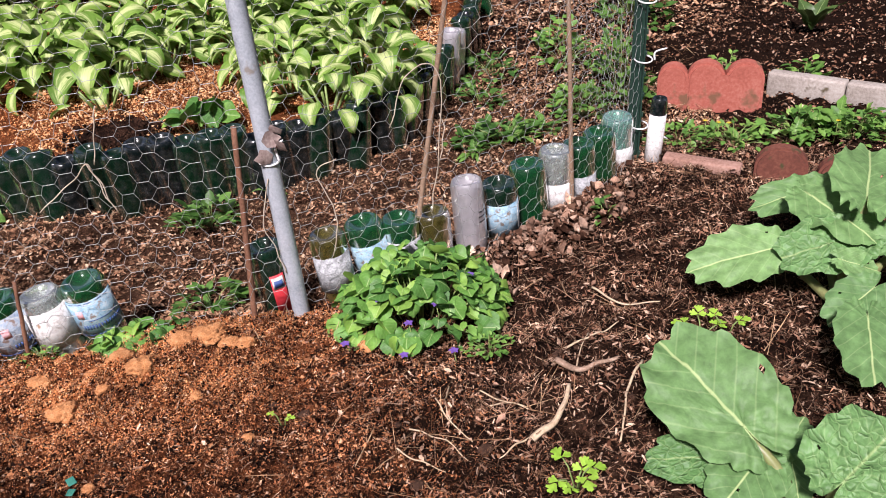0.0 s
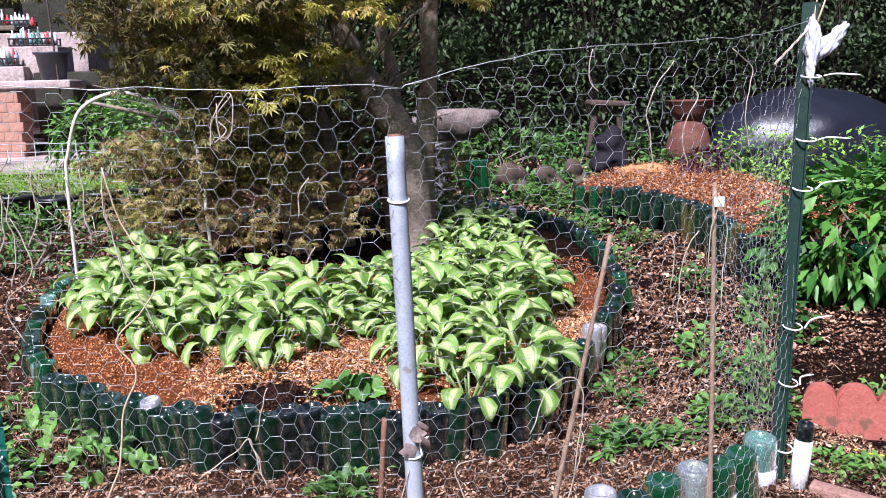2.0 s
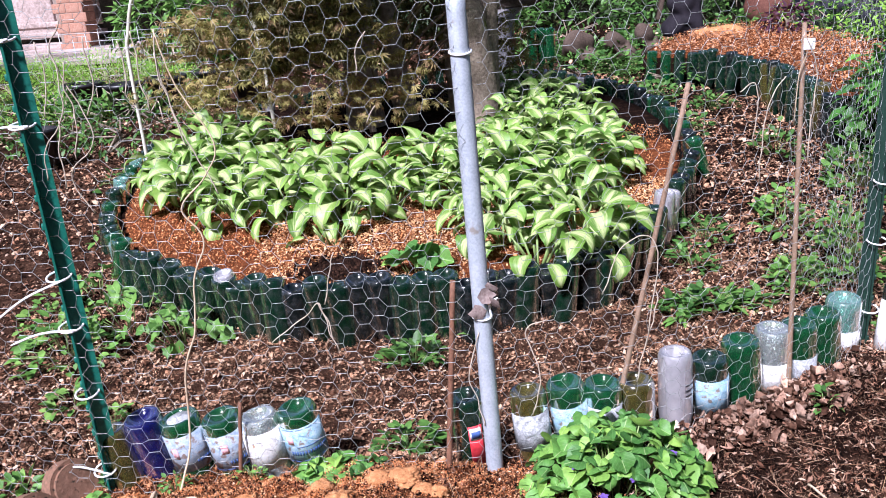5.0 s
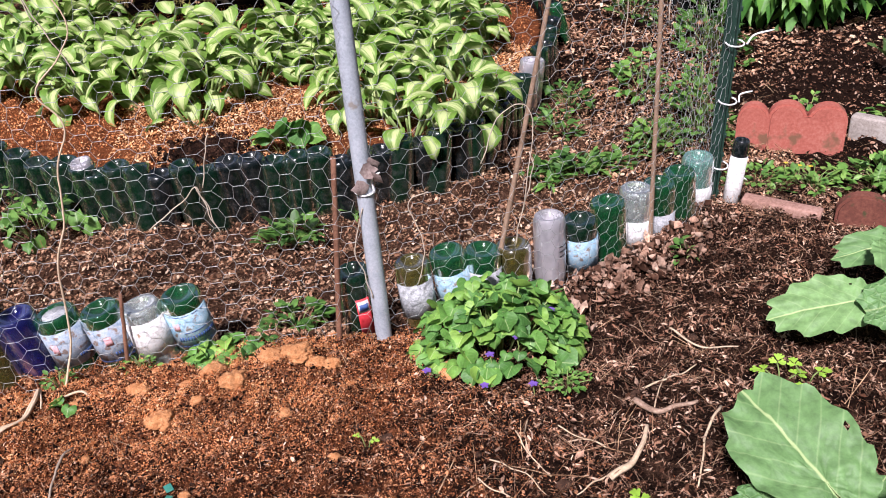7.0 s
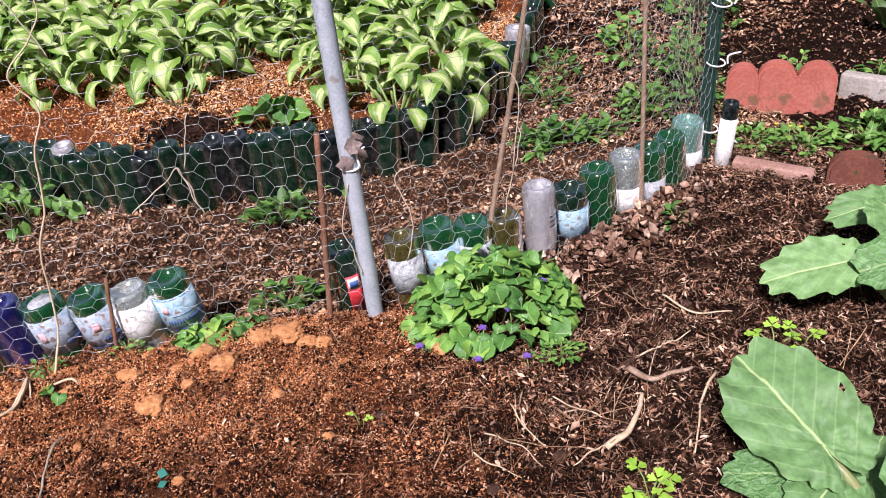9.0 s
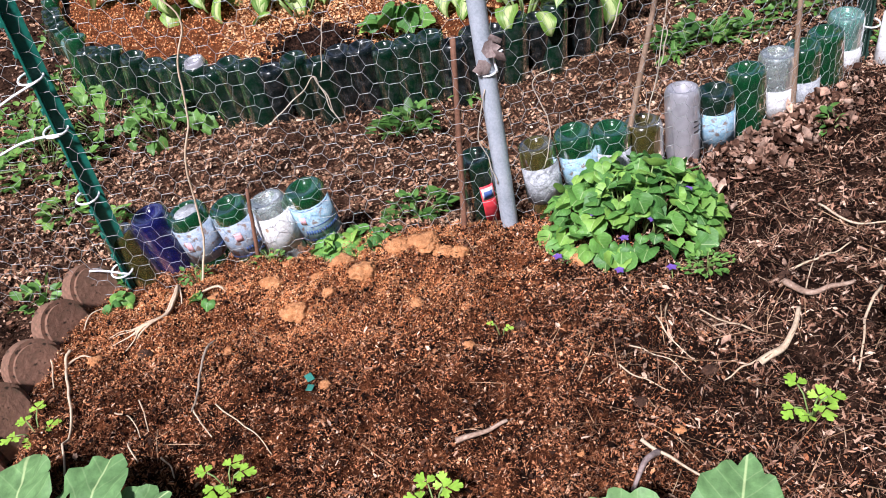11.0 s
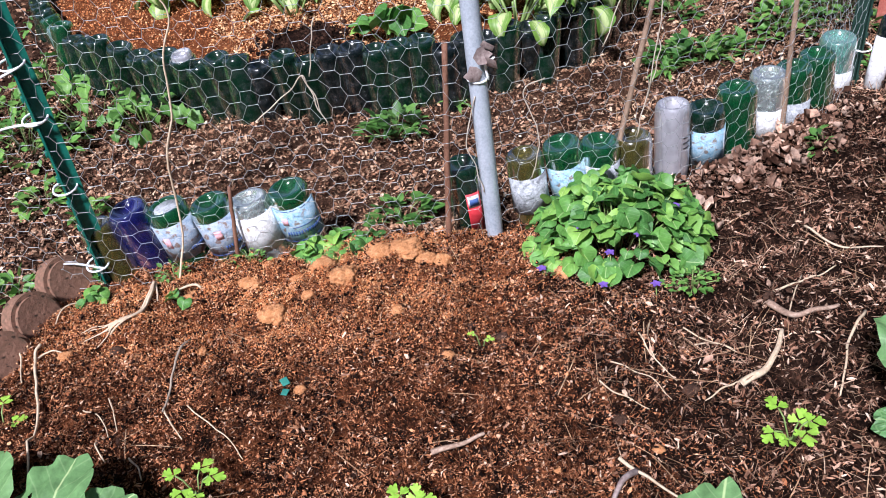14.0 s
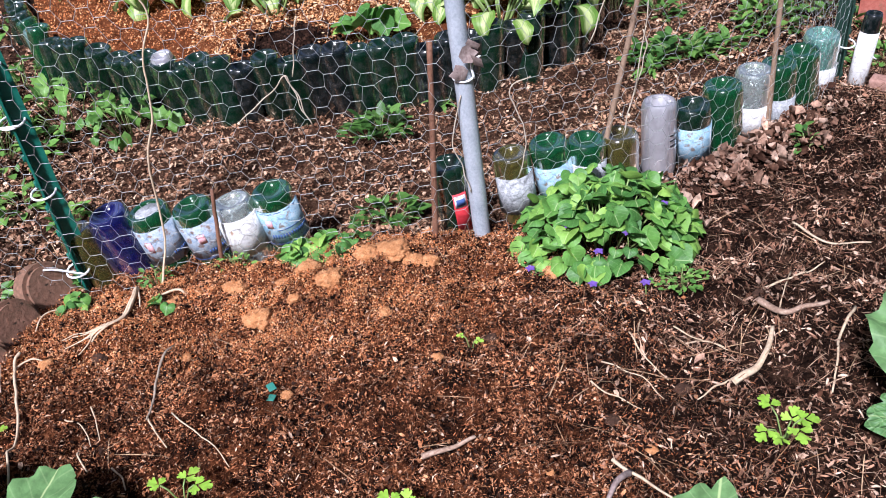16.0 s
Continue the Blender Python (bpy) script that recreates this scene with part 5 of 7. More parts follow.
def weed_patch(name, x, y, rx, ry, h, n, size, label, mat="weed_leaf", seed=0, shape=None, z=None):
    """Low weeds: small leaves in one mesh."""
    r_ = np.random.default_rng(seed + 100)
    a, q = r_.uniform(0, 6.28, n), np.sqrt(r_.random(n))
    px, py = rx * q * np.cos(a), ry * q * np.sin(a)
    pz = h * (1 - q ** 2) * r_.uniform(0.3, 1.1, n) + 0.012
    base = shape or [(0, 0, 0), (-0.3, 0.35, 0.08), (0, 0.4, 0), (0.3, 0.35, 0.08), (-0.22, 0.75, 0.03), (0.22, 0.75, 0.03), (0, 1.0, -0.08)]
    fc = [(0, 2, 1), (0, 3, 2), (1, 2, 4), (2, 3, 5), (2, 6, 4), (2, 5, 6)]
    gz = float(ground_z(x, y)) if z is None else z
    ob = thing(name, (x, y, gz), label, "weed", "weeds")
    mats = turn_mats(np.arctan2(py, px) - 1.57 + r_.normal(0, 0.7, n), r_.normal(0.25, 0.35, n), r_.normal(0, 0.3, n))
    cloud("foliage", base, fc, np.stack([px, py, pz], -1), mats, size * r_.uniform(0.6, 1.3, n), M[mat], ob, "", True)
    vs, fs = join([tube([(0, 0, -0.02), (px[i] * 0.6, py[i] * 0.6, pz[i] * 0.7), (px[i], py[i], pz[i])], 0.0012, 3) for i in range(0, n, 4)])
    tagged(put("stalk", mesh_from("stalk", vs, fs, M["stem"]), ob), "", "", "", "stuff")
    return ob


for k, (x, y, rx, ry, h, n, s) in enumerate((
        (-0.19, 0.17, 0.07, 0.05, 0.05, 60, 0.03), (0.68, 0.83, 0.17, 0.07, 0.06, 150, 0.035), (0.98, 0.95, 0.1, 0.1, 0.1, 120, 0.035), (0.83, 1.45, 0.08, 0.16, 0.1, 70, 0.035),
        (0.72, 1.2, 0.08, 0.12, 0.09, 75, 0.032), (-0.2, 0.6, 0.09, 0.05, 0.05, 60, 0.04), (-1.25, 0.75, 0.15, 0.15, 0.12, 160, 0.035),
        (-1.4, 1.0, 0.12, 0.15, 0.1, 90, 0.035), (-1.58, 1.9, 0.06, 0.2, 0.06, 40, 0.04), (1.12, 0.55, 0.12, 0.08, 0.045, 110, 0.024), (1.28, 0.52, 0.12, 0.08, 0.045, 90, 0.025), (1.47, 0.5, 0.14, 0.09, 0.06, 150, 0.027),
        (1.6, 0.42, 0.1, 0.08, 0.08, 150, 0.028), (1.5, 0.95, 0.12, 0.08, 0.1, 150, 0.03), (1.72, 0.85, 0.08, 0.07, 0.08, 70, 0.035), (-0.655, -0.03, 0.035, 0.02, 0.03, 34, 0.012), (-0.5, -0.015, 0.04, 0.02, 0.03, 30, 0.013),
        (-1.02, 0.03, 0.06, 0.05, 0.05, 40, 0.03), (-1.1, 0.45, 0.06, 0.08, 0.04, 50, 0.03), (-0.95, 0.35, 0.04, 0.05, 0.03, 30, 0.03), (0.72, 0.14, 0.025, 0.02, 0.06, 16, 0.025), (0.33, -0.24, 0.05, 0.03, 0.02, 80, 0.012),
        (1.12, 1.45, 0.09, 0.22, 0.15, 120, 0.04), (1.15, 1.0, 0.07, 0.2, 0.25, 140, 0.04))):
    weed_patch("weed", x, y, rx, ry, h, n, s, "low green weeds growing on the path" if y > 0.1 else "small green seedlings in the bed", "weed_light" if abs(x) > 0.9 or y < 0.1 else "weed_leaf", k)
leaf_clump("seedling", (-0.2, 0.9, 0.11), 0.11, 0.05, 0.06, 14, 1.3, "young green seedlings in the coir", 9)
for k, (x, y, n) in enumerate(((-0.603, -0.13, 4), (-0.79, -0.1, 7), (-0.83, 0.02, 5))):
    leaf_clump("violet_seedling", (x, y, float(top_z(x, y)) - 0.004), 0.028, 0.022, 0.02, n, 0.52, "tiny violet seedling with round green leaves", 40 + k)


# ---- rhubarb ----
def rhubarb_leaf(name, length, width, seed, crinkle=1.0):
    """A broad heart-shaped blade round the stalk's end, with scalloped, ruffled margins and two ears behind."""
    seg, rings = 76, 13
    sd = Vector((seed * 3.7, seed * 1.3, 0))
    wide = (width / 2) / (0.68 * length)
    holes = random.Random(int(seed * 10))
    bitten = {(holes.randrange(5, rings - 2), holes.randrange(8, seg - 8)) for _ in range(1)}
    vs, uvs, fs = [], [], []
    for j in range(rings + 1):
        q = (j / rings) ** 0.85
        for i in range(seg):
            a = -math.pi + 2 * math.pi * (i + 0.5) / seg
            c = Vector((math.sin(a), math.cos(a), 0))
            lobe = abs(math.sin(7.5 * a + seed + 0.9 * noise.noise(c * 1.5 + sd))) ** 0.8 - 0.6
            rad = 0.37 + 0.63 * (0.5 + 0.5 * math.cos(a)) ** 1.3
            rad *= 1 - 0.8 * math.exp(-((math.pi - abs(a)) / 0.2) ** 2)
            rad *= 1 + q ** 3 * (0.1 * lobe + 0.04 * noise.noise(c * 9 + sd) + 0.12 * noise.noise(c * 2.0 + sd))
            x, y = wide * length * rad * q * math.sin(a), length * rad * q * math.cos(a)
            p = Vector((x / length * 9, y / length * 9, seed))
            z = 0.1 * abs(x) - 0.16 * length * max(0, y / length - 0.55) + length * 0.05 * noise.noise(p * 0.45)
            z += length * (0.03 * math.sin(15 * a + seed * 2) + 0.05 * noise.noise(c * 4 + sd)) * q ** 4
            z += crinkle * length * (0.022 * noise.noise(p * 1.3) + 0.028 * (0.3 - abs(noise.noise(p * 1.9))) + 0.008 * noise.noise(p * 4.5))
            z -= 0.012 * length * math.exp(-(x / length / 0.025) ** 2) * (1 if y > 0 else 0)
            vs.append((x, y, z))
            uvs.append((0.5 + x / width * 0.95, 0.25 + 0.75 * y / length))
    for j in range(rings):
        for i in range(seg - 1):
            if (j, i) not in bitten:
                b = j * seg + i
                fs.append((b, b + seg, b + seg + 1, b + 1))
    return mesh_from(name, vs, fs, M["rhubarb_crinkled" if crinkle > 1.5 else "rhubarb_leaf"], True, uvs)


def rhubarb(at, leaves, seed, label):
    """leaves: where each blade starts and ends, its width and crinkle."""
    ob = thing("rhubarb_plant", at, label, "plant", "rhubarb plants")
    for k, (b, t, width, crinkle) in enumerate(leaves):
        b, t = Vector(b) - Vector(at), Vector(t) - Vector(at)
        d = t - b
        y_ = d.normalized()
        x_ = y_.cross(Vector((-0.2, -0.5, 1))).normalized()
        m = Matrix((x_, y_, x_.cross(y_))).transposed().to_4x4()
        m.translation = b
        put("leaf", rhubarb_leaf("leaf", d.length, width, seed + k * 1.7, crinkle), ob, m)
        p = smooth_path([(0, 0, -0.02), (b.x * 0.6, b.y * 0.6, b.z * 0.6), b - Vector((0, 0, 0.012))], 4)
        put("stalk", mesh_from("stalk", *tube(p, [0.011 - 0.0006 * i for i in range(len(p))], 7), M["red_stem"]), ob)
    return ob


rhubarb((0.66, -0.76, 0), [
    ((0.594, -0.658, 0.1), (0.538, -0.492, 0.162), 0.178, 1.45), ((0.57, -0.675, 0.065), (0.458, -0.632, 0.055), 0.085, 2.2), ((0.6, -0.69, 0.06), (0.512, -0.745, 0.05), 0.1, 1.2), ((0.655, -0.69, 0.055), (0.625, -0.76, 0.045), 0.055, 0.6),
    ((0.66, -0.79, 0.1), (0.775, -0.742, 0.125), 0.14, 2.2), ((0.656, -0.674, 0.06), (0.722, -0.625, 0.06), 0.065, 0.8), ((0.71, -0.83, 0.07), (0.85, -0.9, 0.09), 0.16, 1.2)],
    2, "rhubarb with broad crinkled green leaves")
rhubarb((1.03, -0.3, 0), [
    ((0.905, -0.226, 0.1), (0.75, -0.21, 0.08), 0.12, 0.5), ((1.035, -0.296, 0.135), (0.9, -0.268, 0.11), 0.125, 2.4), ((1.11, -0.095, 0.14), (0.951, -0.086, 0.12), 0.085, 0.5), ((1.025, -0.175, 0.17), (1.055, -0.33, 0.15), 0.125, 0.6),
    ((1.08, -0.255, 0.2), (1.215, -0.09, 0.22), 0.14, 0.5), ((0.985, -0.335, 0.12), (1.045, -0.362, 0.1), 0.06, 0.9), ((1.0, -0.4, 0.09), (0.905, -0.426, 0.06), 0.09, 0.6), ((0.915, -0.5, 0.11), (0.847, -0.615, 0.08), 0.11, 0.5),
    ((1.12, -0.33, 0.13), (1.25, -0.4, 0.14), 0.15, 0.7)],
    11, "large rhubarb with pale green leaves")
rhubarb((-0.72, -0.76, 0), [((-0.8, -0.66, 0.06), (-0.805, -0.53, 0.09), 0.125, 0.5), ((-0.695, -0.69, 0.06), (-0.672, -0.55, 0.09), 0.12, 0.5), ((-0.665, -0.67, 0.05), (-0.575, -0.622, 0.07), 0.075, 0.6), ((-0.8, -0.74, 0.06), (-0.93, -0.74, 0.09), 0.14, 0.6), ((-0.66, -0.75, 0.05), (-0.56, -0.78, 0.08), 0.1, 0.6)],
        23, "young rhubarb with broad, nibbled green leaves")
rhubarb((-0.43, -0.84, 0), [((-0.44, -0.79, 0.05), (-0.445, -0.672, 0.08), 0.115, 0.6), ((-0.41, -0.86, 0.05), (-0.31, -0.88, 0.08), 0.12, 0.6)], 33, "young rhubarb low on the soil")
rhubarb((0.12, -0.89, 0), [((0.075, -0.855, 0.05), (0.005, -0.752, 0.085), 0.13, 0.6), ((0.165, -0.84, 0.05), (0.215, -0.732, 0.085), 0.115, 0.6), ((0.12, -0.93, 0.07), (0.1, -1.06, 0.1), 0.14, 0.6)], 43, "young rhubarb with wavy leaf edges")


def trefoil(name, seed):
    """Three wedge leaflets, each cut into three toothed lobes."""
    r_ = random.Random(seed)
    rim = [(-0.12, 0.1), (-0.34, 0.42), (-0.52, 0.62), (-0.46, 0.8), (-0.3, 0.78), (-0.22, 0.72), (-0.24, 0.98), (-0.08, 1.06), (0.0, 0.98), (0.1, 1.07), (0.24, 0.97), (0.2, 0.72), (0.32, 0.8), (0.47, 0.78), (0.5, 0.6), (0.33, 0.4), (0.12, 0.1)]
    vs, fs, uvs = [], [], []
    for turn, size, off in ((-75, 0.8, 0.1), (0, 1.0, 0.35), (75, 0.8, 0.1)):
        a, k = radians(turn + r_.uniform(-8, 8)), len(vs)
        tip = r_.uniform(-0.25, 0.05)
        for x, y in [(0, 0.5), (0, 0)] + rim:
            z = 0.14 * abs(x) + tip * y * y * 0.6 + 0.04 * math.sin(9 * x + 5 * y)
            x, y = x * size, y * size
            vs.append((0.013 * (x * math.cos(a) + y * math.sin(a)), 0.013 * (off - x * math.sin(a) + y * math.cos(a)), 0.013 * z))
            uvs.append((0.5 + x / 2, y))
        ring = [k + 1] + list(range(k + 2, k + 2 + len(rim)))
        fs += [(k, ring[i], ring[(i + 1) % len(ring)]) for i in range(len(ring))]
    return mesh_from(name, vs, fs, M["celery_leaf"], True, uvs)


CELERY = [trefoil("leaf", k) for k in range(4)]
for k, (x, y, n) in enumerate(((-0.868, -0.4, 5), (-0.51, -0.575, 5), (-0.197, -0.67, 6), (0.36, -0.607, 6), (0.716, -0.33, 5), (0.76, -0.34, 3), (-0.06, -0.335, 2))):
    ob = thing("celery_seedling", (x, y, 0.004), "bright yellow-green celery seedling with lobed leaves", "seedling", "celery seedlings")
    r_ = random.Random(k + 60)
    stems = []
    for q in range(n):
        a = q * 6.28 / n + r_.uniform(-0.35, 0.35)
        rad = r_.uniform(0.012, 0.036) * (1 if n > 2 else 0.4)
        px, py, pz = rad * math.cos(a), rad * math.sin(a), r_.uniform(0.016, 0.034)
        put("leaf", CELERY[q % 4], ob, Matrix.Translation((px, py, pz)) @ Matrix.Rotation(a - 1.57 + r_.uniform(-0.7, 0.7), 4, "Z") @ Matrix.Rotation(r_.uniform(-0.15, 0.35), 4, "X") @ Matrix.Scale(r_.uniform(1.2, 1.65) * (1 if n > 2 else 0.5), 4))
        stems.append(tube([(0, 0, -0.015), (px * 0.6, py * 0.6, pz * 0.75), (px, py, pz)], 0.0013, 4))
    tagged(put("stalk", mesh_from("stalk", *join(stems), M["stem"]), ob), "", "", "", "stuff")


# ---- edging ----
def scallop_edging(at, rz, n, w, h, thick, mat, label, name="edging_stone", power=0.8):
    """A run of n rounded scallops, standing on edge."""
    bm = bmesh.new()
    pts = [(0, -0.06)]
    for k in range(n):
        for t in np.linspace(0.12, math.pi - 0.12, 13):
            pts.append((w * (k + 0.5) - w / 2 * math.cos(t), h * 0.52 + h * 0.48 * math.sin(t) ** power))
    pts.append((w * n, -0.06))
    front = [bm.verts.new((x, -thick / 2, z)) for x, z in pts]
    back = [bm.verts.new((x, thick / 2, z)) for x, z in pts]
    bm.faces.new(front)
    bm.faces.new(back[::-1])
    for i in range(len(pts)):
        j = (i + 1) % len(pts)
        bm.faces.new((front[j], front[i], back[i], back[j]))
    bmesh.ops.bevel(bm, geom=[e for e in bm.edges if abs(e.verts[0].co.y - e.verts[1].co.y) < 1e-6], offset=thick * 0.16, segments=2, affect="EDGES")
    bmesh.ops.recalc_face_normals(bm, faces=bm.faces[:])
    me = bpy.data.meshes.new(name)
    bm.to_mesh(me)
    bm.free()
    me.materials.append(mat)
    ob = put(name, me, None, pose(*at, 0, 0, rz))
    return tagged(ob, label, "edging", "edging stones")


scallop_edging((1.21, 0.87, 0.005), -29, 1, 0.095, 0.12, 0.05, M["terracotta"], "terracotta end scallop leaning by the corner post", power=0.9)
scallop_edging((1.295, 0.84, 0.005), -27, 2, 0.115, 0.125, 0.055, M["terracotta"], "terracotta scalloped edging stone on the path's far side", power=0.9)
scallop_edging((1.2, 0.29, -0.04), -32, 1, 0.13, 0.115, 0.045, M["dark_terracotta"], "dark red half-round edging stone beside the plank", power=1.0)
scallop_edging((1.325, 0.205, -0.045), -32, 1, 0.12, 0.105, 0.045, M["dark_terracotta"], "dark red half-round edging stone half buried", power=1.0)
for k, (x, y) in enumerate(((-0.885, 0.03), (-0.905, -0.085), (-0.93, -0.195), (-0.955, -0.305), (-0.985, -0.415))):
    stone_ = scallop_edging((x, y, -0.03), 66, 1, 0.105, 0.112, 0.05, M["old_terracotta"], "mossy old terracotta scallop edging the bed", power=1.0)
    stone_.matrix_basis = pose(x - 0.004, y - 0.1, -0.03, -20, 0, 60 + 5 * math.sin(k * 2.1))
tagged(part("timber_plank", box(0, 0, 0, 0.2, 0.045, 0.034, 0.005), M["plank"], None, "", True, pose(1.085, 0.35, 0.01, 0, 2, -40)), "weathered reddish timber plank lying on the soil", "plank")
for k, (x, y, rz) in enumerate(((1.66, 0.745, -52), (1.81, 0.56, -50))):
    ob = tagged(part("edging_block", box(0, 0, 0, 0.235, 0.05, 0.085, 0.008), M["white_stone"], None, "", True, pose(x, y, 0.015, 0, 0, rz)), "pale stone edging block on the side bed", "edging", "edging stones")


# ---- twigs and cords ----
def cord(name, pts, r, mat, label, category, parent=None, seg=6):
    p = smooth_path(pts, 6)
    if category in ("stick", "root"):
        g = [float(top_z(q.x, q.y)) for q in p]
        k = len(p) - 1
        p = [Vector((q.x, q.y, max(g[i], 0.6 * (g[0] + (g[-1] - g[0]) * i / k) + 0.4 * g[i]) + q.z * 0.5 + r * 0.3)) for i, q in enumerate(p)]
    r *= 0.75 if mat is M["straw"] else 0.85
    n = len(p)
    me = mesh_from(name, *tube([q + Vector((0.0018 * noise.noise(q * 40), 0.0018 * noise.noise(q * 40 + Vector((9, 0, 0))), 0)) for q in p], [r * (1 - 0.5 * i / n) for i in range(n)], seg), mat)
    return tagged(put(name, me), label, category)


cord("dry_stick", [(0.331, -0.488, 0.02), (0.366, -0.478, 0.02), (0.4, -0.445, 0.02), (0.428, -0.398, 0.018)], 0.009, M["straw"], "peeled pale stick lying on the litter", "stick")
cord("dry_stick", [(0.429, -0.334, 0.016), (0.452, -0.367, 0.016), (0.483, -0.370, 0.016), (0.533, -0.368, 0.016)], 0.0075, M["stick"], "short brown stick lying on the litter", "stick")
cord("dry_stick", [(0.571, -0.384, 0.014), (0.515, -0.444, 0.014), (0.490, -0.492, 0.014), (0.460, -0.542, 0.014)], 0.0035, M["straw"], "thin pale stem on the litter", "stick")
cord("dry_stick", [(0.457, -0.293, 0.014), (0.512, -0.280, 0.014), (0.589, -0.241, 0.014)], 0.003, M["straw"], "thin straw-coloured twig on the litter", "stick")
cord("dry_stick", [(0.590, -0.106, 0.014), (0.610, -0.149, 0.014), (0.638, -0.180, 0.014), (0.698, -0.196, 0.014)], 0.0035, M["straw"], "bent pale stem on the litter", "stick")
cord("dry_stick", [(0.334, -0.478, 0.014), (0.301, -0.491, 0.014), (0.270, -0.504, 0.014)], 0.0025, M["straw"], "splinter of pale stem on the litter", "stick")
cord("dry_stick", [(-0.160, -0.549, 0.018), (-0.126, -0.546, 0.018), (-0.076, -0.540, 0.018)], 0.006, M["stick"], "split wood splinter on the soil", "stick")
cord("dry_stick", [(-0.584, -0.230, 0.018), (-0.595, -0.293, 0.018), (-0.595, -0.356, 0.018), (-0.597, -0.404, 0.018)], 0.0035, M["bark"], "thin dark twig on the soil", "stick")
cord("dry_stick", [(-0.599, -0.395, 0.014), (-0.578, -0.432, 0.014), (-0.552, -0.469, 0.014)], 0.0025, M["straw"], "thin pale twig on the soil", "stick")
cord("dry_stick", [(-0.855, -0.222, 0.020), (-0.856, -0.250, 0.020), (-0.811, -0.369, 0.020), (-0.775, -0.520, 0.020)], 0.0045, M["straw"], "pale dry stem lying on the soil", "stick")
cord("dry_stick", [(-0.856, -0.250, 0.020), (-0.840, -0.240, 0.020), (-0.805, -0.251, 0.020)], 0.003, M["straw"], "short pale stem on the soil", "stick")
cord("dry_stick", [(-0.899, -0.212, 0.020), (-0.871, -0.276, 0.020), (-0.852, -0.322, 0.020)], 0.0025, M["straw"], "short pale root on the soil", "stick")
cord("dry_stick", [(-0.701, -0.441, 0.014), (-0.684, -0.476, 0.014), (-0.669, -0.497, 0.014)], 0.0025, M["straw"], "curved pale root on the soil", "stick")
cord("dry_stick", [(-0.636, -0.489, 0.014), (-0.617, -0.509, 0.014), (-0.607, -0.530, 0.014)], 0.0025, M["straw"], "curved pale root on the soil", "stick")
cord("dry_stick", [(0.109, -0.613, 0.014), (0.144, -0.649, 0.014), (0.173, -0.684, 0.014)], 0.004, M["straw"], "long pale stem on the soil", "stick")
cord("dry_stick", [(0.131, -0.633, 0.018), (0.103, -0.663, 0.018), (0.076, -0.692, 0.018)], 0.0065, M["dead_leaf"], "short grey weathered stick on the soil", "stick")
for k in range(7):
    o = [0.006 * noise.noise(Vector((k * 3.1, q, 0.5))) for q in range(10)]
    cord("root_strand", [(-0.698 + o[0], -0.033, 0.022), (-0.674 + o[1], -0.089 + o[2], 0.022 + 0.004 * (k % 3)), (-0.678 + o[3], -0.150 + o[4], 0.022 + 0.004 * (k % 2)), (-0.697 + o[5], -0.187 + 2 * o[6], 0.02), (-0.735 + 3 * o[7], -0.204 + 4 * o[8], 0.016)], 0.0042, M["straw"], "strand of a frayed pale dry root on the soil", "root")
cord("root_strand", [(-0.711, -0.183, 0.016), (-0.738, -0.202, 0.016), (-0.763, -0.213, 0.016)], 0.0022, M["straw"], "frayed end of the dry root", "root")
cord("root_strand", [(-0.711, -0.183, 0.016), (-0.744, -0.194, 0.016), (-0.776, -0.198, 0.016)], 0.0022, M["straw"], "frayed end of the dry root", "root")
cord("root_strand", [(-0.711, -0.183, 0.016), (-0.744, -0.205, 0.016), (-0.776, -0.220, 0.016)], 0.0022, M["straw"], "frayed end of the dry root", "root")
cord("root_strand", [(-0.711, -0.183, 0.016), (-0.752, -0.190, 0.016), (-0.792, -0.189, 0.016)], 0.0022, M["straw"], "frayed end of the dry root", "root")
cord("root_strand", [(-0.711, -0.183, 0.016), (-0.734, -0.209, 0.016), (-0.755, -0.227, 0.016)], 0.0022, M["straw"], "frayed end of the dry root", "root")
cord("root_strand", [(-0.676, -0.071, 0.022), (-0.663, -0.109, 0.022), (-0.659, -0.133, 0.022)], 0.003, M["straw"], "curled end of the dry root", "root")
cord("root_strand", [(-0.780, -0.084, 0.020), (-0.831, -0.118, 0.020), (-0.850, -0.157, 0.020)], 0.0025, M["straw"], "pale runner of a seedling", "root")
cord("dry_stick", [(0.197, -0.380, 0.014), (0.212, -0.430, 0.014), (0.237, -0.467, 0.014)], 0.0018, M["straw"], "thin dry straw on the litter", "stick")
cord("dry_stick", [(0.142, -0.418, 0.014), (0.172, -0.443, 0.014), (0.220, -0.496, 0.014)], 0.0018, M["straw"], "thin dry straw on the litter", "stick")
cord("dry_stick", [(0.283, -0.345, 0.014), (0.311, -0.379, 0.014), (0.348, -0.407, 0.014)], 0.0018, M["straw"], "thin dry straw on the litter", "stick")
cord("dry_stick", [(0.113, -0.465, 0.014), (0.142, -0.495, 0.014), (0.180, -0.516, 0.014)], 0.0018, M["straw"], "thin dry straw on the litter", "stick")
cord("dry_stick", [(0.232, -0.320, 0.014), (0.213, -0.375, 0.014), (0.212, -0.430, 0.014)], 0.0018, M["straw"], "thin dry straw on the litter", "stick")
cord("dry_stick", [(0.525, -0.249, 0.014), (0.470, -0.335, 0.014), (0.454, -0.362, 0.014)], 0.0018, M["straw"], "thin dry straw on the litter", "stick")
cord("dry_stick", [(0.289, -0.389, 0.014), (0.317, -0.387, 0.014), (0.354, -0.415, 0.014)], 0.0018, M["straw"], "thin dry straw on the litter", "stick")
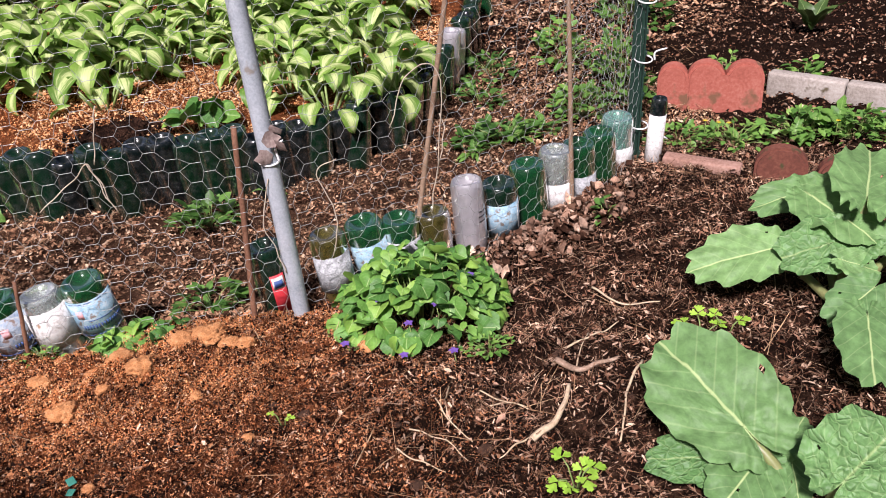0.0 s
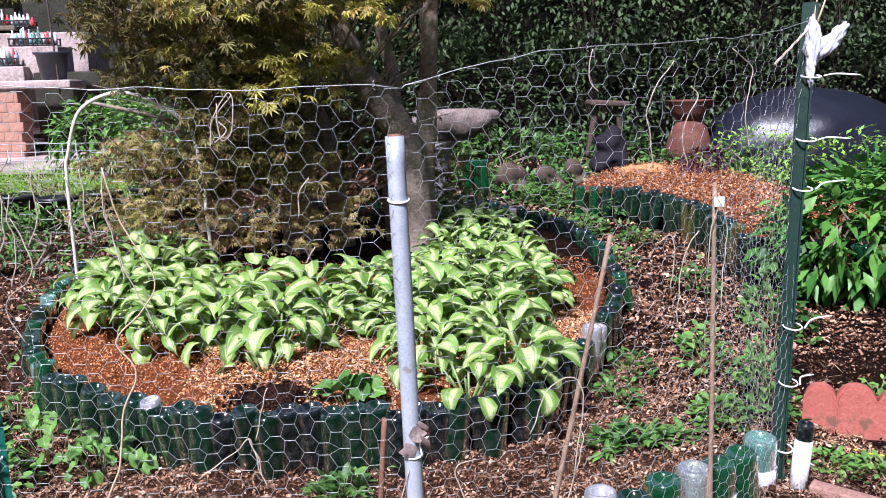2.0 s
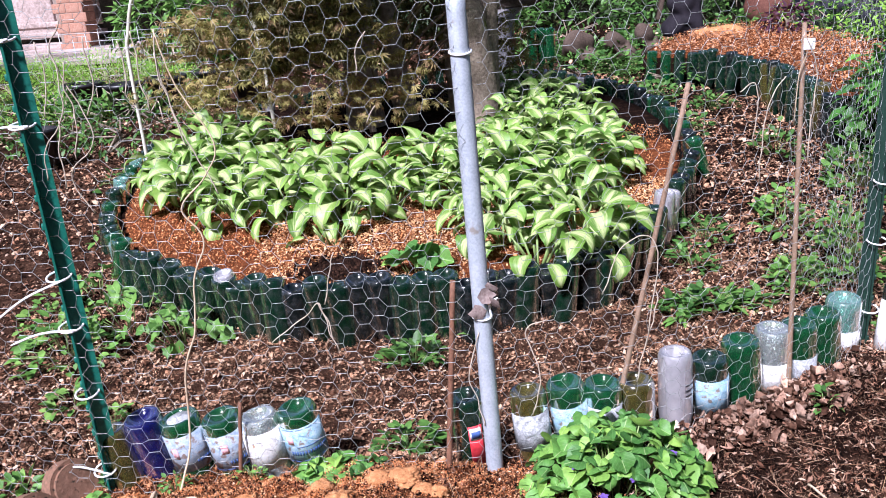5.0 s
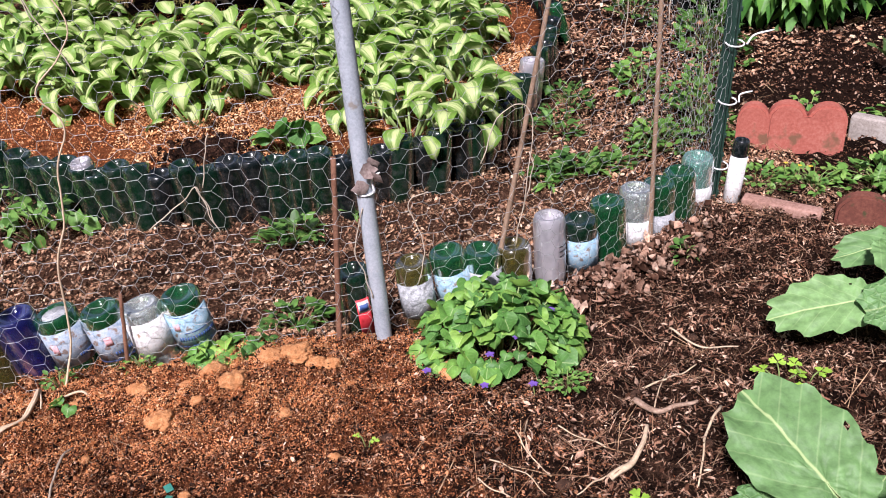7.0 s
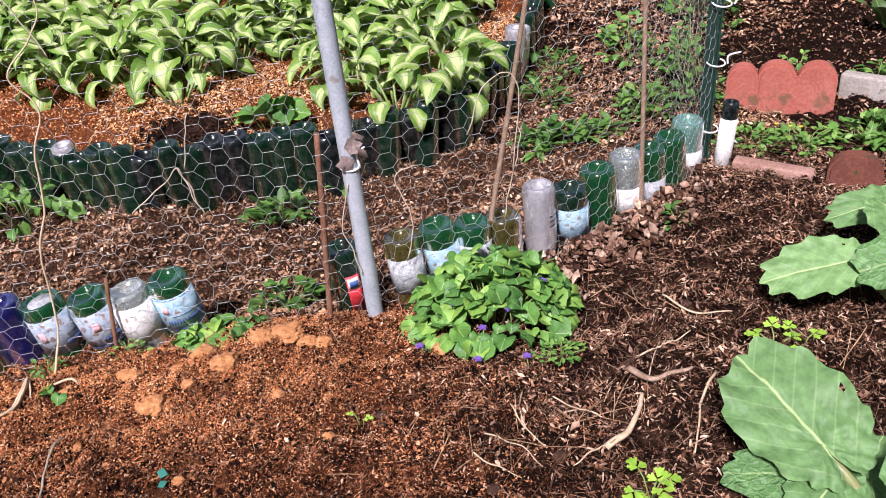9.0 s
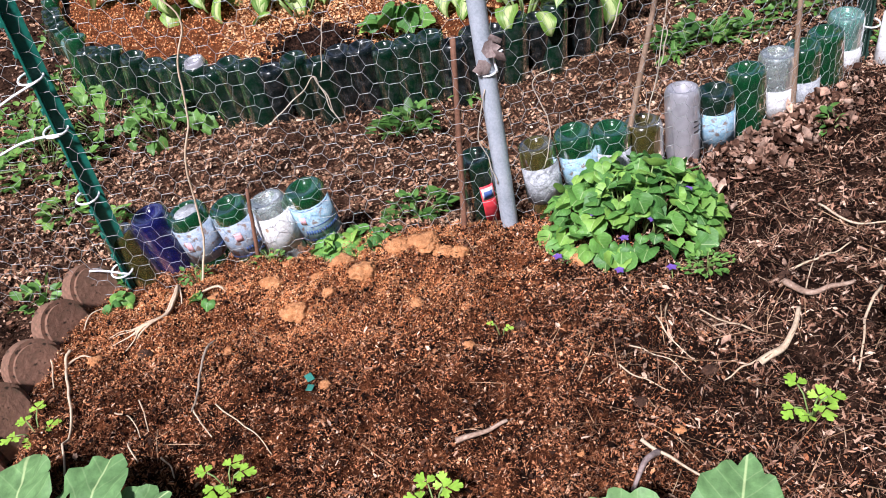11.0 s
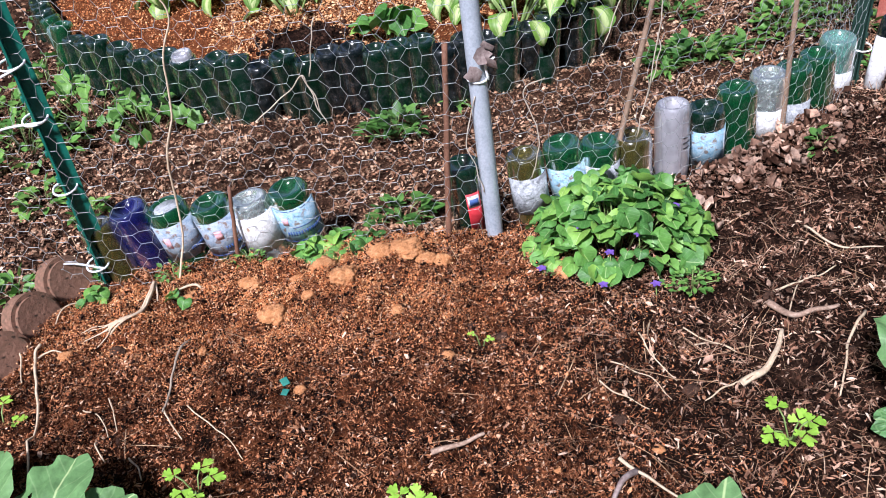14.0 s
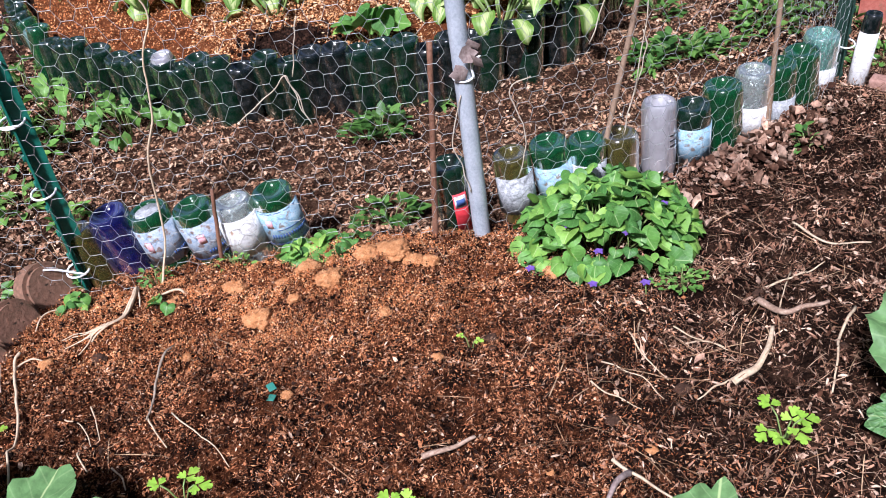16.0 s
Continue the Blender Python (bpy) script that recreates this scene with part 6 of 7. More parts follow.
cord("dry_stick", [(-0.739, -0.375, 0.014), (-0.703, -0.400, 0.014), (-0.676, -0.447, 0.014)], 0.0018, M["straw"], "thin dry straw on the litter", "stick")
cord("dry_stick", [(-0.702, -0.354, 0.014), (-0.680, -0.397, 0.014), (-0.667, -0.431, 0.014)], 0.0018, M["straw"], "thin dry straw on the litter", "stick")
cord("dry_stick", [(-0.557, -0.398, 0.014), (-0.479, -0.478, 0.014), (-0.457, -0.505, 0.014)], 0.0018, M["straw"], "thin dry straw on the litter", "stick")
cord("dry_vine", [(-0.64, -0.09, 0.0), (-0.63, -0.03, 0.05), (-0.611, -0.014, 0.121), (-0.595, -0.014, 0.273), (-0.560, -0.014, 0.360), (-0.546, -0.014, 0.456), (-0.514, -0.014, 0.541), (-0.545, -0.014, 0.600), (-0.490, -0.014, 0.660), (-0.465, -0.014, 0.720), (-0.515, -0.014, 0.820), (-0.540, -0.014, 0.920)], 0.0032, M["straw"], "dry pale vine stem climbing the netting", "vine")


# ---- the maple ----
maple = thing("maple_tree", (-0.45, 3.2, 0.1), "many-stemmed maple with olive and bronze spring leaves", "tree")
MAPLE_STEMS = [
    [(0.06, 3.2, 0.0), (0.04, 3.2, 0.5), (-0.01, 3.2, 0.79), (-0.115, 3.2, 0.97), (-0.265, 3.2, 1.22), (-0.33, 3.2, 1.4), (-0.5, 3.2, 2.0)],
    [(0.1, 3.3, 0.0), (0.11, 3.3, 0.5), (0.14, 3.3, 0.9), (0.17, 3.3, 1.35), (0.2, 3.4, 2.4)],
    [(-0.6, 3.3, 0.0), (-0.62, 3.3, 0.5), (-0.6, 3.3, 0.95), (-0.6, 3.3, 1.4), (-0.7, 3.3, 2.4)],
    [(-0.5, 3.1, 0.0), (-0.66, 3.1, 0.4), (-0.95, 3.1, 0.72), (-1.25, 3.1, 0.9), (-1.7, 3.1, 1.02)],
    [(-0.06, 3.5, 0.0), (-0.08, 3.5, 0.6), (-0.05, 3.5, 1.1), (-0.15, 3.5, 1.6), (-0.2, 3.5, 2.6)],
    [(-0.36, 3.4, 0.0), (-0.42, 3.4, 0.5), (-0.5, 3.5, 0.9), (-0.9, 3.5, 1.5), (-1.2, 3.6, 2.2)],
]
for k, pts in enumerate(MAPLE_STEMS):
    p = smooth_path([Vector(q) - Vector((-0.45, 3.2, 0.1)) for q in pts], 6)
    r0 = (0.115, 0.075, 0.11, 0.02, 0.06, 0.07)[k]
    put("trunk" if k < 3 else "limb", mesh_from("trunk", *tube(p, [r0 * (1 - 0.6 * i / len(p)) for i in range(len(p))], 14, True, 0.25), M["bark"]), maple)


def star_leaf(lobes=7):
    vs, fs = [(0, 0, 0)], []
    for i in range(lobes):
        a = radians(-110 + 220 * i / (lobes - 1))
        L = 1.0 - 0.35 * abs(i - (lobes - 1) / 2) / ((lobes - 1) / 2)
        for da, rr, zz in ((-0.2, 0.5 * L, 0.03), (0, L, -0.2), (0.2, 0.5 * L, 0.03)):
            vs.append((rr * math.sin(a + da), rr * math.cos(a + da), zz))
        b = 1 + 3 * i
        fs += [(0, b, b + 1), (0, b + 1, b + 2)]
    return vs, fs


def crown(parent, off, blobs, size, mat, seed, name="crown"):
    """blobs: centre, radii, count."""
    r_ = np.random.default_rng(seed)
    ps = []
    for cx, cy, cz, rx, ry, rz_, n in blobs:
        cl = r_.normal(0, 1, (max(3, n // 14), 3))
        cl = cl / np.linalg.norm(cl, axis=1)[:, None] * r_.random((len(cl), 1)) ** 0.45
        idx = r_.integers(0, len(cl), n)
        q = cl[idx] + r_.normal(0, 0.1, (n, 3))
        ps.append(q * [rx, ry, rz_] + [cx, cy, cz])
    ps = np.concatenate(ps) - np.array(off)
    n = len(ps)
    v, f = star_leaf()
    return cloud(name, v, f, ps, turn_mats(r_.uniform(0, 6.28, n), r_.normal(-0.7, 0.5, n), r_.normal(0, 0.4, n)), size * r_.uniform(0.6, 1.25, n), mat, parent)


crown(maple, (-0.45, 3.2, 0.1), [
    (-0.65, 2.9, 1.68, 1.1, 0.7, 0.28, 4200), (-1.0, 2.9, 1.35, 0.55, 0.7, 0.4, 2600), (-0.85, 3.1, 0.9, 0.35, 0.5, 0.3, 900), (0.0, 2.7, 1.68, 0.55, 0.6, 0.18, 600),
    (-0.5, 2.6, 1.52, 0.6, 0.4, 0.15, 480), (-1.0, 2.5, 1.5, 0.7, 0.4, 0.25, 1100), (-1.7, 3.0, 1.62, 0.5, 0.4, 0.1, 220), (-0.9, 3.9, 1.1, 0.7, 0.3, 0.5, 1600), (-0.2, 3.9, 1.0, 0.5, 0.3, 0.5, 700), (-0.85, 2.85, 0.8, 0.4, 0.2, 0.3, 800), (-0.4, 3.9, 0.5, 0.9, 0.3, 0.35, 1200), (-0.72, 2.45, 0.98, 0.3, 0.12, 0.2, 170), (-1.0, 2.5, 0.75, 0.3, 0.12, 0.2, 190), (-0.55, 2.5, 0.7, 0.25, 0.1, 0.16, 110)], 0.05, M["maple_leaf"], 5)
# Front sprays in the paler leaf colour, so they look sunlit.
crown(maple, (-0.45, 3.2, 0.1), [(-0.25, 2.2, 1.42, 0.45, 0.3, 0.1, 80), (-0.75, 2.2, 1.4, 0.4, 0.3, 0.16, 70), (-1.05, 2.4, 1.25, 0.35, 0.3, 0.16, 60), (-0.55, 2.6, 1.1, 0.3, 0.2, 0.2, 90), (-0.55, 2.7, 1.3, 0.5, 0.3, 0.2, 200), (0.35, 3.0, 1.55, 0.3, 0.3, 0.1, 60), (-0.62, 2.3, 1.06, 0.32, 0.1, 0.16, 90), (-0.35, 2.5, 1.22, 0.12, 0.1, 0.08, 26)], 0.05, M["maple_sunlit"], 6)
crown(maple, (-0.45, 3.2, 0.1), [(-1.2, 2.9, 0.72, 0.5, 0.3, 0.16, 900), (-1.2, 2.8, 0.48, 0.5, 0.3, 0.16, 700), (-0.7, 2.8, 0.62, 0.4, 0.25, 0.24, 520), (-0.3, 2.8, 0.5, 0.2, 0.15, 0.1, 110), (-0.6, 2.7, 0.36, 0.5, 0.2, 0.14, 420)], 0.036, M["maple_young"], 7)
twigs = []
r_ = random.Random(8)
for k in range(90):
    b = Vector((r_.uniform(-1.7, 0.3), r_.uniform(2.8, 3.6), r_.uniform(0.5, 1.9)))
    c = Vector((-0.5, 3.2, b.z * 0.55))
    twigs.append(tube([c.lerp(b, 0.35), c.lerp(b, 0.7) + Vector((0, 0, 0.06)), b], [0.009, 0.006, 0.002], 4))
vs, fs = join(twigs)
tagged(put("twig", mesh_from("twig", [Vector(v) - Vector((-0.45, 3.2, 0.1)) for v in vs], fs, M["bark"]), maple), "", "", "", "stuff")


# ---- ornaments ----
bath = thing("bird_bath", (0.3, 4.7, 0.1), "grey stone bird bath with a shell-shaped bowl", "bird bath")
put("pedestal", mesh_from("pedestal", *lathe([(0.0, -0.05), (0.17, -0.05), (0.17, 0.03), (0.12, 0.07), (0.1, 0.3), (0.12, 0.5), (0.19, 0.56), (0.0, 0.57)], 20, -0.06), M["pedestal_stone"]), bath)
bm = bmesh.new()
n = 40
rings = [(0.02, 0.55), (0.2, 0.55), (0.3, 0.6), (0.335, 0.68), (0.32, 0.76), (0.27, 0.77), (0.2, 0.71), (0.01, 0.69)]
grid = [[bm.verts.new((r * (1 + 0.06 * math.sin(12 * 2 * math.pi * i / n) * (r / 0.34)) * math.cos(2 * math.pi * i / n) + 0.1, r * 0.8 * (1 + 0.06 * math.sin(12 * 2 * math.pi * i / n)) * math.sin(2 * math.pi * i / n), z)) for i in range(n)] for r, z in rings]
for j in range(len(rings) - 1):
    for i in range(n):
        bm.faces.new((grid[j][i], grid[j][(i + 1) % n], grid[j + 1][(i + 1) % n], grid[j + 1][i]))
for v in bm.verts:
    v.co.z = 0.77 - (0.77 - v.co.z) * (1 - 0.5 * min(1, max(0, v.co.x / 0.4)))
    v.co += Vector((v.co.x, v.co.y, 0)).normalized() * 0.05 * noise.noise(v.co * 8) + Vector((0, 0, 0.035 * noise.noise(v.co * 6 + Vector((4, 0, 0)))))
part("bowl", bm, M["bath_stone"], bath)


def lump(name, at, blobs, mat, label, category, amp=0.15):
    """A rounded solid: one skin drawn over merged balls, roughened."""
    bm = bmesh.new()
    bmesh.ops.create_icosphere(bm, subdivisions=4, radius=1.0)
    mid = Vector((sum(b[0] for b in blobs), sum(b[1] for b in blobs), sum(b[2] for b in blobs))) / len(blobs)
    for v in bm.verts:
        d, far = v.co.normalized(), 0.02
        for x, y, z, rx, ry, rz_ in blobs:
            o = Vector(((mid.x - x) / rx, (mid.y - y) / ry, (mid.z - z) / rz_))
            e = Vector((d.x / rx, d.y / ry, d.z / rz_))
            b_, c_ = o.dot(e), o.dot(o) - 1
            root = b_ * b_ - e.dot(e) * c_
            if root > 0:
                far = max(far, (-b_ + math.sqrt(root)) / e.dot(e))
        v.co = mid + d * far
        v.co += d * amp * 0.2 * noise.noise(v.co * 6)
    for _ in range(2):
        bmesh.ops.smooth_vert(bm, verts=bm.verts[:], factor=0.5, use_axis_x=True, use_axis_y=True, use_axis_z=True)
    ob = part(name, bm, mat, None, "", True, Matrix.Translation(at))
    return tagged(ob, label, category)


lump("garden_statue", (2.2, 7.2, 0.12), [(0, 0, 0.14, 0.26, 0.2, 0.18), (0.02, 0, 0.33, 0.19, 0.16, 0.2), (0.04, -0.02, 0.5, 0.13, 0.12, 0.13), (-0.16, -0.1, 0.12, 0.12, 0.13, 0.12), (0.16, -0.1, 0.1, 0.11, 0.12, 0.1), (-0.12, -0.06, 0.36, 0.08, 0.09, 0.13), (0.15, -0.04, 0.34, 0.08, 0.09, 0.12)], M["dark_stone"], "squat black stone statue on the soil", "statue", 0.45).scale = (0.82, 0.82, 0.82)
seat = thing("stone_bench", (2.55, 8.9, 0.15), "low grey stone slab on splayed legs", "bench")
part("slab", box(0, 0, 0.66, 0.5, 0.35, 0.075, 0.025), M["wood_dark"], seat, "", True, Matrix.Rotation(0.06, 4, "Y"))
for sx in (-0.22, 0.26):
    part("leg", box(sx, 0, 0.3, 0.05, 0.12, 0.66, 0.015), M["wood_dark"], seat, "", True, Matrix.Rotation(-0.2 * (1 if sx > 0 else -1), 4, "Y"))
urn = thing("terracotta_urn", (3.4, 8.2, 0.1), "large terracotta planter on an upturned terracotta pot", "planter")
put("base_pot", mesh_from("base_pot", *lathe([(0.0, 0.0), (0.24, 0.0), (0.27, 0.2), (0.2, 0.42), (0.13, 0.5), (0.0, 0.5)], 24), M["urn_clay"]), urn)
put("bowl", mesh_from("bowl", *lathe([(0.0, 0.48), (0.14, 0.5), (0.22, 0.6), (0.26, 0.72), (0.28, 0.74), (0.24, 0.74), (0.2, 0.66), (0.0, 0.64)], 28), M["urn_clay"]), urn)
lump("covered_mound", (4.9, 8.4, 0.0), [(0, 0, 0.15, 1.3, 0.9, 0.82), (-0.5, -0.1, 0.1, 0.75, 0.6, 0.66)], M["tarp"], "mound covered with shiny wrinkled black plastic sheet", "tarp", 0.6)
lump("coir_heap", (2.4, 6.35, 0.2), [(0, 0, 0.01, 0.2, 0.14, 0.075), (-0.2, 0.1, 0.0, 0.15, 0.12, 0.05)], M["clod"], "heap of orange coir tipped on the second bed", "heap", 0.4)
for k, (x, y) in enumerate(((1.05, 6.3), (1.4, 6.4), (1.7, 6.6))):
    lump("log_stump", (x, y, 0.1), [(0, 0, 0.06, 0.17 - 0.03 * k, 0.12, 0.16 - 0.04 * (k % 2)), (0.1, 0.02, 0.04, 0.12, 0.1, 0.1)], M["wood_dark"], "weathered brown log stump on the soil", "stump", 0.7)
for k, (x, y) in enumerate(((0.49, 5.55), (0.57, 5.62), (0.65, 5.6))):
    b = bottle("green_glass", 0.042, 0.4, None, (255, 295), (-0.2, -0.08), (), "green glass bottle upside down behind the bird bath")
    b.matrix_basis = pose(x + 0.05, y, 0.43, 0, 0, 0)


# ---- bushes and hedge ----
def bush(name, at, blobs, mat, label, category, leaf, n, seed, kind="", shape=None):
    r_ = np.random.default_rng(seed)
    ob = thing(name, at, label, category, "", kind)
    base = shape or [(0, 0, 0), (-0.2, 0.4, 0.06), (0, 0.45, 0), (0.2, 0.4, 0.06), (0, 1.0, -0.1)]
    fc = [(0, 2, 1), (0, 3, 2), (1, 2, 4), (2, 3, 4)]
    if kind == "stuff":
        base, fc = [(0, 0, 0), (-0.24, 0.45, 0.07), (0.24, 0.45, 0.07), (0, 1.0, -0.05)], [(0, 3, 1), (0, 2, 3)]
    ps, yw, pt = [], [], []
    vol = sum(b[3] * b[4] + b[4] * b[5] for b in blobs)
    for x, y, z, rx, ry, rz_ in blobs:
        k = int(n * (rx * ry + ry * rz_) / vol)
        d = r_.normal(0, 1, (k, 3))
        d /= np.linalg.norm(d, axis=1)[:, None]
        lum = 1 + 0.16 * np.sin(7 * d[:, 0] + x * 5) * np.sin(8 * d[:, 2] + y * 3) + r_.normal(0, 0.06, k)
        ps.append(d * lum[:, None] * r_.uniform(0.72, 1.02, (k, 1)) * [rx, ry, rz_] + [x, y, z])
        yw.append(np.arctan2(d[:, 1], d[:, 0]) - 1.57 + r_.normal(0, 0.7, k))
        pt.append(0.9 * d[:, 2] - 0.35 + r_.normal(0, 0.4, k))
    ps, yw, pt = np.concatenate(ps), np.concatenate(yw), np.concatenate(pt)
    ok = ps[:, 2] > -0.02
    ps, yw, pt = ps[ok], yw[ok], pt[ok]
    cloud("foliage", base, fc, ps, turn_mats(yw, pt, r_.normal(0, 0.4, len(ps))), leaf * r_.uniform(0.6, 1.3, len(ps)), M[mat], ob, "", True)
    stems = []
    for x, y, z, rx, ry, rz_ in blobs:
        for _ in range(7):
            q = Vector((x + r_.uniform(-0.5, 0.5) * rx, y + r_.uniform(-0.5, 0.5) * ry, z + r_.uniform(-0.2, 0.5) * rz_))
            stems.append(tube([(x * 0.7, y * 0.7, -0.05), (x * 0.9 + q.x * 0.1, y * 0.9 + q.y * 0.1, q.z * 0.5), q], [0.012, 0.009, 0.004] if kind != "stuff" else [0.006, 0.005, 0.003], 5))
    tagged(put("stem", mesh_from("stem", *join(stems), M["bark" if kind != "stuff" else "wood_dark"]), ob), "", "", "", "stuff")
    return ob


LONG = [(0, 0, 0), (-0.19, 0.4, 0.05), (0, 0.45, 0), (0.19, 0.4, 0.05), (0, 1.0, -0.12)]
bush("peony_bush", (2.25, 2.3, 0.0), [(0, 0, 0.35, 0.45, 0.4, 0.34), (0.35, 0.15, 0.38, 0.42, 0.4, 0.34), (-0.15, 0.1, 0.3, 0.35, 0.3, 0.25)], "peony_leaf", "bushy green peony with long glossy leaves", "bush", 0.12, 1700, 3, "", LONG)
bush("feathery_plants", (-3.0, 4.8, 0.0), [(-0.2, 1.0, 0.15, 0.75, 0.6, 0.3), (0.4, 0.9, 0.1, 0.45, 0.4, 0.26), (-1.0, 1.0, 0.15, 0.8, 0.7, 0.32)], "bright_leaf", "mass of bright green feathery plants", "plant", 0.034, 30000, 4, "", [(0, 0, 0), (-0.1, 0.4, 0.06), (0, 0.45, 0), (0.1, 0.4, 0.06), (0, 1.0, -0.1)])
bush("ivy_patch", (-2.5, 3.4, 0.0), [(0.1, 0.7, 0.05, 0.7, 0.45, 0.27), (-0.6, 0.9, 0.05, 0.6, 0.5, 0.3), (-0.9, -0.3, 0.02, 0.4, 0.5, 0.12)], "weed_leaf", "low dark green ivy on the soil", "plant", 0.06, 3600, 5)
bush("shrub", (-3.9, 9.6, 0.0), [(0, 0, 0.5, 0.7, 0.5, 0.55), (0.6, 0.2, 0.6, 0.6, 0.5, 0.6)], "weed_light", "green leafy shrub by the steps", "bush", 0.14, 2600, 6)
bush("groundcover", (1.2, 8.6, 0.0), [(0, 0, 0.15, 0.9, 0.6, 0.4), (1.4, 0.6, 0.15, 0.8, 0.5, 0.35)], "weed_leaf", "green groundcover under the hedge", "plant", 0.1, 1700, 7)
bush("side_weeds", (4.4, 6.6, 0.0), [(0, 0, 0.15, 0.9, 0.5, 0.35), (-0.6, 0.8, 0.15, 0.6, 0.5, 0.4), (0.9, -0.5, 0.1, 0.7, 0.6, 0.3)], "bright_leaf", "tall bright weeds by the second bed", "weed", 0.08, 2200, 8)
bush("purple_plant", (2.75, 5.9, 0.28), [(0, 0, 0.06, 0.2, 0.15, 0.12)], "purple_leaf", "small dark purple plant in the orange bed", "plant", 0.07, 260, 9)
bush("bed_weeds", (0.9, 5.6, 0.0), [(0, 0, 0.05, 0.5, 0.4, 0.15), (0.5, 0.8, 0.05, 0.6, 0.4, 0.15), (0.6, -0.6, 0.05, 0.35, 0.4, 0.12)], "weed_leaf", "low weeds between the two beds", "weed", 0.06, 1500, 10)
hedge = bush("hedge", (4.0, 11.5, 0.0), [(x, 0.3 * math.sin(x * 2), z, 1.3, 0.8, 1.2) for x in np.arange(-5.0, 8.0, 1.3) for z in (0.9, 2.4, 3.8)], "hedge_leaf", "tall dark evergreen hedge", "hedge", 0.105, 72000, 11, "stuff")
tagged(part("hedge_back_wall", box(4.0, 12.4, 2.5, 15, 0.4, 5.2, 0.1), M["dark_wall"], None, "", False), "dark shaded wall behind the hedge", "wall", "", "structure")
bush("hedge", (-1.2, 12.2, 0.0), [(x, 0, z, 0.9, 0.7, 1.1) for x in (-1.4, -0.4, 0.6) for z in (0.9, 2.3, 3.6)], "hedge_leaf", "dark evergreen shrub beside the steps", "hedge", 0.085, 22000, 12, "stuff")


# ---- the house end ----
house = thing("house_steps", (-7.4, 13.6, 0.0), "pale concrete garden steps rising to the house", "steps")
for k in range(9):
    # Dark riser colour stands for the shadow beneath each pale nosing.
    flight = part("step", box(0, k * 0.32 + 0.05, 0.03 + k * 0.175 / 2, 1.7, 0.3, 0.15 + k * 0.175), M["dark_wall"], house, "riser darkened with the nosing's shadow", False)
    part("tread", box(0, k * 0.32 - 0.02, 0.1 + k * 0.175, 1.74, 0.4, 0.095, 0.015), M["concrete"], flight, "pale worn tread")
pier = thing("brick_pier", (-6.7, 13.2, 0.0), "brick pier with a stone cap beside the steps", "pier")
part("core", box(0, 0, 0.6, 0.46, 0.46, 1.2), M["mortar"], pier, "", False)
bm_me = None
for row in range(7):
    for col in range(2):
        for face in range(2):
            x = (col - 0.5) * 0.235 + (0.05 if row % 2 else -0.05) * (0 if face else 1)
            bm = box(0, 0, 0, 0.229, 0.06, 0.155, 0.01)
            m = Matrix.Translation((x if face == 0 else 0.21, -0.206 if face == 0 else (col - 0.5) * 0.235, 0.08 + row * 0.163)) @ Matrix.Rotation(0 if face == 0 else math.pi / 2, 4, "Z")
            if bm_me is None:
                first = part("brick", bm, M["brick"], pier, "", True, m)
                bm_me = first.data
            else:
                bm.free()
                put("brick", bm_me, pier, m)
part("cap", box(0.4, 0.1, 1.27, 1.5, 0.75, 0.14, 0.03), M["concrete"], pier, "pale stone cap")
tagged(part("pavement", box(-7.6, 12.2, 0.02, 5.2, 3.4, 0.08, 0.02), M["concrete"], None, "", False), "pale worn concrete path before the steps", "path", "", "structure")
tagged(part("wall_west", box(-4.6, 14.2, 0.75, 4.0, 0.4, 1.5, 0.03), M["dark_wall"], None, "", False), "dark low retaining wall by the steps", "wall", "", "structure")
bank = thing("wall_coping", (0, 0, 0), "mossy stone ledges on the retaining wall", "ledge", "", "structure")
for k, (z, d) in enumerate(((2.4, 0.5), (1.75, 0.62), (2.98, 0.44))):
    part("coping", box(-9.3, 15.8 - d / 4, z, 3.7, d, 0.09, 0.02), M["mossy_stone"], bank, "", False)
tagged(part("wall_middle", box(-9.3, 15.8, 1.48, 3.6, 0.4, 2.96, 0.03), M["dark_wall"], None, "", False), "dark mossy retaining wall above the steps", "wall", "", "structure")
tagged(part("wall_ledge", box(-7.0, 16.0, 1.15, 1.8, 1.2, 2.3, 0.03), M["concrete"], None, "", False), "pale concrete ledge above the steps", "wall", "", "structure")
tagged(part("wall_north", box(-9.5, 19.0, 4.9, 9.0, 0.4, 3.0, 0.03), M["house_brick"], None, "", False), "brick house wall beyond the steps", "wall", "", "structure")
tagged(part("wall_foundation", box(-9.5, 19.0, 1.7, 9.0, 0.5, 3.4, 0.03), M["dark_wall"], None, "", False), "dark house footing beyond the steps", "wall", "", "structure")
win = thing("window_1", (-11.4, 18.75, 3.9), "white framed house window", "window", "", "structure")
for n_, bb in (("frame", (0, 0, 0.62, 1.3, 0.1, 0.1)), ("frame", (0, 0, -0.62, 1.3, 0.1, 0.1)), ("frame", (-0.62, 0, 0, 0.1, 0.1, 1.2)), ("frame", (0.62, 0, 0, 0.1, 0.1, 1.2)), ("frame", (0, 0, 0, 0.07, 0.09, 1.2))):
    part(n_, box(*bb, 0.01), M["white_plastic"], win)
part("pane", box(0, 0.03, 0, 1.2, 0.02, 1.2), M["pane"], win, "", False)


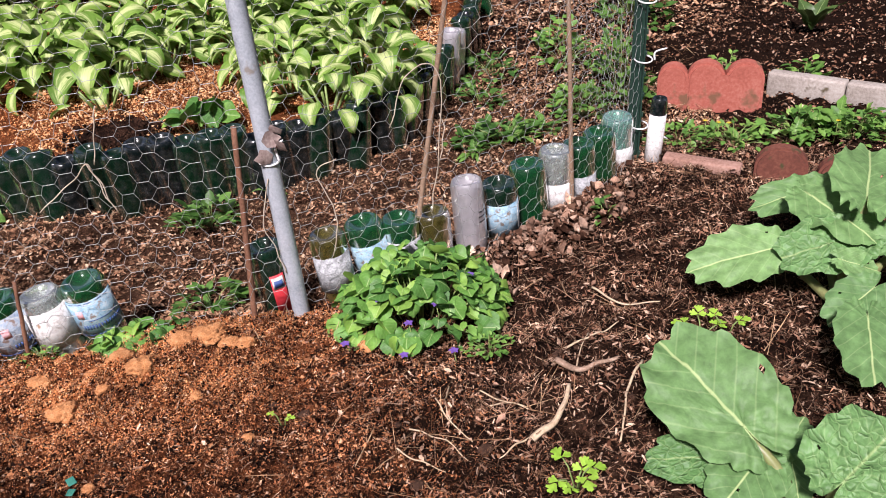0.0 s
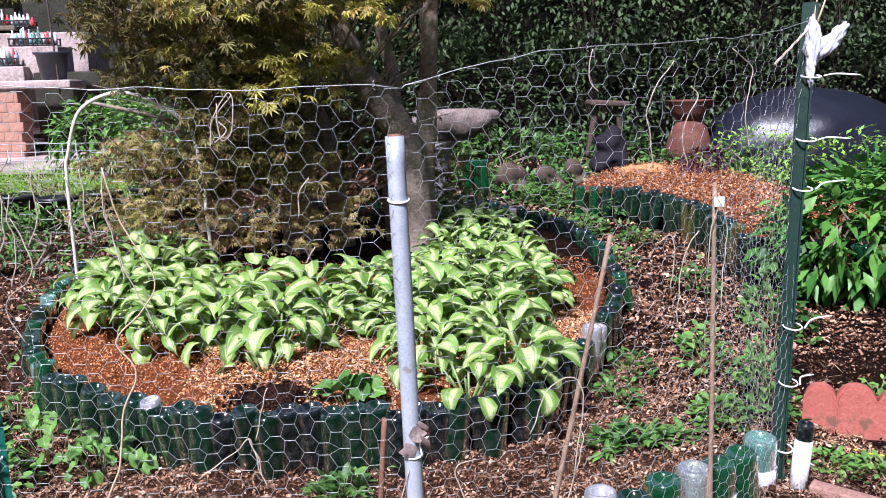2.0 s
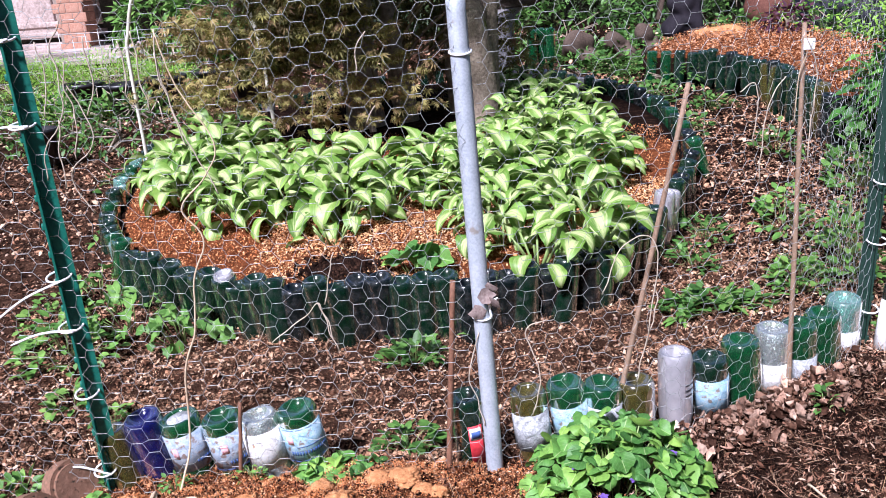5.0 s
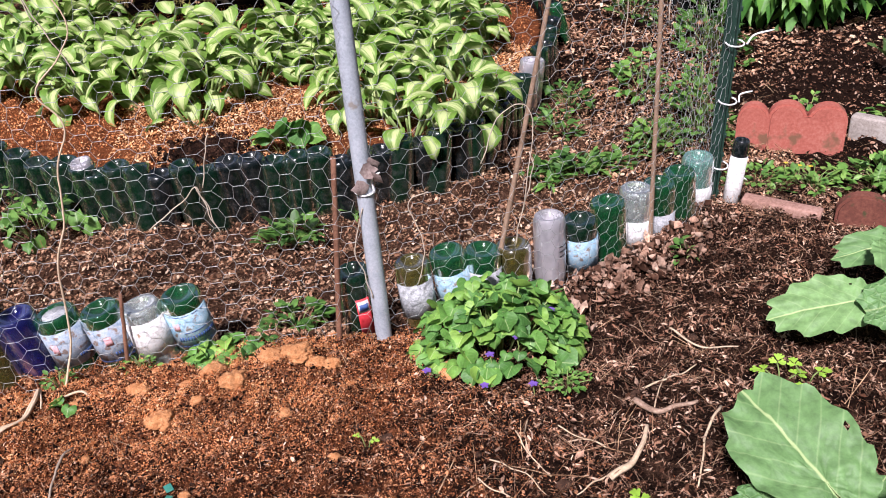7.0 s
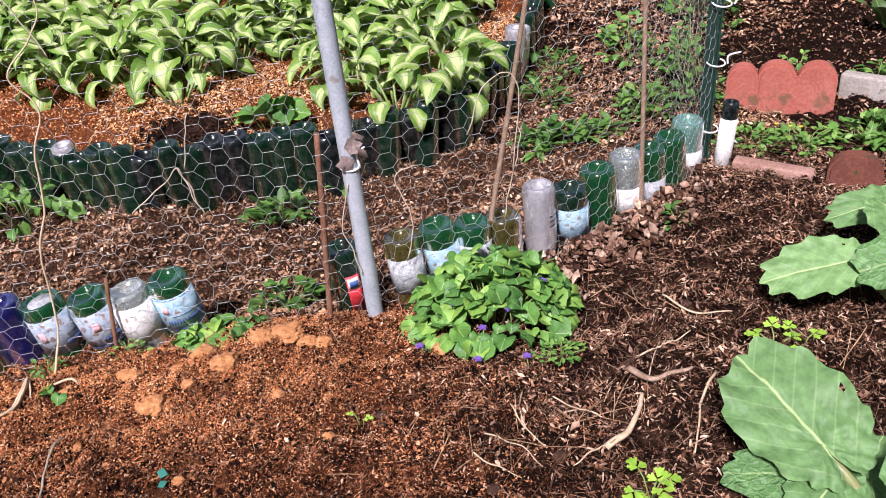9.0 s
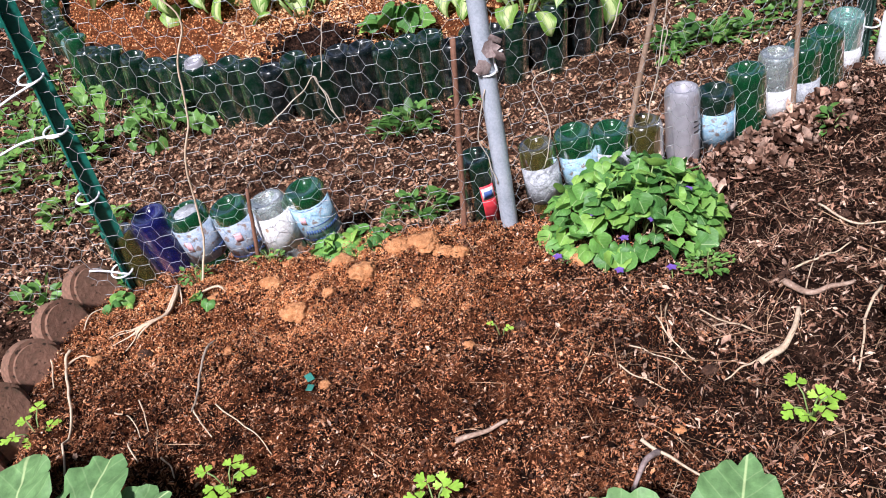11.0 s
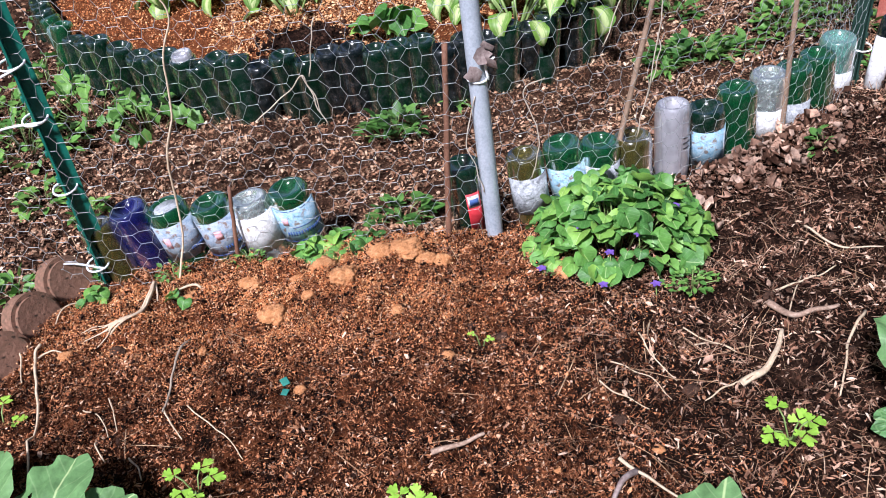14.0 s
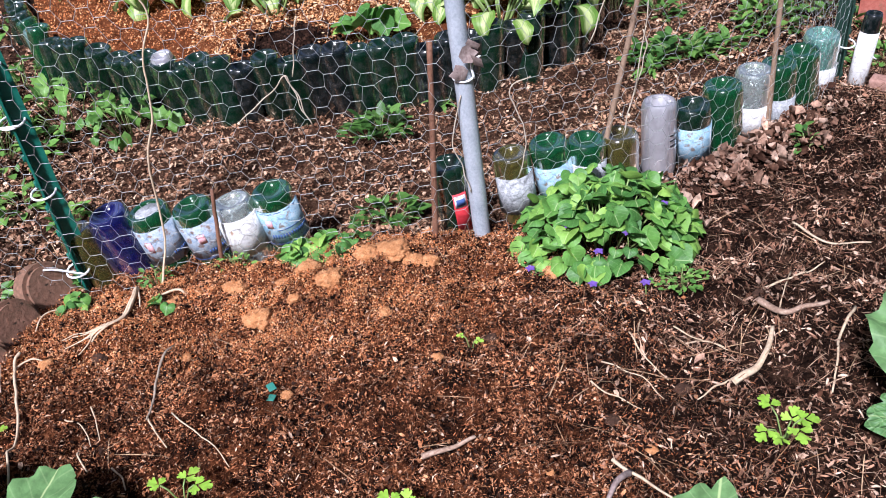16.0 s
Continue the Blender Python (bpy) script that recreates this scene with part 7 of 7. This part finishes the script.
# ---- behind the camera: unseen hedges, added to darken reflections and sky fill ----
bush("hedge", (0.0, -5.6, 0.0), [(x, 0, z, 1.2, 0.7, 1.1) for x in np.arange(-6, 6.1, 1.5) for z in (0.9, 2.3)], "hedge_leaf", "unseen dark hedge added behind the camera to cut sky light", "hedge", 0.2, 9000, 13, "stuff")
bush("hedge", (-7.6, 3.0, 0.0), [(0, y, z, 0.7, 1.3, 1.1) for y in np.arange(-7, 6.1, 1.8) for z in (0.9, 2.3)], "hedge_leaf", "unseen dark hedge added on the left to cut sky light", "hedge", 0.2, 8000, 14, "stuff")
bush("hedge", (9.5, 2.0, 0.0), [(0, y, z, 0.7, 1.3, 1.1) for y in np.arange(-7, 9.1, 1.8) for z in (0.9, 2.4, 3.6)], "hedge_leaf", "unseen dark hedge added on the right to cut sky light", "hedge", 0.2, 9000, 15, "stuff")


# ---- small things on the fence ----
def pv(path, r, mat, name, label, category, seg=6):
    p = smooth_path(path, 7)
    if name == "dry_tendril":
        p = [q + 0.006 * Vector((noise.noise(q * 30), 0.4 * noise.noise(q * 30 + Vector((5, 0, 0))), 0.5 * noise.noise(q * 30 + Vector((9, 0, 0))))) for q in p]
    return tagged(put(name, mesh_from(name, *tube(p, r, seg), M[mat])), label, category)


pv([(-1.709, 2.75, -0.05), (-1.706, 2.75, 0.626), (-1.685, 2.75, 0.771), (-1.612, 2.75, 0.971), (-1.457, 2.75, 1.055), (-1.314, 2.75, 1.044), (-1.149, 2.75, 0.951), (-1.07, 2.75, 0.862), (-1.044, 2.75, 0.748), (-1.03, 2.75, 0.63), (-1.01, 2.75, 0.1)], 0.0095, "hoop_plastic", "plastic_hoop", "weathered cream plastic hoop over the plants", "hoop", 8)
dead = thing("dead_leaf", (0.0, -0.022, 0.395), "shrivelled grey-brown dead leaf caught on the post", "leaf")
me_dead = cloud("blade", CURL, CURL_F, np.array([(0, -0.004, 0.005), (0.012, -0.006, -0.012), (-0.015, -0.004, -0.03), (0.01, -0.003, 0.018)]), turn_mats(np.array([0.3, 1.5, 4.0, 2.5]), np.array([1.2, 0.8, 1.5, 1.0]), np.array([0.2, 0.6, -0.5, 0.1])), np.array([0.04, 0.045, 0.038, 0.03]), M["dead_leaf"], dead)
foil = thing("plastic_wrap", (0.968, 0.462, 1.125), "torn white plastic sheet tied round the corner post's top", "plastic")
for at, sx, sy, sz, lean, sd_ in (((0, 0, 0), 0.017, 0.016, 0.062, 0.05, 0.0), ((0.04, 0.0, 0.0), 0.018, 0.009, 0.06, -0.75, 4.0), ((-0.004, -0.004, -0.06), 0.009, 0.01, 0.04, 0.1, 8.0)):
    bm = bmesh.new()
    bmesh.ops.create_icosphere(bm, subdivisions=4, radius=1.0)
    for v in bm.verts:
        o = v.co + Vector((sd_, 0, 0))
        f = 1 + 0.5 * noise.noise(o * 2.3) + 0.3 * noise.noise(o * 6)
        v.co = Vector((v.co.x * sx * f, v.co.y * sy * f, v.co.z * sz * (1 + 0.25 * noise.noise(o * 3))))
    part("crumpled_sheet", bm, M["film_plastic"], foil, "", True, Matrix.Translation(at) @ Matrix.Rotation(-lean, 4, "Y"))
for q in (((0.0, 0.0, 0.05), (0.004, 0.0, 0.1)), ((0.006, 0.0, 0.04), (0.024, 0.0, 0.1))):
    put("split_stick", mesh_from("split_stick", *tube(q, [0.004, 0.0015], 5), M["straw"]), foil)

stake((0.845, 0.37, 1.085), (0.94, 0.435, 1.155), 0.0035, M["tendril"], "pale split stick caught in the netting by the corner post")

# dry tendrils that hang in the netting
for k, path in enumerate((
        [(-0.414, -0.014, 0.322), (-0.355, -0.014, 0.368), (-0.317, -0.014, 0.399), (-0.308, -0.014, 0.371), (-0.291, -0.014, 0.298)],
        [(-0.317, -0.014, 0.399), (-0.298, -0.014, 0.347), (-0.296, -0.014, 0.322)],
        [(-0.302, -0.014, 0.397), (-0.296, -0.014, 0.443), (-0.276, -0.014, 0.500)],
        [(-0.019, -0.016, 0.320), (-0.038, -0.016, 0.232), (-0.026, -0.016, 0.169), (-0.015, -0.016, 0.116)],
        [(0.083, 0.000, 0.127), (0.099, 0.000, 0.210), (0.075, 0.000, 0.307), (0.112, 0.000, 0.333)],
        [(0.227, 0.020, 0.370), (0.255, 0.020, 0.451), (0.299, 0.020, 0.484), (0.327, 0.020, 0.448), (0.310, 0.020, 0.259)],
        [(0.293, 0.025, 0.175), (0.308, 0.025, 0.254), (0.330, 0.025, 0.339), (0.322, 0.025, 0.382)],
        [(-0.697, -0.010, 0.942), (-0.724, -0.010, 0.892), (-0.680, -0.010, 0.743), (-0.735, -0.010, 0.680), (-0.708, -0.010, 0.602)],
        [(-0.309, -0.014, 1.037), (-0.332, -0.014, 1.003), (-0.314, -0.014, 0.978), (-0.338, -0.014, 0.958)],
        [(-0.202, -0.014, 0.819), (-0.194, -0.014, 0.871), (-0.177, -0.014, 0.891)],
        [(0.526, 0.200, 0.709), (0.561, 0.200, 0.719), (0.558, 0.200, 0.598)],
        [(0.382, 0.200, 1.112), (0.377, 0.200, 1.051), (0.394, 0.200, 1.028)],
        [(-0.174, -0.014, 0.766), (-0.192, -0.014, 0.735)],
        [(-0.543, -0.012, 0.880), (-0.532, -0.012, 0.790), (-0.514, -0.012, 0.715)],
        [(-0.724, -0.014, 0.898), (-0.716, -0.014, 0.856), (-0.727, -0.014, 0.783), (-0.772, -0.014, 0.721), (-0.778, -0.014, 0.668)],
        [(-0.735, -0.014, 0.775), (-0.743, -0.014, 0.720), (-0.747, -0.014, 0.654)],
        [(-0.701, -0.014, 0.876), (-0.709, -0.014, 0.835), (-0.706, -0.014, 0.783), (-0.719, -0.014, 0.704)],
        [(-0.540, -0.014, 0.918), (-0.538, -0.014, 0.820), (-0.507, -0.014, 0.714), (-0.490, -0.014, 0.670), (-0.470, -0.014, 0.626)],
        [(-0.577, -0.014, 0.919), (-0.576, -0.014, 0.852), (-0.569, -0.014, 0.779)],
        [(-0.664, -0.014, 0.917), (-0.662, -0.014, 0.834), (-0.680, -0.014, 0.782)],
        [(-0.746, -0.014, 0.914), (-0.743, -0.014, 0.847), (-0.758, -0.014, 0.784)],
        [(-0.604, -0.014, 0.905), (-0.598, -0.014, 0.863), (-0.608, -0.014, 0.812)],
        [(0.55, 0.14, 0.54), (0.556, 0.14, 0.64), (0.57, 0.145, 0.703), (0.599, 0.16, 0.739)],
        [(0.672, 0.21, 0.555), (0.674, 0.21, 0.657), (0.684, 0.215, 0.732), (0.647, 0.2, 0.807)],
        [(0.482, 0.1, 0.877), (0.468, 0.1, 0.982), (0.484, 0.1, 1.038), (0.523, 0.12, 1.083)],
        [(0.734, 0.25, 0.898), (0.72, 0.24, 0.996), (0.733, 0.25, 1.068), (0.676, 0.21, 1.106)],
        [(0.564, 0.14, 0.874), (0.552, 0.14, 0.956), (0.583, 0.15, 1.013), (0.565, 0.145, 1.036)],
        [(-0.346, -0.016, 0.949), (-0.338, -0.016, 0.999), (-0.31, -0.016, 1.043), (-0.304, -0.016, 0.978), (-0.325, -0.016, 0.963), (-0.332, -0.016, 1.024)])):
    pv(path, 0.0012, "tendril", "dry_tendril", "thin dry tendril tangled in the netting", "vine", 5)
pv([(-0.655, -0.1, 0.01), (-0.62, -0.12, 0.03), (-0.6, -0.16, 0.012)], 0.003, "straw", "dry_root", "splayed pale vine root on the soil", "root", 5)
pv([(-0.665, -0.1, 0.01), (-0.64, -0.15, 0.025), (-0.66, -0.2, 0.012)], 0.003, "straw", "dry_root", "splayed pale vine root on the soil", "root", 5)
pv([(-0.66, -0.1, 0.02), (-0.59, -0.1, 0.04), (-0.57, -0.13, 0.012)], 0.0025, "straw", "dry_root", "splayed pale vine root on the soil", "root", 5)


# ---- clods of coir ----
def clod(x, y, s, seed, mat="clod"):
    bm = bmesh.new()
    bmesh.ops.create_icosphere(bm, subdivisions=4 if s > 0.018 else 3, radius=1.0)
    o = Vector((seed * 5.1, seed, 0))
    for v in bm.verts:
        f = 1 + 0.35 * noise.noise(v.co * 1.6 + o) + 0.22 * noise.noise(v.co * 4 + o) + 0.16 * noise.noise(v.co * 9 + o)
        v.co = Vector((v.co.x * s * f, v.co.y * s * f * 0.9, v.co.z * s * f * (0.5 if y < -0.12 else 0.32)))
    z = float(top_z(x, y))
    ob = part("coir_clod", bm, M[mat], None, "", True, pose(x, y, z + s * 0.3, 0, 0, seed * 40))
    return tagged(ob, "crumbly lump of orange coir on the soil", "clod", "clods of coir")


for k, (x, y, s) in enumerate(((-0.432, -0.195, 0.027), (-0.3, -0.14, 0.026), (-0.344, -0.085, 0.026), (-0.18, -0.075, 0.034), (0.112, -0.16, 0.026), (-0.37, -0.16, 0.013), (-0.23, -0.07, 0.026), (-0.2, -0.25, 0.012),
                               (-0.6, -0.13, 0.014), (-0.5, -0.09, 0.016), (-0.56, -0.26, 0.01), (-0.8, -0.26, 0.014), (0.02, -0.62, 0.007), (0.17, -0.6, 0.009), (-0.12, -0.35, 0.012))):
    clod(x, y, s, k)
r_ = random.Random(52)
for k in range(7):
    clod(r_.uniform(-0.6, -0.1), r_.uniform(-0.12, -0.03), r_.uniform(0.01, 0.022), k + 110)
r_ = random.Random(77)
for k in range(30):
    x, y = r_.uniform(-0.85, 0.9), r_.uniform(-0.85, -0.12)
    clod(x, y, r_.uniform(0.006, 0.014), k + 30, "dark_clod")


scrap = thing("plastic_scrap", (-0.39, -0.385, float(top_z(-0.39, -0.385)) + 0.008), "torn scrap of teal plastic lying on the coir", "scrap")
part("strip", box(0, 0.012, 0.0, 0.013, 0.016, 0.0012, 0.0004), M["teal_plastic"], scrap, "", True, Matrix.Rotation(0.5, 4, "Z") @ Matrix.Rotation(0.2, 4, "X"))
part("strip", box(0.0, -0.013, 0.0, 0.012, 0.014, 0.0012, 0.0004), M["teal_plastic"], scrap, "", True, Matrix.Rotation(-0.3, 4, "Z"))
clod(-0.372, -0.385, 0.011, 91)


# ---- the far left ----
for k, (x, y, r, h) in enumerate(((-2.62, 3.45, 0.1, 0.22), (-3.15, 5.3, 0.16, 0.28), (-2.8, 5.25, 0.15, 0.26), (-2.5, 5.4, 0.16, 0.28), (-2.2, 5.7, 0.16, 0.28), (-1.95, 5.9, 0.14, 0.26))):
    ob = thing("plant_pot", (x, y, 0.0), "black plastic nursery pot with soil", "pot", "nursery pots")
    put("shell", mesh_from("shell", *lathe([(0.001, 0.0), (r * 0.75, 0.0), (r, h), (r * 1.08, h), (r * 1.08, h - 0.03), (r * 0.98, h - 0.03), (r * 0.95, h - 0.05), (0.001, h - 0.05)], 20), M["black_plastic"]), ob)
grid_fence = thing("wire_fence", (-4.2, 8.6, 0.0), "white wire garden panel fence", "fence")
for k in range(16):
    put("upright_wire", mesh_from("upright_wire", *tube([(k * 0.16 - 1.3, 0, -0.05), (k * 0.16 - 1.3, 0, 0.5 + 0.06 * math.sin(k * 2.1))], 0.0045, 5), M["wire"]), grid_fence)
for k in range(5):
    put("cross_wire", mesh_from("cross_wire", *tube([(-1.35, 0, 0.08 + k * 0.11), (1.15, 0, 0.08 + k * 0.11 + 0.03 * math.sin(k))], 0.0045, 5), M["wire"]), grid_fence)


def brush_heap(x, y, rx, ry, h, n, seed):
    """Dry stalks and canes leaning in a tangle."""
    r_ = random.Random(seed)
    ob = thing("brush_heap", (x, y, 0.0), "tangle of dry pale stalks and canes", "brush", "", "stuff")
    stalks = []
    for _ in range(n):
        b = Vector((r_.uniform(-rx, rx), r_.uniform(-ry, ry), -0.02))
        t = Vector((b.x + r_.gauss(0, 0.3), b.y + r_.gauss(0, 0.12), r_.uniform(0.15, 1.0) * h))
        stalks.append(tube([b, b.lerp(t, 0.5) + Vector((r_.gauss(0, 0.04), 0, r_.gauss(0, 0.03))), t], [0.006, 0.005, 0.002], 4))
    put("stalk", mesh_from("stalk", *join(stalks), M["tendril"]), ob)


brush_heap(-3.35, 6.5, 0.65, 0.3, 0.5, 110, 31)
brush_heap(-2.75, 4.75, 0.5, 0.3, 0.35, 30, 32)


def crate(x, y, z, seed):
    r_ = random.Random(seed)
    ob = thing("bottle_crate", (x, y, z), "black plastic crate filled with small white and red bottles", "crate", "crates on the steps")
    part("base", box(0, 0, 0.02, 0.8, 0.4, 0.03, 0.005), M["black_plastic"], ob)
    for s in (-1, 1):
        part("side", box(0, s * 0.2, 0.14, 0.8, 0.02, 0.03, 0.004), M["black_plastic"], ob)
        for q in range(10):
            part("slat", box(-0.38 + q * 0.0845, s * 0.2, 0.08, 0.025, 0.018, 0.12), M["black_plastic"], ob, "", False)
    shapes = [lathe([(0.001, 0.03), (w, 0.03), (w, h * 0.7), (w * 0.45, h * 0.86), (w * 0.45, h), (0.001, h)], 10) for w, h in ((0.036, 0.28), (0.042, 0.22), (0.03, 0.33), (0.038, 0.25))]
    meshes = {}
    for q in range(20):
        key = (r_.choice(("white_plastic", "white_plastic", "white_plastic", "white_plastic", "paper_white", "print_red", "paper_blue", "aqua_glass")), r_.randrange(4))
        if key not in meshes:
            meshes[key] = mesh_from("bottle", *shapes[key[1]], M[key[0]])
        put("bottle", meshes[key], ob, Matrix.Translation((-0.34 + (q % 10) * 0.076 + r_.uniform(-0.01, 0.01), -0.1 + 0.2 * (q // 10) + r_.uniform(-0.04, 0.04), r_.uniform(0, 0.03))))


for k, (x, y, z) in enumerate(((-7.6, 15.7, 2.4), (-6.75, 14.6, 1.98), (-7.3, 14.35, 1.62), (-8.0, 14.3, 1.28))):
    crate(x, y, z, k)
    if k:
        tagged(part("ledge_block", box(x, y + 0.1, z / 2, 1.0, 0.7, z, 0.02), M["concrete"], None, "", True), "pale concrete ledge block carrying a crate", "ledge", "", "structure")
stake((-5.81, 13.12, 1.3), (-5.86, 13.12, 2.78), 0.02, M["wood_dark"], "thin dark pole standing by the tub")
tub = thing("plastic_tub", (-5.95, 13.3, 1.34), "dark grey plastic tub on the pier's stone cap", "tub")
put("shell", mesh_from("shell", *lathe([(0.001, 0.0), (0.2, 0.0), (0.26, 0.42), (0.3, 0.44), (0.3, 0.47), (0.24, 0.47), (0.2, 0.1), (0.001, 0.1)], 24), M["grey_plastic"]), tub)

for k, (x, y, rx, ry, h, n, s) in enumerate(((1.3, 6.0, 0.4, 0.4, 0.15, 240, 0.07), (0.9, 7.2, 0.6, 0.4, 0.2, 300, 0.08), (1.9, 7.6, 0.5, 0.4, 0.2, 260, 0.08), (2.9, 7.6, 0.4, 0.3, 0.3, 260, 0.07), (3.6, 7.2, 0.4, 0.4, 0.4, 300, 0.07),
                                                (1.25, 3.3, 0.14, 0.22, 0.08, 60, 0.045), (1.55, 3.9, 0.16, 0.2, 0.1, 80, 0.05), (1.3, 4.4, 0.2, 0.2, 0.12, 120, 0.05), (-1.95, 3.0, 0.12, 0.3, 0.08, 70, 0.045),
                                                (1.6, 1.9, 0.1, 0.3, 0.25, 160, 0.05), (1.5, 2.6, 0.1, 0.2, 0.16, 70, 0.045))):
    weed_patch("weed", x, y, rx, ry, h, n, s, "green weeds between the beds", "weed_leaf", k + 60)

WEED_LEAVES = [leaf_mesh("leaf", M["weed_blade"], 0.05, 0.042, d, f, 0.08, 3, 6, k != 1, 0, k, 0.15) for k, (d, f) in enumerate(((0.3, 0.3), (0.6, 0.2), (0.15, 0.5)))]
for k, (x, y, rx, ry, h, n) in enumerate(((-0.92, 0.82, 0.13, 0.09, 0.1, 34), (-1.13, 0.95, 0.12, 0.12, 0.12, 34), (-1.35, 1.2, 0.1, 0.15, 0.1, 26), (1.5, 0.47, 0.07, 0.06, 0.06, 16))):
    leaf_clump("weed", (x, y, float(ground_z(x, y))), rx, ry, h, n, 0.95, "broad-leaved green weed at the bed's foot", 300 + k, WEED_LEAVES, "weeds")
YELLOW = leaf_mesh("petal", M["yellow_petal"], 0.008, 0.006, 0.3, 0.2, 0.0, 2, 3)
BLADE = [leaf_mesh("leaf", M["celery_leaf" if k else "weed_blade"], 0.09, 0.022, 0.7, 0.3, 0.1, 2, 6, False, 0.2, k, 0.3) for k in range(2)]


def rosette(x, y, n, s, label, seed, mesh):
    r_ = random.Random(seed)
    ob = thing("dandelion_weed", (x, y, float(top_z(x, y))), label, "weed", "weeds")
    for k in range(n):
        put("leaf", mesh, ob, Matrix.Rotation(k * 2.4 + r_.uniform(-0.3, 0.3), 4, "Z") @ Matrix.Rotation(radians(r_.uniform(10, 55)), 4, "X") @ Matrix.Scale(s * r_.uniform(0.7, 1.2), 4))
    return ob


for k, (x, y, n, s) in enumerate(((1.6, 0.5, 12, 1.3), (-0.16, 0.66, 12, 0.9), (-0.03, 0.73, 9, 0.8), (0.72, 0.82, 12, 1.1), (0.58, 0.8, 10, 1.0), (0.83, 0.86, 10, 1.0), (-0.2, 0.16, 10, 0.6), (-0.15, 0.17, 9, 0.55), (1.3, 0.53, 10, 0.8), (1.72, 0.42, 10, 1.1))):
    rosette(x, y, n, s, "flat rosette of toothed green weed leaves", k, BLADE[0])
chard = thing("chard_seedling", (2.1, 1.36, 0.0), "young chard with dark red veined leaves", "seedling")
for k in range(6):
    put("leaf", leaf_mesh("leaf", M["chard_leaf"], 0.16, 0.07, 0.4, 0.3, 0.1, 3, 7, False, 0, k), chard, Matrix.Rotation(k * 1.05, 4, "Z") @ Matrix.Rotation(radians(55), 4, "X"))
for k, (x, y) in enumerate(((1.216, 0.503), (1.24, 0.49), (1.65, 0.4), (1.19, 0.53), (1.51, 0.39))):
    ob = thing("yellow_flower", (x, y, 0.055), "tiny yellow weed flower", "flower", "yellow flowers")
    for q in range(5):
        put("petal", YELLOW, ob, Matrix.Rotation(q * 1.256, 4, "Z") @ Matrix.Rotation(0.3, 4, "X"))
    put("stalk", mesh_from("stalk", *tube([(0, 0, 0), (0.003, 0.003, -0.03), (0, 0.005, -0.07)], 0.0012, 4), M["stem"]), ob)
tag_ = thing("plant_tag", (0.665, 0.235, 0.79), "white plastic plant tag hung on a cane", "tag")
part("plate", box(0, -0.012, 0, 0.022, 0.0015, 0.022, 0.0004), M["white_plastic"], tag_)
put("cord", mesh_from("cord", *tube(smooth_path([(0, -0.008, 0.02), (-0.004, -0.012, -0.02), (-0.016, -0.012, -0.06), (-0.02, -0.012, -0.16)], 5), 0.0012, 4), M["straw"]), tag_)
